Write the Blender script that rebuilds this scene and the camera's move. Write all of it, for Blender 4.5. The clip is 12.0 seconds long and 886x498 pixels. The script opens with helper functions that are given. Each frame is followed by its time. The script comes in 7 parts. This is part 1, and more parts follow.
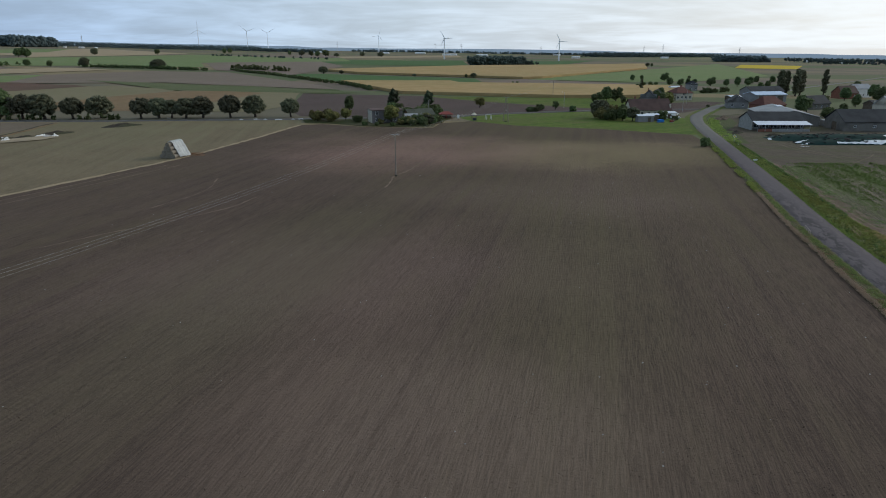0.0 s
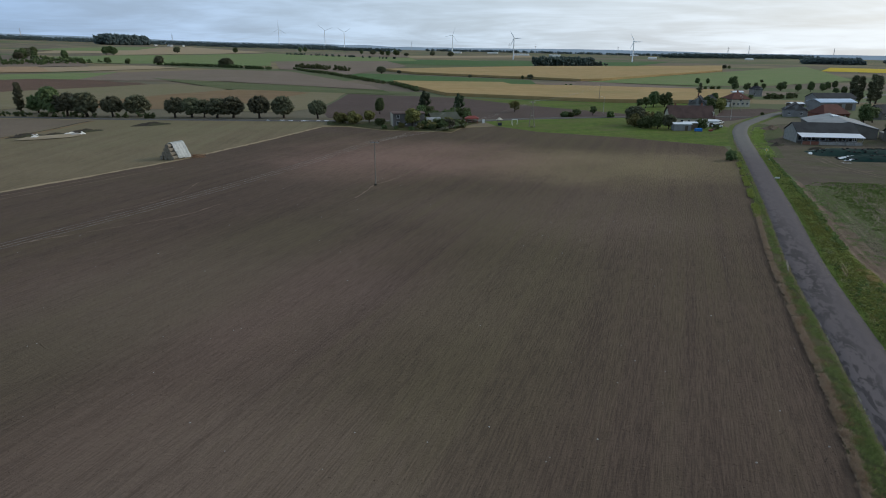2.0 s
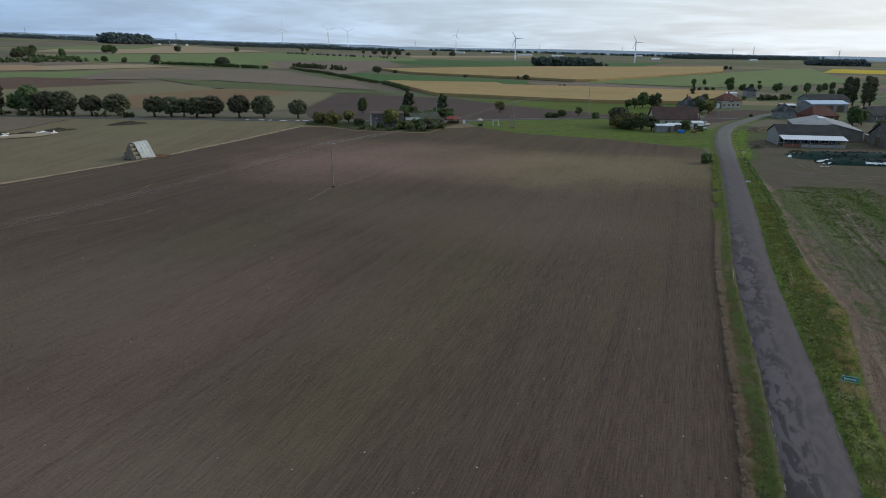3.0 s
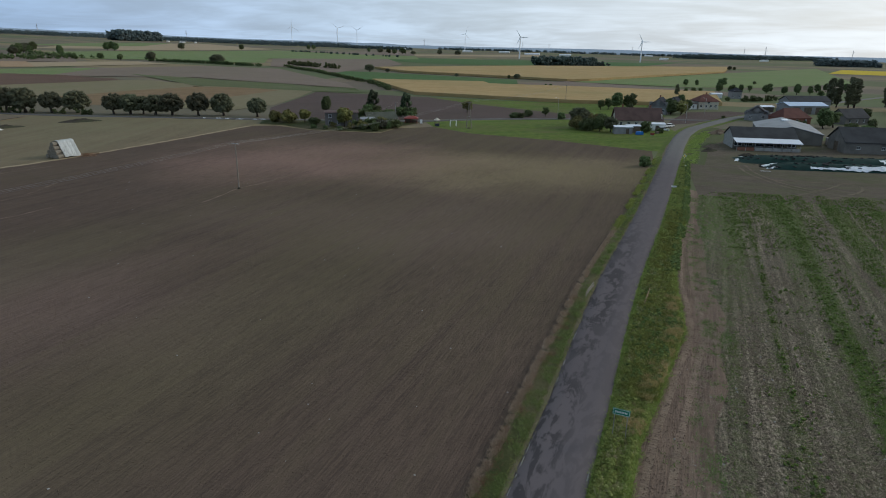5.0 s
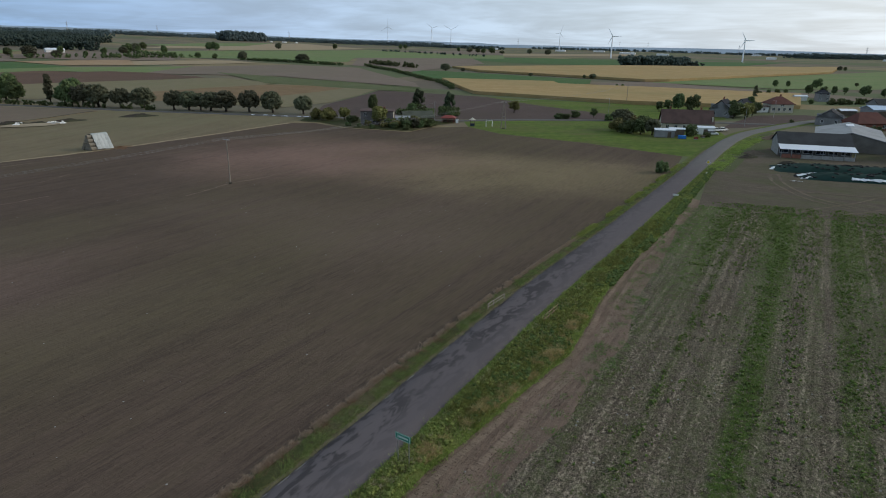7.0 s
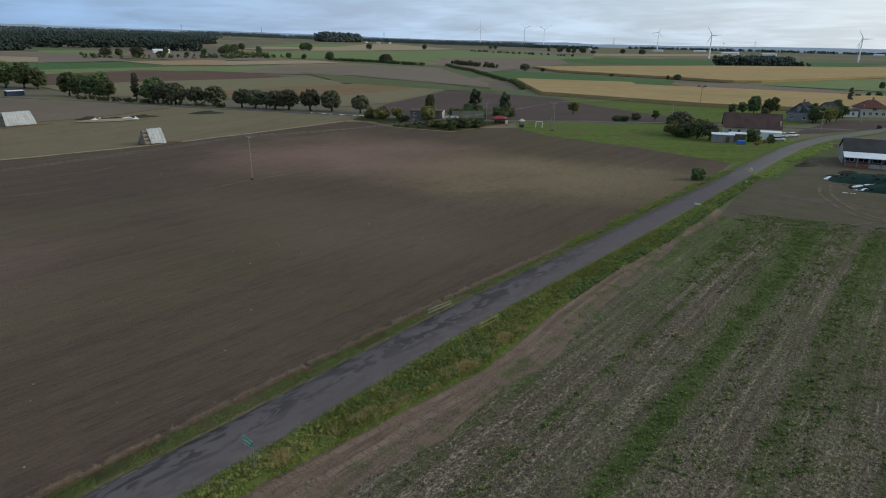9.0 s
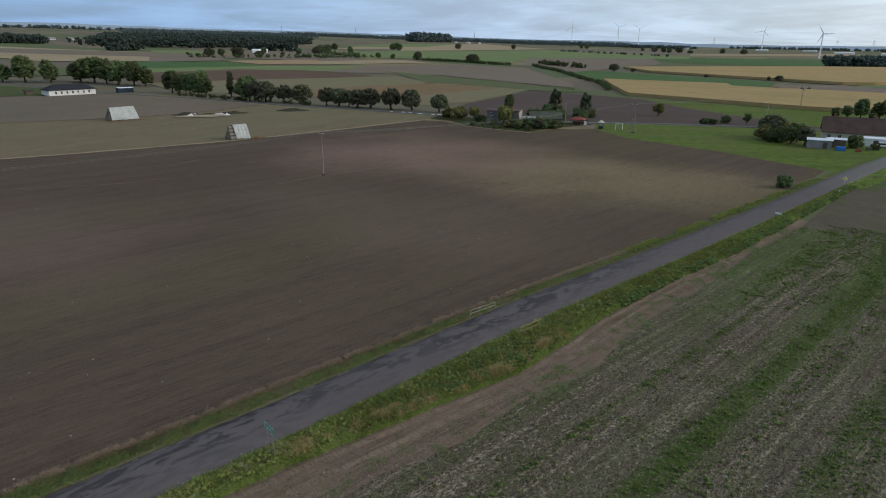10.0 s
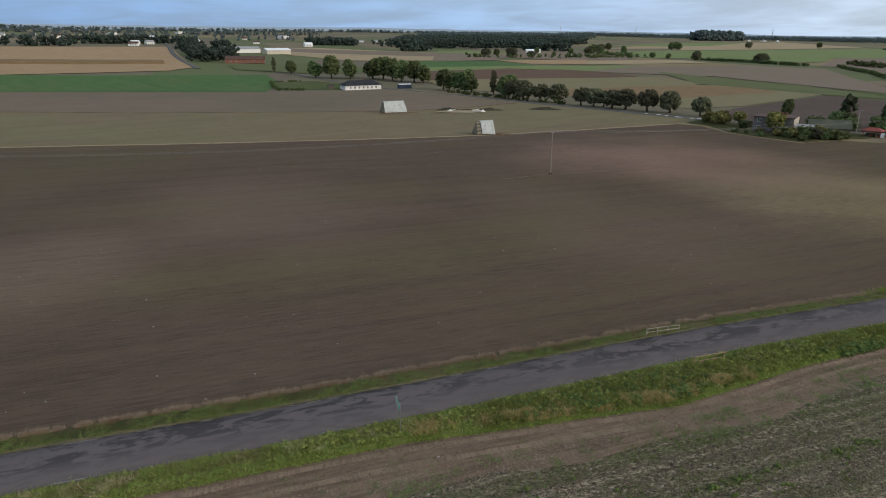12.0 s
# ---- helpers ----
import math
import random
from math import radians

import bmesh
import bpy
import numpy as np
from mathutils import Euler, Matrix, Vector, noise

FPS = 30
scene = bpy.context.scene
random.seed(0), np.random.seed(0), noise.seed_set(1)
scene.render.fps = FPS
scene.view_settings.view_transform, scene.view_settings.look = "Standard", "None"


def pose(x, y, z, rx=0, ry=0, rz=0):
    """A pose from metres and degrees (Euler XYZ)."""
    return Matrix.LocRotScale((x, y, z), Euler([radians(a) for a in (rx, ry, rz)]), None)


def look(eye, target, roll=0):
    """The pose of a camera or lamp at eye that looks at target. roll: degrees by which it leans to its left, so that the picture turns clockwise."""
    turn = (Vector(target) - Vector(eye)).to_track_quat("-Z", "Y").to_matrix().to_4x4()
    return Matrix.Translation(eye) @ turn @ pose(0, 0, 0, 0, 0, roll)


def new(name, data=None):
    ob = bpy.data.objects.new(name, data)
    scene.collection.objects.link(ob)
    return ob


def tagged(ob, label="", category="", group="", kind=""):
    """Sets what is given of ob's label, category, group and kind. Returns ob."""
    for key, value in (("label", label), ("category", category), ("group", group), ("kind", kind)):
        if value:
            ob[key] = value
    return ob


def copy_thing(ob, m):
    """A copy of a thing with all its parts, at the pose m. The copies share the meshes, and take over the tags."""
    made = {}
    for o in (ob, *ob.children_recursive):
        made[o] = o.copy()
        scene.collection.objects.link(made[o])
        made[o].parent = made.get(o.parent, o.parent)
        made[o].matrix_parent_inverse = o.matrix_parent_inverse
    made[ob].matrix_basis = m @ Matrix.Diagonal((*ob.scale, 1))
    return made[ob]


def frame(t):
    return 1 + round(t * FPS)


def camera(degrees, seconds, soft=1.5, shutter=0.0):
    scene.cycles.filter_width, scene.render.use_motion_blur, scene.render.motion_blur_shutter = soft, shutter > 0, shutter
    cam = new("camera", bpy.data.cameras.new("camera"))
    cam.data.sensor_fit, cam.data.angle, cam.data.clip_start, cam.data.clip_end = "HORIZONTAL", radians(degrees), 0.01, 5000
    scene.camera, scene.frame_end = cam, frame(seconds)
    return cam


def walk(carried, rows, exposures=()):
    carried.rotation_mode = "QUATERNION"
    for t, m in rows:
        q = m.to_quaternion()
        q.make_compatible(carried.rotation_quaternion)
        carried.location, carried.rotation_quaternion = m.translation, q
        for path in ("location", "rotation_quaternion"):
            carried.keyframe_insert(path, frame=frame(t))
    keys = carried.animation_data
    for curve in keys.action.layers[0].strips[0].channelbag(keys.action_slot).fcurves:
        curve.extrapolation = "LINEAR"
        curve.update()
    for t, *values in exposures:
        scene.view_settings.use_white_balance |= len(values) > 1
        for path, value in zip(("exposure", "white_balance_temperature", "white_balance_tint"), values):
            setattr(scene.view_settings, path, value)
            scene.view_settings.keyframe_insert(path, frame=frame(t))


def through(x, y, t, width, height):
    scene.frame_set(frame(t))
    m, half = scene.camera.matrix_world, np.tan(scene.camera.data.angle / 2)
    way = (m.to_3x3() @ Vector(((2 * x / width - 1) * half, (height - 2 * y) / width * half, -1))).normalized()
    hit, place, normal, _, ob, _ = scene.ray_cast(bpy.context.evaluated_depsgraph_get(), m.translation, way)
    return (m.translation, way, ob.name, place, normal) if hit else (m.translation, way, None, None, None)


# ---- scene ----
cam = camera(70.9, 12.0, soft=1.0)

PATH = [
    (0, (-3.639, 5.446, 28.349), (-3.628, 7.351, 27.74), 0.0),
    (0.5, (1.968, 6.885, 28.532), (1.878, 8.788, 27.923), 0.1),
    (1, (7.19, 8.829, 28.905), (7.035, 10.727, 28.296), 0.2),
    (1.5, (11.822, 11.392, 29.221), (11.637, 13.287, 28.61), 0.2),
    (2, (16.66, 14.025, 29.519), (16.451, 15.918, 28.908), 0.3),
    (2.5, (21.47, 16.733, 29.581), (21.254, 18.625, 28.97), 0.4),
    (3, (26.206, 18.873, 29.363), (25.984, 20.764, 28.752), 0.5),
    (5, (47.326, 26.558, 29.448), (47.071, 28.444, 28.833), 0.8),
    (5.5, (52.821, 28.335, 29.438), (52.492, 30.209, 28.822), 0.8),
    (6, (58.158, 30.231, 29.419), (57.768, 32.093, 28.802), 0.8),
    (6.5, (63.517, 32.105, 29.406), (63.054, 33.95, 28.787), 0.7),
    (8.5, (81.925, 40.631, 29.541), (81.212, 42.394, 28.92), 0.7),
    (9, (83.879, 41.799, 29.455), (83.089, 43.528, 28.833), 0.5),
    (9.5, (85.649, 42.981, 29.361), (84.756, 44.659, 28.738), 0.5),
    (10, (87.349, 44.223, 29.317), (86.328, 45.826, 28.693), 0.4),
    (10.5, (89.028, 45.511, 29.338), (87.862, 47.01, 28.713), 0.3),
    (11, (90.544, 47.11, 29.276), (89.237, 48.489, 28.65), 0.1),
    (11.5, (91.783, 48.646, 29.107), (90.339, 49.88, 28.481), 0.0),
    (12, (92.849, 50.173, 29.077), (91.262, 51.218, 28.451), -0.1),
]
EXPOSURES = [(0.0, -0.12, 6360, 11), (6.5, -0.10, 6460, 11), (9.5, -0.06, 6540, 11), (11.0, -0.02, 6700, 12), (12.0, 0.13, 6950, 13)]
walk(cam, [(t, look(eye, target, roll)) for t, eye, target, roll in PATH], EXPOSURES)

# ---- world, sun ----
SKY_STRENGTH, SUN_POWER = 0.1, 1.5
SUN_AZ, SUN_EL = 64.0, 24.0          # degrees clockwise from +y, and above the horizon
world = bpy.data.worlds.new("overcast_sky")
scene.world = world
world.use_nodes = True


class Nodes:
    """Short calls for building a node tree."""

    def __init__(self, tree):
        self.tree = tree
        tree.nodes.clear()

    def add(self, kind, ins=None):
        n = self.tree.nodes.new(kind)
        for k, v in (ins or {}).items():
            if isinstance(v, bpy.types.NodeSocket):
                self.tree.links.new(v, n.inputs[k])
            else:
                n.inputs[k].default_value = v
        return n

    def math(self, op, a, b=0.0, clamp=False):
        n = self.add("ShaderNodeMath", {0: a, 1: b})
        n.operation, n.use_clamp = op, clamp
        return n.outputs[0]

    def mix(self, fac, a, b, blend="MIX"):
        a = (*a, 1) if isinstance(a, tuple) and len(a) == 3 else a
        b = (*b, 1) if isinstance(b, tuple) and len(b) == 3 else b
        n = self.add("ShaderNodeMix")
        n.data_type, n.blend_type = "RGBA", blend
        for k, v in ((0, fac), (6, a), (7, b)):
            if isinstance(v, bpy.types.NodeSocket):
                self.tree.links.new(v, n.inputs[k])
            else:
                n.inputs[k].default_value = v
        return n.outputs[2]

    def step(self, x, lo, hi):
        n = self.add("ShaderNodeMapRange", {0: x, 1: lo, 2: hi, 3: 0.0, 4: 1.0})
        n.interpolation_type = "SMOOTHSTEP"
        return n.outputs[0]

    def noise(self, vec, scale, detail=3.0, rough=0.55, distort=0.0):
        n = self.add("ShaderNodeTexNoise", {"Vector": vec, "Scale": scale, "Detail": detail, "Roughness": rough, "Distortion": distort})
        return n.outputs[0]

    def place(self, angle=0.0, scale=(1, 1, 1), source="Object"):
        c = self.add("ShaderNodeTexCoord").outputs[source]
        r = self.add("ShaderNodeMapping", {"Vector": c, "Rotation": (0, 0, radians(angle))})
        return self.add("ShaderNodeMapping", {"Vector": r.outputs[0], "Scale": scale}).outputs[0]


N = Nodes(world.node_tree)
sky = N.add("ShaderNodeTexSky")
sky.sky_type, sky.sun_disc, sky.sun_elevation, sky.sun_rotation = "NISHITA", False, radians(SUN_EL), radians(SUN_AZ)
sky.air_density, sky.dust_density, sky.ozone_density = 1.0, 2.0, 1.2
way = N.add("ShaderNodeTexCoord").outputs["Generated"]
sep = N.add("ShaderNodeSeparateXYZ", {0: way})
lift = N.math("ADD", N.math("MAXIMUM", sep.outputs[2], 0.0), 0.10)
flat = N.add("ShaderNodeCombineXYZ", {0: N.math("DIVIDE", sep.outputs[0], lift), 1: N.math("DIVIDE", sep.outputs[1], lift), 2: 0.0})
sheet = N.noise(flat.outputs[0], 0.40, 5.0, 0.58, 0.9)
billow = N.noise(flat.outputs[0], 1.5, 3.0, 0.55, 0.4)
cover = N.step(N.math("ADD", N.math("MULTIPLY", sheet, 0.7), N.math("MULTIPLY", billow, 0.3)), 0.36, 0.66)
# a thin unbroken sheet of cloud: blue-grey in the west, white towards the hidden sun
toward_sun = N.math("ADD", N.math("MULTIPLY", sep.outputs[0], 0.85), N.math("MULTIPLY", sep.outputs[1], 0.5))
ramp = N.add("ShaderNodeValToRGB", {0: N.math("DIVIDE", N.math("ADD", toward_sun, 0.85), 1.75, True)})
stops = ramp.color_ramp.elements
stops[0].position, stops[0].color = 0.0, (0.19, 0.35, 0.62, 1)
stops[1].position, stops[1].color = 1.0, (0.88, 0.93, 0.94, 1)
for at, col in ((0.30, (0.31, 0.48, 0.73)), (0.446, (0.40, 0.55, 0.76)), (0.60, (0.49, 0.63, 0.79)), (0.74, (0.60, 0.72, 0.83))):
    e = stops.new(at)
    e.color = (*col, 1)
glow = N.math("ADD", 9.8, N.math("MULTIPLY", cover, 2.3))
# unseen cloud overhead: an even grey-blue, set to tint the light on the ground
veil = N.mix(N.step(sep.outputs[2], 0.20, 0.55), ramp.outputs[0], (0.445, 0.560, 0.640))
cloud = N.add("ShaderNodeVectorMath", {0: veil})
cloud.operation = "SCALE"
N.tree.links.new(glow, cloud.inputs["Scale"])
both = N.mix(N.math("ADD", 0.80, N.math("MULTIPLY", cover, 0.18)), sky.outputs[0], cloud.outputs[0])
back = N.add("ShaderNodeBackground", {"Color": both, "Strength": SKY_STRENGTH})
N.add("ShaderNodeOutputWorld", {0: back.outputs[0]})

sun = new("sun", bpy.data.lights.new("sun", "SUN"))
sun.data.energy, sun.data.angle, sun.data.color = SUN_POWER, radians(14), (1.0, 0.94, 0.86)
az, el = radians(SUN_AZ), radians(SUN_EL)
toward = Vector((math.sin(az) * math.cos(el), math.cos(az) * math.cos(el), math.sin(el)))
sun.matrix_world = look(toward * 300, (0, 0, 0))

# ---- materials ----
ROWS = -14.0                          # the drilling direction, degrees from +y


def surface(name, rough=0.9, metal=0.0):
    m = bpy.data.materials.new(name)
    m.use_nodes = True
    n = Nodes(m.node_tree)
    b = n.add("ShaderNodeBsdfPrincipled", {"Roughness": rough, "Metallic": metal})
    b.inputs["Specular IOR Level"].default_value = 0.06 if rough >= 0.85 else 0.25
    n.add("ShaderNodeOutputMaterial", {0: b.outputs[0]})
    return m, n, b


def bump(n, b, height, strength, distance):
    k = n.add("ShaderNodeBump", {"Height": height, "Strength": strength, "Distance": distance})
    n.tree.links.new(k.outputs[0], b.inputs["Normal"])


def paint(n, b, colour):
    n.tree.links.new(colour, b.inputs["Base Color"])


def plain(name, c, rough=0.6, metal=0.0, dirt=0.25, scale=3.0):
    """A painted, plastered or metal surface with stains at two scales."""
    m, n, b = surface(name, rough, metal)
    v = n.place()
    big, small = n.noise(v, scale * 0.3, 4), n.noise(v, scale * 4, 3)
    amount = n.math("ADD", n.math("MULTIPLY", n.step(big, 0.35, 0.75), 0.7), n.math("MULTIPLY", small, 0.5))
    dark = tuple(k * (1 - dirt) for k in c)
    paint(n, b, n.mix(amount, c, dark))
    bump(n, b, small, 0.15, 0.02)
    return m


def tilled(name, light, dark, tint, tint_amount=0.5, angle=ROWS, streak=0.9, wash=0.006, spots=()):
    """Bare or thinly grown soil: drilled rows, streaks along them, clods, and large washes of tint."""
    m, n, b = surface(name, 0.95)
    v = n.place()
    rows = n.place(-angle, (1.0, 0.018, 1.0))
    fine = n.place(-angle, (1.0, 0.06, 1.0))
    broad = n.noise(rows, 0.35, 3)
    thin = n.noise(rows, 1.6, 3)
    lines = n.noise(fine, 5.5, 2)
    clod = n.noise(v, 2.6, 5, 0.7)
    grit = n.noise(v, 11.0, 3, 0.7)
    patch = n.noise(v, wash, 4, 0.6)
    patch2 = n.noise(v, wash * 6, 4, 0.6)
    s = n.math("ADD", n.math("MULTIPLY", n.step(broad, 0.3, 0.7), 0.45 * streak), n.math("MULTIPLY", n.step(thin, 0.3, 0.7), 0.35 * streak))
    s = n.math("ADD", s, n.math("MULTIPLY", n.math("SUBTRACT", n.step(lines, 0.3, 0.7), 0.3), 0.55))
    s = n.math("ADD", s, n.math("MULTIPLY", n.math("SUBTRACT", n.step(clod, 0.25, 0.75), 0.5), 0.30))
    s = n.math("ADD", s, n.math("MULTIPLY", n.math("SUBTRACT", patch2, 0.5), 0.9), True)
    c = n.mix(s, dark, light)
    if spots:
        p = n.add("ShaderNodeSeparateXYZ", {0: v})
        warp = n.math("MULTIPLY", n.math("SUBTRACT", n.noise(v, 0.02, 4, 0.6), 0.5), 1.3)
        q = n.add("ShaderNodeSeparateXYZ", {0: n.place(-angle)})
        for along_rows, x, y, rx, ry, colour, amount in spots:
            ex = n.math("DIVIDE", n.math("SUBTRACT", (q if along_rows else p).outputs[0], x), rx)
            ey = n.math("DIVIDE", n.math("SUBTRACT", (q if along_rows else p).outputs[1], y), ry)
            d = n.math("SQRT", n.math("ADD", n.math("MULTIPLY", ex, ex), n.math("MULTIPLY", ey, ey)))
            k = n.math("SUBTRACT", 1.0, n.step(n.math("ADD", d, warp), 0.25, 1.15))
            k = n.math("MULTIPLY", k, n.math("ADD", 0.45 * amount, n.math("MULTIPLY", s, 0.75 * amount)), True)
            c = n.mix(k, c, colour)
    g = n.math("MULTIPLY", n.step(n.math("ADD", n.math("MULTIPLY", patch, 0.75), n.math("MULTIPLY", broad, 0.25)), 0.42, 0.62), tint_amount)
    c = n.mix(n.math("MULTIPLY", g, n.step(n.math("ADD", thin, n.math("MULTIPLY", grit, 0.6)), 0.45, 0.95)), c, tint)
    c = n.mix(n.math("MULTIPLY", n.step(grit, 0.66, 0.80), 0.35), c, tuple(min(1, k * 1.7) for k in light))
    paint(n, b, c)
    h = n.math("ADD", n.math("MULTIPLY", clod, 0.6), n.math("ADD", n.math("MULTIPLY", grit, 0.3), n.math("MULTIPLY", lines, 0.5)))
    bump(n, b, h, 0.9, 0.16)
    return m


def crop(name, a, c2, dry, dry_amount=0.25, angle=ROWS, scale=1.0):
    """Grass, stubble or a standing crop, seen as a sheet."""
    m, n, b = surface(name, 0.9)
    v = n.place()
    rows = n.place(-angle, (1.0, 0.03, 1.0))
    big = n.noise(v, 0.012 * scale, 4, 0.6)
    mid = n.noise(v, 0.11 * scale, 4, 0.65)
    fine = n.noise(v, 2.2, 4, 0.7)
    streak = n.noise(rows, 0.22, 3)
    c = n.mix(n.step(n.math("ADD", n.math("MULTIPLY", mid, 0.6), n.math("MULTIPLY", streak, 0.4)), 0.35, 0.65), a, c2)
    c = n.mix(n.math("MULTIPLY", n.step(n.math("ADD", n.math("MULTIPLY", big, 0.6), n.math("MULTIPLY", streak, 0.4)), 0.45, 0.65), dry_amount), c, dry)
    c = n.mix(n.math("MULTIPLY", fine, 0.5), c, tuple(k * 0.55 for k in a))
    paint(n, b, c)
    bump(n, b, fine, 0.8, 0.2)
    return m


def leafy(name, a, c2, through=0.25):
    """Leaves: their colour varies from leaf to leaf and from plant to plant."""
    m, n, b = surface(name, 0.7)
    r1 = n.add("ShaderNodeNewGeometry").outputs["Random Per Island"]
    r2 = n.add("ShaderNodeObjectInfo").outputs["Random"]
    c = n.mix(r1, a, c2)
    hsv = n.add("ShaderNodeHueSaturation", {"Hue": n.math("ADD", 0.465, n.math("MULTIPLY", r2, 0.055)), "Saturation": 0.95,
                                            "Value": n.math("ADD", 0.68, n.math("MULTIPLY", r2, 0.64)), "Color": c})
    paint(n, b, hsv.outputs[0])
    t = n.add("ShaderNodeBsdfTranslucent", {"Color": hsv.outputs[0]})
    both_ways = n.add("ShaderNodeMixShader", {0: through, 1: b.outputs[0], 2: t.outputs[0]})
    for o in n.tree.nodes:
        if o.type == "OUTPUT_MATERIAL":
            n.tree.links.new(both_ways.outputs[0], o.inputs[0])
    return m


def asphalt_material():
    m, n, b = surface("worn_asphalt", 0.85)
    v = n.place()
    along = n.place(-ROWS, (1.0, 0.35, 1.0))
    blot = n.noise(along, 0.80, 4, 0.62, 1.1)
    vein = n.noise(along, 1.5, 3, 0.6, 1.5)
    grain = n.noise(v, 24.0, 3, 0.7)
    wide = n.noise(v, 0.08, 3)
    c = n.mix(wide, (0.112, 0.095, 0.099), (0.150, 0.128, 0.132))
    across = n.add("ShaderNodeSeparateXYZ", {0: n.place(-ROWS)}).outputs[0]
    west_lane = n.math("ADD", 0.28, n.math("MULTIPLY", n.math("SUBTRACT", 1.0, n.step(across, 32.2, 34.0)), 0.72))
    north = n.step(n.add("ShaderNodeSeparateXYZ", {0: v}).outputs[1], 100.0, 150.0)
    west_lane = n.math("MULTIPLY", west_lane, n.math("SUBTRACT", 1.0, n.math("MULTIPLY", north, 0.65)))
    village = n.step(n.add("ShaderNodeSeparateXYZ", {0: v}).outputs[1], 185.0, 245.0)
    c = n.mix(village, c, n.mix(wide, (0.150, 0.142, 0.132), (0.205, 0.195, 0.182)))
    tar = n.math("MULTIPLY", n.step(n.math("ADD", n.math("MULTIPLY", blot, 0.7), n.math("MULTIPLY", vein, 0.3)), 0.46, 0.56), n.step(wide, 0.15, 0.5))
    c = n.mix(n.math("MULTIPLY", n.math("MULTIPLY", tar, west_lane), 0.82), c, (0.046, 0.041, 0.043))
    c = n.mix(n.math("MULTIPLY", grain, 0.35), c, (0.05, 0.048, 0.05))
    paint(n, b, c)
    bump(n, b, grain, 0.4, 0.02)
    return m


def cover_crop_material():
    """Stubble with green volunteer growth that stands in stripes along the rows."""
    m, n, b = surface("stubble_with_green_regrowth", 0.95)
    v = n.place()
    turned = n.place(-ROWS)
    rows = n.place(-ROWS, (1.0, 0.03, 1.0))
    u = n.add("ShaderNodeSeparateXYZ", {0: turned}).outputs[0]
    wob = n.math("MULTIPLY", n.math("SUBTRACT", n.noise(rows, 0.5, 2), 0.5), 1.6)
    u = n.math("ADD", u, wob)
    stripes = n.noise(rows, 0.30, 3)
    thin = n.noise(rows, 1.7, 3)
    clump = n.noise(v, 1.3, 4, 0.7)
    grit = n.noise(v, 7.0, 3, 0.75)
    patch = n.noise(v, 0.05, 3, 0.6)
    straw = n.mix(n.step(n.math("ADD", n.math("MULTIPLY", n.math("ADD", thin, clump), 0.18), n.math("MULTIPLY", grit, 0.64)), 0.38, 0.64), (0.056, 0.047, 0.034), (0.265, 0.217, 0.162))
    soil = n.mix(n.step(grit, 0.3, 0.7), (0.062, 0.045, 0.035), (0.170, 0.126, 0.096))
    c = n.mix(n.math("MULTIPLY", n.step(patch, 0.45, 0.75), 0.6), straw, soil)
    fleck = n.noise(n.place(-ROWS, (1.0, 0.55, 1.0)), 4.2, 4, 0.8)
    c = n.mix(n.math("MULTIPLY", n.step(n.math("ADD", n.math("MULTIPLY", fleck, 0.75), n.math("MULTIPLY", thin, 0.25)), 0.535, 0.62), 0.9), c, (0.44, 0.365, 0.275))
    c = n.mix(n.math("MULTIPLY", n.math("SUBTRACT", 1.0, n.step(fleck, 0.37, 0.46)), 0.85), c, (0.028, 0.025, 0.016))
    green = n.math("MULTIPLY", n.step(stripes, 0.46, 0.68), 0.48)
    for centre, half, amount in ((57.5, 1.8, 0.95), (46.0, 1.2, 0.32), (50.6, 0.8, 0.30), (65.8, 1.3, 0.5), (74.0, 2.2, 0.7), (84.0, 1.8, 0.6)):
        d = n.math("ABSOLUTE", n.math("SUBTRACT", u, centre))
        green = n.math("MAXIMUM", green, n.math("MULTIPLY", n.math("SUBTRACT", 1.0, n.step(d, half * 0.35, half)), amount))
    green = n.math("MULTIPLY", green, n.step(n.math("ADD", n.math("MULTIPLY", clump, 0.7), n.math("MULTIPLY", grit, 0.3)), 0.36, 0.56))
    far_green = n.step(n.add("ShaderNodeSeparateXYZ", {0: v}).outputs[1], 80.0, 135.0)
    green = n.math("MAXIMUM", green, n.math("MULTIPLY", n.math("MULTIPLY", far_green, n.math("MULTIPLY", n.step(stripes, 0.36, 0.56), n.step(clump, 0.36, 0.58))), 0.85))
    green = n.math("MAXIMUM", green, n.math("MULTIPLY", n.step(n.math("ADD", n.math("MULTIPLY", clump, 0.6), n.math("MULTIPLY", stripes, 0.4)), 0.43, 0.61), 0.30))
    leaf = n.mix(clump, (0.046, 0.084, 0.016), (0.100, 0.160, 0.034))
    c = n.mix(green, c, leaf)
    paint(n, b, c)
    bump(n, b, n.math("ADD", n.math("MULTIPLY", clump, 0.8), n.math("ADD", grit, fleck)), 1.0, 0.22)
    return m


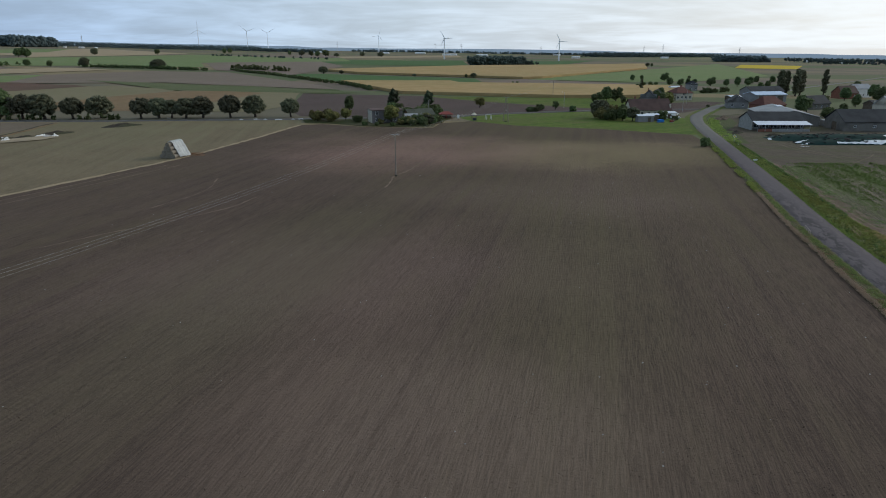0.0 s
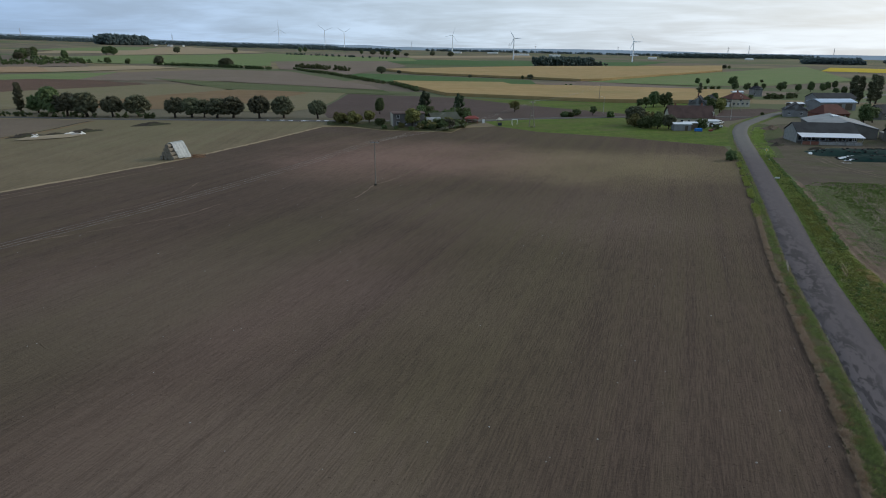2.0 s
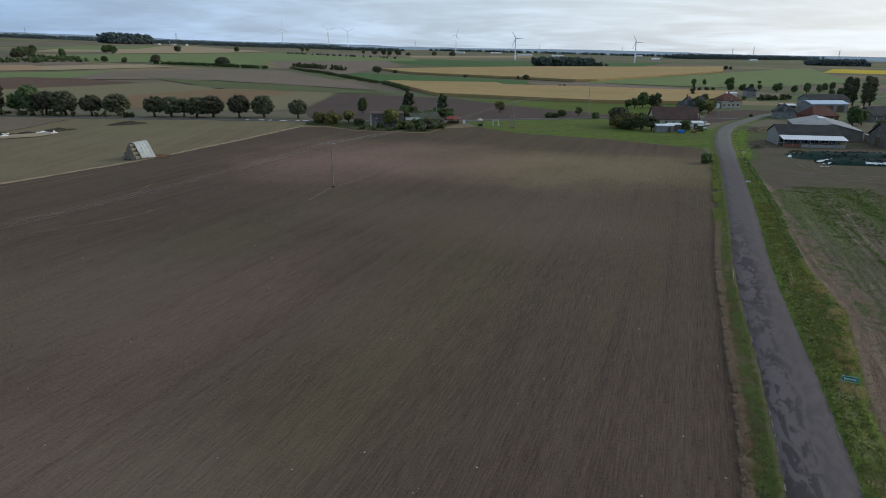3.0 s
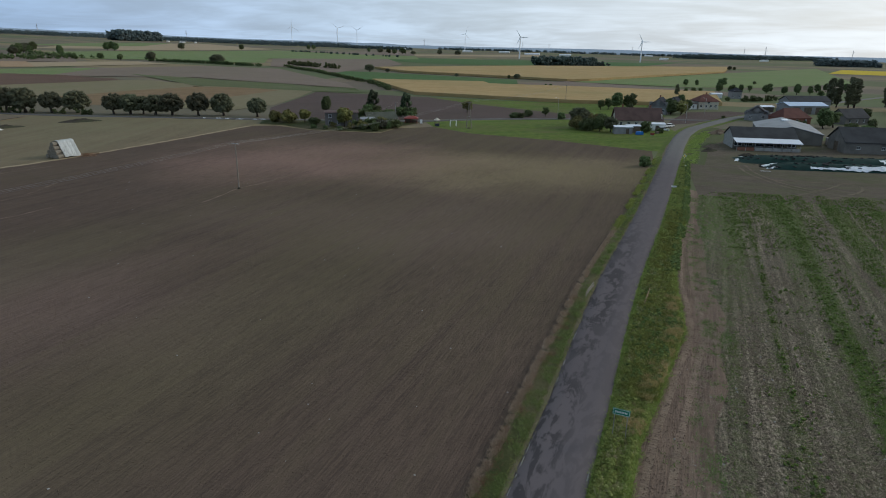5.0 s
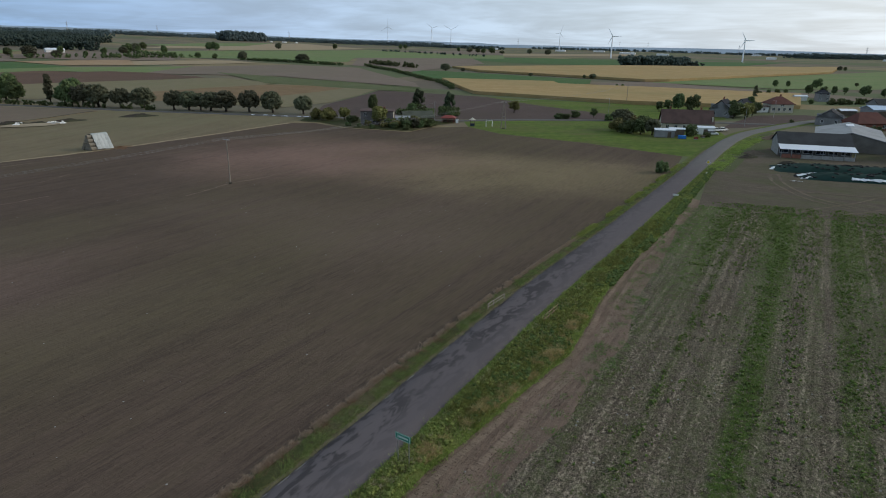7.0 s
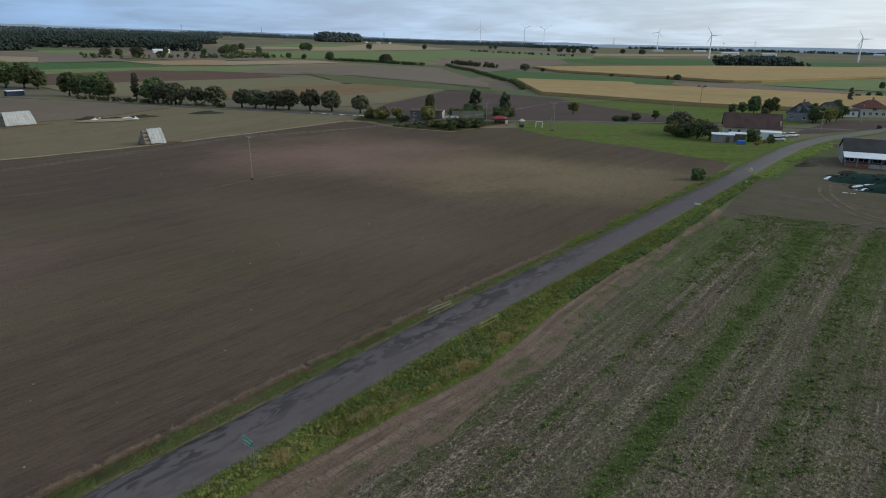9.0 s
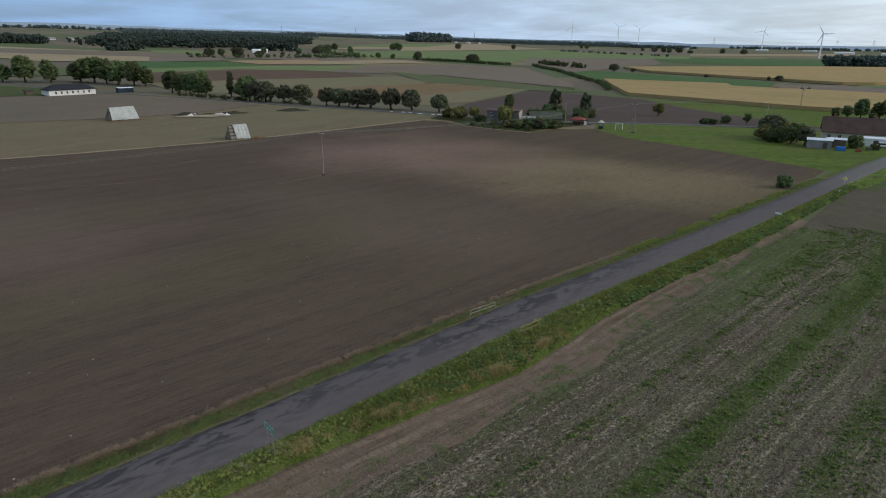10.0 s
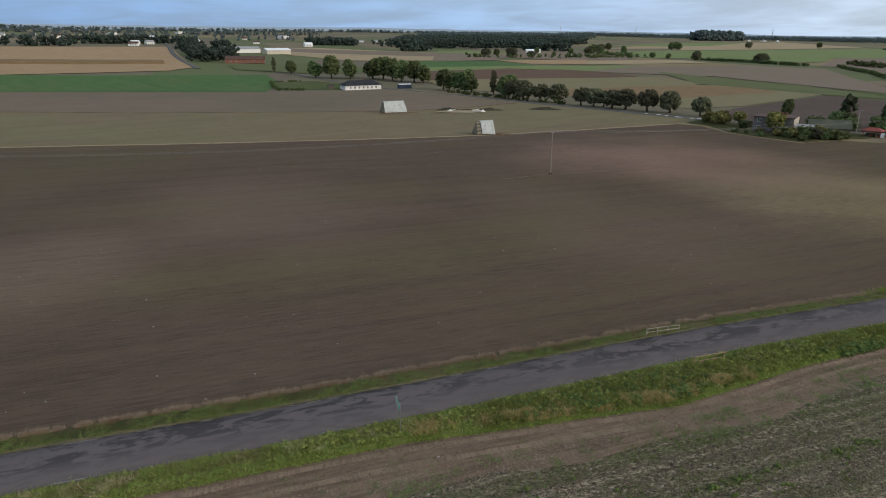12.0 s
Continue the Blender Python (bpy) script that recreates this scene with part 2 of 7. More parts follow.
def meadow_ground():
    """The land under everything: a patchwork of worked soil, stubble and grass."""
    m, n, b = surface("patchwork_of_farmland", 0.95)
    v = n.place(12, (1.0, 2.6, 1.0))
    w = n.place()
    cells = n.add("ShaderNodeTexVoronoi", {"Vector": v, "Scale": 0.0042, "Randomness": 0.85})
    cells.feature, cells.distance = "F1", "CHEBYCHEV"
    pick = n.add("ShaderNodeSeparateColor", {0: cells.outputs["Color"]}).outputs[0]
    ramp = n.add("ShaderNodeValToRGB", {0: pick})
    ramp.color_ramp.interpolation = "CONSTANT"
    els = ramp.color_ramp.elements
    els[0].position, els[0].color = 0.0, (0.19, 0.165, 0.115, 1)
    els[1].position, els[1].color = 0.24, (0.145, 0.165, 0.08, 1)
    for pos, col in ((0.42, (0.25, 0.195, 0.135)), (0.58, (0.19, 0.15, 0.118)), (0.72, (0.135, 0.17, 0.075)), (0.86, (0.31, 0.24, 0.135))):
        e = els.new(pos)
        e.color = (*col, 1)
    mid, fine = n.noise(w, 0.04, 4, 0.6), n.noise(w, 0.9, 4, 0.7)
    c = n.mix(n.math("MULTIPLY", mid, 0.5), ramp.outputs[0], (0.095, 0.09, 0.062))
    c = n.mix(n.math("MULTIPLY", fine, 0.4), c, (0.05, 0.05, 0.035))
    paint(n, b, c)
    bump(n, b, fine, 0.6, 0.2)
    return m


SOIL = tilled("drilled_brown_soil", (0.136, 0.096, 0.074), (0.076, 0.054, 0.042), (0.102, 0.087, 0.044), 0.6, streak=0.62,
              spots=((0, 46, 186, 54, 34, (0.255, 0.196, 0.116), 0.95), (0, -12, 190, 46, 40, (0.240, 0.150, 0.120), 0.95), (0, -18, 84, 38, 22, (0.168, 0.116, 0.096), 0.7),
                     (1, -5, 80, 15, 62, (0.138, 0.120, 0.064), 0.38), (1, -14, 46, 24, 20, (0.178, 0.130, 0.100), 0.75), (1, -30, 70, 10, 40, (0.162, 0.112, 0.086), 0.5), (1, -46, 78, 16, 60, (0.120, 0.106, 0.060), 0.4),
                     (0, 24, 130, 40, 24, (0.156, 0.112, 0.088), 0.7)))
SOIL_DARK = tilled("dark_ploughed_soil", (0.122, 0.088, 0.078), (0.080, 0.058, 0.052), (0.085, 0.075, 0.05), 0.3, -60, 0.6)
SOIL_GREY = tilled("grey_tilled_soil", (0.235, 0.180, 0.142), (0.165, 0.128, 0.104), (0.16, 0.145, 0.095), 0.4, -75, 0.6)
SOIL_RED = tilled("reddish_tilled_soil", (0.180, 0.112, 0.078), (0.120, 0.076, 0.056), (0.11, 0.095, 0.06), 0.3, 80, 0.6)
STUBBLE = tilled("pale_stubble", (0.222, 0.176, 0.112), (0.143, 0.113, 0.072), (0.165, 0.158, 0.088), 0.6, 8, 0.7, 0.01)
STUBBLE_GREY = tilled("grey_stubble", (0.215, 0.166, 0.124), (0.148, 0.114, 0.088), (0.11, 0.105, 0.07), 0.5, 8, 0.6, 0.01)
YARD_SOIL = tilled("trodden_yard_soil", (0.158, 0.126, 0.096), (0.088, 0.071, 0.055), (0.080, 0.088, 0.040), 0.8, 70, 0.5, 0.05)
YARD_TRACK = tilled("pressed_yard_soil", (0.190, 0.148, 0.114), (0.112, 0.086, 0.067), (0.10, 0.10, 0.05), 0.4, 20, 0.8, 0.08)
SHOULDER = plain("dry_gravel", (0.165, 0.140, 0.092), 0.95, 0, 0.45, 3)
TRACK_SOIL = tilled("rutted_field_edge_soil", (0.222, 0.156, 0.117), (0.124, 0.088, 0.067), (0.105, 0.103, 0.053), 0.35, ROWS, 1.0, 0.04)
RUT = tilled("pressed_pale_soil", (0.275, 0.196, 0.148), (0.165, 0.118, 0.090), (0.11, 0.10, 0.06), 0.3, ROWS + 90, 1.0, 0.06)
SAND = plain("pale_dug_sand", (0.36, 0.29, 0.20), 0.95, 0, 0.35, 0.5)
GRASS = crop("bright_meadow_grass", (0.072, 0.114, 0.022), (0.152, 0.198, 0.040), (0.140, 0.124, 0.056), 0.85, -60, 3.5)
GRASS_DARK = crop("dull_grass", (0.070, 0.092, 0.034), (0.092, 0.112, 0.045), (0.13, 0.115, 0.07), 0.4)
VERGE = crop("rough_verge_grass", (0.084, 0.114, 0.028), (0.145, 0.176, 0.045), (0.16, 0.125, 0.07), 0.75, ROWS, 3)
VERGE_DULL = crop("worn_verge_grass", (0.044, 0.052, 0.020), (0.080, 0.082, 0.034), (0.15, 0.12, 0.072), 0.85, ROWS, 5)
CROP = crop("pale_green_crop", (0.150, 0.205, 0.080), (0.190, 0.235, 0.100), (0.24, 0.21, 0.12), 0.45, -60)
CROP_DARK = crop("dark_green_crop", (0.066, 0.130, 0.046), (0.092, 0.160, 0.060), (0.14, 0.15, 0.07), 0.35, -80)
GOLD = crop("ripe_maize_field", (0.370, 0.252, 0.114), (0.470, 0.330, 0.160), (0.27, 0.23, 0.10), 0.65, -76)
TAN = crop("tan_stubble_field", (0.340, 0.262, 0.165), (0.390, 0.305, 0.200), (0.25, 0.21, 0.13), 0.4, 80)
ORANGE = crop("orange_stubble_field", (0.345, 0.230, 0.138), (0.400, 0.282, 0.175), (0.28, 0.21, 0.115), 0.4, 80)
OCHRE = crop("ochre_weedy_stubble", (0.200, 0.132, 0.074), (0.260, 0.175, 0.098), (0.17, 0.15, 0.08), 0.4, -70)
MAROON = tilled("red_brown_tilled_soil", (0.165, 0.102, 0.074), (0.105, 0.067, 0.051), (0.08, 0.075, 0.04), 0.3, 80, 0.6)
DRY_BANK = crop("dead_grass_bank", (0.070, 0.062, 0.034), (0.130, 0.104, 0.064), (0.065, 0.072, 0.030), 0.6, ROWS, 6)
OLIVE = crop("olive_fallow", (0.200, 0.172, 0.100), (0.235, 0.196, 0.122), (0.16, 0.172, 0.08), 0.45, -70)
OLIVE_GREEN = crop("olive_green_crop", (0.105, 0.124, 0.056), (0.135, 0.146, 0.070), (0.17, 0.15, 0.09), 0.4, -70)
RAPE = crop("yellow_flowering_crop", (0.52, 0.38, 0.03), (0.58, 0.43, 0.05), (0.3, 0.27, 0.05), 0.3)
ASPHALT = asphalt_material()
LANE = plain("grey_lane_surface", (0.15, 0.14, 0.135), 0.9, 0, 0.4, 0.6)
COVER_CROP = cover_crop_material()
LAND = meadow_ground()
LINE = plain("worn_road_marking", (0.30, 0.29, 0.285), 0.8, 0, 0.5, 8)
BARK = plain("bark", (0.075, 0.06, 0.048), 0.95, 0, 0.5, 6)
LEAF = leafy("deep_green_leaves", (0.066, 0.096, 0.034), (0.116, 0.150, 0.052))
WILLOW = leafy("grey_green_willow_leaves", (0.080, 0.086, 0.046), (0.132, 0.134, 0.074))
PINE = leafy("dark_needles", (0.030, 0.050, 0.022), (0.060, 0.086, 0.038), 0.15)
AUTUMN = leafy("yellowing_leaves", (0.112, 0.118, 0.030), (0.205, 0.185, 0.056))
# lifted and blued a little, to imitate the air's haze over far trees
FOREST = leafy("hazy_forest_leaves", (0.046, 0.070, 0.058), (0.060, 0.084, 0.068), 0.35)
# paler and bluer than the leaves are: distance haze put into the colour
FAR_WOOD = leafy("hazy_woodland_leaves", (0.086, 0.120, 0.120), (0.106, 0.142, 0.140), 0.4)
BLADE = leafy("verge_blades", (0.112, 0.166, 0.030), (0.330, 0.390, 0.095), 0.4)
REGROWTH = leafy("regrowth_leaves", (0.078, 0.138, 0.024), (0.165, 0.250, 0.054), 0.4)
SCRUB = leafy("dark_verge_scrub", (0.060, 0.096, 0.024), (0.150, 0.200, 0.052), 0.35)
BLADE_DULL = leafy("short_verge_blades", (0.096, 0.130, 0.034), (0.215, 0.245, 0.072), 0.35)
DRY = leafy("dry_grass", (0.31, 0.24, 0.155), (0.52, 0.42, 0.28), 0.4)
RUSTY = leafy("rusty_weeds", (0.28, 0.185, 0.085), (0.44, 0.31, 0.16), 0.4)
FADED = leafy("faded_verge_grass", (0.165, 0.165, 0.055), (0.330, 0.300, 0.115), 0.4)
STRAW_BITS = leafy("straw_bits", (0.20, 0.16, 0.115), (0.46, 0.38, 0.285), 0.1)
POLE = plain("pale_weathered_pole", (0.30, 0.255, 0.21), 0.9, 0, 0.35, 4)
CONCRETE = plain("weathered_concrete", (0.36, 0.35, 0.33), 0.9, 0, 0.3, 4)
STAINED_WALL = plain("stained_grey_wall", (0.20, 0.185, 0.165), 0.9, 0, 0.45, 1.0)
DARK_RENDER = plain("dark_grey_render", (0.205, 0.186, 0.176), 0.9, 0, 0.35, 1.2)
RENDERED = plain("grey_render", (0.28, 0.272, 0.270), 0.9, 0, 0.3, 1.5)
WHITE_WALL = plain("white_render", (0.76, 0.75, 0.72), 0.85, 0, 0.12, 1.5)
CREAM_WALL = plain("cream_render", (0.55, 0.50, 0.41), 0.85, 0, 0.2, 1.5)
BRICK = plain("red_brick", (0.27, 0.12, 0.085), 0.9, 0, 0.35, 3)
ROOF_BROWN = plain("brown_roof_tiles", (0.115, 0.068, 0.058), 0.8, 0, 0.4, 1.2)
ROOF_MAROON = plain("dark_maroon_roof_tiles", (0.125, 0.046, 0.036), 0.8, 0, 0.35, 1.2)
ROOF_DARK = plain("dark_fibre_cement_roof", (0.068, 0.068, 0.070), 0.85, 0, 0.4, 0.8)
ROOF_MOSS = plain("mossy_fibre_cement_roof", (0.105, 0.112, 0.088), 0.9, 0, 0.4, 1.0)
ROOF_SLATE = plain("anthracite_roof", (0.040, 0.042, 0.050), 0.9, 0, 0.3, 1.0)
ROOF_GREY = plain("grey_fibre_cement_roof", (0.30, 0.31, 0.32), 0.8, 0, 0.3, 0.7)
ROOF_WHITE = plain("white_sheet_roof", (0.72, 0.75, 0.80), 0.5, 0, 0.12, 0.7)
ROOF_BLUE = plain("pale_blue_sheet_roof", (0.50, 0.60, 0.74), 0.5, 0, 0.15, 0.7)
BOARDS = plain("weathered_boards", (0.16, 0.125, 0.095), 0.9, 0, 0.4, 3)
METAL = plain("galvanised_steel", (0.50, 0.50, 0.50), 0.45, 0.8, 0.3, 4)
WHITE_PAINT = plain("white_paint", (0.78, 0.78, 0.76), 0.5, 0, 0.2, 6)
PINK_PAINT = plain("faded_pinkish_paint", (0.44, 0.36, 0.32), 0.8, 0, 0.4, 8)
RUST_PAINT = plain("rusty_orange_paint", (0.44, 0.29, 0.19), 0.8, 0, 0.5, 8)
TURBINE = plain("turbine_coating", (0.88, 0.89, 0.90), 0.4, 0, 0.06, 0.2)
WIRE = plain("bare_conductor", (0.30, 0.29, 0.28), 0.5, 0.6, 0.2, 1)
CERAMIC = plain("brown_ceramic", (0.12, 0.06, 0.04), 0.3, 0, 0.2, 9)
GREEN_SIGN = plain("green_sign_face", (0.006, 0.190, 0.118), 0.4, 0, 0.1, 5)
YELLOW_SIGN = plain("yellow_sign_face", (0.75, 0.55, 0.04), 0.4, 0, 0.1, 5)
BLACK = plain("black_rubber", (0.025, 0.025, 0.026), 0.8, 0, 0.3, 6)
FOIL_DARK = plain("dark_green_silage_net", (0.018, 0.046, 0.040), 0.85, 0, 0.5, 1.5)
FOIL_WHITE = plain("white_silage_film", (0.74, 0.76, 0.79), 0.4, 0, 0.2, 1.5)
BLUE_SHEET = plain("blue_tarpaulin", (0.03, 0.19, 0.55), 0.5, 0, 0.2, 3)
NAVY = plain("dark_blue_sheet_wall", (0.026, 0.040, 0.068), 0.6, 0, 0.2, 2)
TARP = plain("pale_stack_cover", (0.50, 0.52, 0.50), 0.6, 0, 0.35, 1.5)
# weathered straw, its colour lowered to take in shade on the stack's south end
STRAW = plain("shaded_weathered_straw", (0.265, 0.232, 0.182), 0.95, 0, 0.5, 5)
RED_PAINT = plain("red_paint", (0.26, 0.055, 0.042), 0.6, 0, 0.25, 3)
EARTH = tilled("heaped_dark_earth", (0.090, 0.075, 0.062), (0.045, 0.038, 0.032), (0.06, 0.08, 0.03), 0.5, 30, 0.4, 0.2)


def glass_material():
    m, n, b = surface("window_glass", 0.08)
    b.inputs["Base Color"].default_value = (0.03, 0.035, 0.04, 1)
    b.inputs["Specular IOR Level"].default_value = 0.6
    return m


GLASS = glass_material()

# ---- helpers for building ----
LAND_AZ = (-180, -90, -35, -9, 0, 13, 25, 33, 45, 60, 92, 130, 180)
LAND_UP = (0, -30, -28, -2, 12, 28, 45, 62, 90, 112, 195, 195, 0)


def hill(x, y):
    """Level round the fields, rising into hills beyond them in the west."""
    dx, dy = x - 50, y - 30
    r = math.hypot(dx, dy)
    if r <= 450:
        return 0.0
    az = math.degrees(math.atan2(-dx, dy))
    rise = float(np.interp(az, LAND_AZ, LAND_UP)) * min(1.0, (r - 450) / 4350) ** 0.85
    return rise - float(np.interp(az, (62, 88, 130), (0, 60, 60))) * max(0.0, min(1.0, (r - 900) / 3900))


CELL = 100
HILLS = {}


def node(i, j):
    if (i, j) not in HILLS:
        HILLS[i, j] = hill(i * CELL, j * CELL)
    return HILLS[i, j]


def land(x, y):
    """The height of the ground: the triangles of its grid."""
    u, v = x / CELL, y / CELL
    i, j = math.floor(u), math.floor(v)
    u, v = u - i, v - j
    a, b, c, d = node(i, j), node(i + 1, j), node(i + 1, j + 1), node(i, j + 1)
    return a + (b - a) * u + (c - b) * v if u >= v else a + (c - d) * u + (d - a) * v


def mesh_of(name, bm, material):
    me = bpy.data.meshes.new(name)
    bmesh.ops.recalc_face_normals(bm, faces=bm.faces[:])
    bm.to_mesh(me)
    bm.free()
    me.materials.append(material)
    return me


def part(name, bm, material, parent, label=""):
    ob = new(name, mesh_of(name, bm, material))
    ob.parent = parent
    return tagged(ob, label)


def thing(name, label, category, m, group=""):
    ob = new(name)
    ob.empty_display_size = 0.5
    ob.matrix_basis = m
    return tagged(ob, label, category, group)


def box(bm, c, s, turn=0.0):
    m = Matrix.LocRotScale(c, Euler((0, 0, radians(turn))), s)
    return bmesh.ops.create_cube(bm, size=1, matrix=m)["verts"]


def tube(bm, a, b, ra, rb, n=8, caps=True):
    a, b = Vector(a), Vector(b)
    q = (b - a).to_track_quat("Z", "Y")
    rings = []
    for p, r in ((a, ra), (b, rb)):
        rings.append([bm.verts.new(p + q @ Vector((r * math.cos(2 * math.pi * k / n), r * math.sin(2 * math.pi * k / n), 0))) for k in range(n)])
    for k in range(n):
        bm.faces.new((rings[0][k], rings[0][(k + 1) % n], rings[1][(k + 1) % n], rings[1][k]))
    if caps:
        bm.faces.new(rings[0][::-1]), bm.faces.new(rings[1])


def prism(bm, outline, y0, y1):
    """An outline in x and z, drawn out from y0 to y1."""
    a = [bm.verts.new((x, y0, z)) for x, z in outline]
    b = [bm.verts.new((x, y1, z)) for x, z in outline]
    n = len(a)
    bm.faces.new(a), bm.faces.new(b[::-1])
    for k in range(n):
        bm.faces.new((a[k], b[k], b[(k + 1) % n], a[(k + 1) % n]))


def sheet_mesh(name, verts, faces, material, smooth=False):
    me = bpy.data.meshes.new(name)
    me.from_pydata(verts, [], faces)
    me.materials.append(material)
    if smooth:
        me.polygons.foreach_set("use_smooth", [True] * len(me.polygons))
    me.update()
    return me


# ---- the ground and the fields ----
side = range(-52, 53)
verts = [(i * CELL, j * CELL, land(i * CELL, j * CELL)) for j in side for i in side]
W = len(side)
faces = []
for j in range(W - 1):
    for i in range(W - 1):
        a, b, c, d = j * W + i, j * W + i + 1, (j + 1) * W + i + 1, (j + 1) * W + i
        faces += [(a, b, c), (a, c, d)]
tagged(new("ground", sheet_mesh("ground", verts, faces, LAND)), "open farmland rising to low hills far off", "ground", kind="structure")

layers = 0


def field(name, corners, material, label, tall=0.0):
    """A field laid over the ground: each one lies a little above the one before; a standing crop has a top and sides."""
    global layers
    layers += 1
    bm = bmesh.new()
    bm.faces.new([bm.verts.new((x, y, 0)) for x, y in corners])
    bmesh.ops.triangulate(bm, faces=bm.faces[:])
    for axis in (0, 1):
        lo, hi = min(c[axis] for c in corners), max(c[axis] for c in corners)
        for k in range(math.ceil(lo / CELL), math.floor(hi / CELL) + 1):
            at, no = [0, 0, 0], [0, 0, 0]
            at[axis], no[axis] = k * CELL, 1
            bmesh.ops.bisect_plane(bm, geom=bm.verts[:] + bm.edges[:] + bm.faces[:], plane_co=at, plane_no=no)
    across = [c[0] - c[1] for c in corners]
    for k in range(math.ceil(min(across) / CELL), math.floor(max(across) / CELL) + 1):
        bmesh.ops.bisect_plane(bm, geom=bm.verts[:] + bm.edges[:] + bm.faces[:], plane_co=(k * CELL, 0, 0), plane_no=(1, -1, 0))
    for v in bm.verts:
        far = max(0.0, math.hypot(v.co.x - 50, v.co.y - 30) - 430)
        v.co.z = land(v.co.x, v.co.y) + 0.012 + 0.004 * layers + min(0.3, far * 0.004)
    if tall:
        rim = [e for e in bm.edges if len(e.link_faces) == 1]
        low = {v: bm.verts.new(v.co) for v in {w for e in rim for w in e.verts}}
        under = set(low.values())
        for e in rim:
            a, b = e.verts
            bm.faces.new((a, b, low[b], low[a]))
        for v in bm.verts:
            if v not in under:
                v.co.z += tall
    me = mesh_of(name, bm, material)
    if me.polygons and me.polygons[0].normal.z < 0:
        me.flip_normals()
    return tagged(new(name, me), label, "field", kind="structure")


def line_at(points, y, axis=1):
    """x along a polyline at the given y."""
    return float(np.interp(y, [p[1] for p in points], [p[0] for p in points]))


def smooth_line(points, step):
    """Points every step metres along a Catmull-Rom curve."""
    p = [Vector((*a, 0)) for a in points]
    p = [2 * p[0] - p[1], *p, 2 * p[-1] - p[-2]]
    out = []
    for k in range(1, len(p) - 2):
        n = max(1, round((p[k + 1] - p[k]).length / step))
        for i in range(n):
            t = i / n
            out.append(0.5 * (2 * p[k] + (p[k + 1] - p[k - 1]) * t + (2 * p[k - 1] - 5 * p[k] + 4 * p[k + 1] - p[k + 2]) * t * t
                              + (3 * p[k] - p[k - 1] - 3 * p[k + 1] + p[k + 2]) * t ** 3))
    out.append(p[-2])
    return out


def ribbon(name, line, profile, material, label, category, z=0.0, wobble=0.0):
    """A strip along a line: profile gives, for each point across, a function of the place along it (or a number) and a height."""
    verts, faces = [], []
    n = len(profile)
    rng = random.Random(len(name) * 7 + len(line))
    for k, p in enumerate(line):
        d = (line[min(k + 1, len(line) - 1)] - line[max(k - 1, 0)]).normalized()
        right = Vector((d.y, -d.x, 0))
        for i, (off, up) in enumerate(profile):
            o = off(p) if callable(off) else off
            w = rng.uniform(-wobble, wobble)
            h = up + (rng.uniform(-0.5, 0.5) * wobble * 0.4 if 0 < i < n - 1 else 0)
            q = p + right * (o + w)
            verts.append((q.x, q.y, land(q.x, q.y) + z + h))
    for k in range(len(line) - 1):
        for i in range(n - 1):
            a = k * n + i
            faces.append((a, a + 1, a + n + 1, a + n))
    return tagged(new(name, sheet_mesh(name, verts, faces, material, True)), label, category, kind="structure")


ROAD = [(-8, -190), (12, -100), (34, 0), (44.7, 44), (48.9, 59.5), (51.1, 68.3), (53.3, 77.5), (56.0, 89.5), (60.5, 108), (68.4, 136.5), (76.5, 167), (86.4, 205), (94.3, 236),
        (97.7, 248), (101.7, 262), (105.9, 274), (111.5, 288), (118.5, 300.5), (127, 314.5), (144, 341), (168, 367), (215, 430), (290, 520), (420, 660), (640, 900), (900, 1150)]
road_line = smooth_line(ROAD, 2.0)
EAST_WEST = [(-900, 240), (-600, 243), (-420, 250), (-289, 262), (-203, 270), (-150, 270), (-116, 273), (-73, 277), (-36, 281), (1, 288), (22, 300), (57, 312),
             (82, 318), (104, 322), (127, 323)]
lane_line = smooth_line(EAST_WEST, 6.0)

def field_edge(y):
    """x of the west field's border along the road."""
    return line_at(ROAD, y) - float(np.interp(y, (60, 80, 90, 130, 200), (5.15, 5.15, 4.9, 4.7, 4.6)))


def bank_width(p):
    """How far the east verge reaches from the middle of the road."""
    return float(np.interp(p.y, (40, 66, 72, 76, 83, 94, 102, 110, 126, 144, 170, 200, 215), (5.4, 5.5, 5.7, 6.3, 7.3, 8.8, 8.2, 7.1, 6.4, 6.7, 5.9, 5.0, 4.0)))


main_corners = [(-250, -200), (-180, -60), (-134, 40), (-107, 98), (-79, 164), (-68, 205), (-59, 256), (-50, 259), (-33, 249.5), (-18, 248), (-6, 247), (-3, 262), (10, 270), (26, 254),
                (56, 242.5), (85, 225.5)] + [(field_edge(y), y) for y in (206, 190, 168, 150, 138, 122, 108, 98, 90, 78, 68, 59, 44, 20, 0, -100, -190)]
field("ploughed_field", main_corners, SOIL, "freshly drilled brown field with faint green seedlings")
field("stubble_field", [(-134, 40), (-107, 98), (-79, 164), (-68, 205), (-59, 256), (-62, 274), (-116, 269), (-160, 266), (-158, 200), (-210, 103), (-257, 39), (-330, -80), (-200, -80)],
      STUBBLE, "pale stubble field with tramlines")
field("stubble_field", [(-257, 39), (-210, 103), (-158, 200), (-160, 266), (-203, 265), (-289, 257), (-300, 226), (-312, 181), (-402, 39), (-480, -80), (-330, -80)],
      STUBBLE_GREY, "grey harvested stubble field")
field("meadow", [(10, 270), (26, 254), (56, 242.5), (85, 225.5), (90, 226), (96, 250), (103, 276), (101, 316), (82, 315), (57, 309), (24, 297), (4, 286)], GRASS, "green mown village meadow")
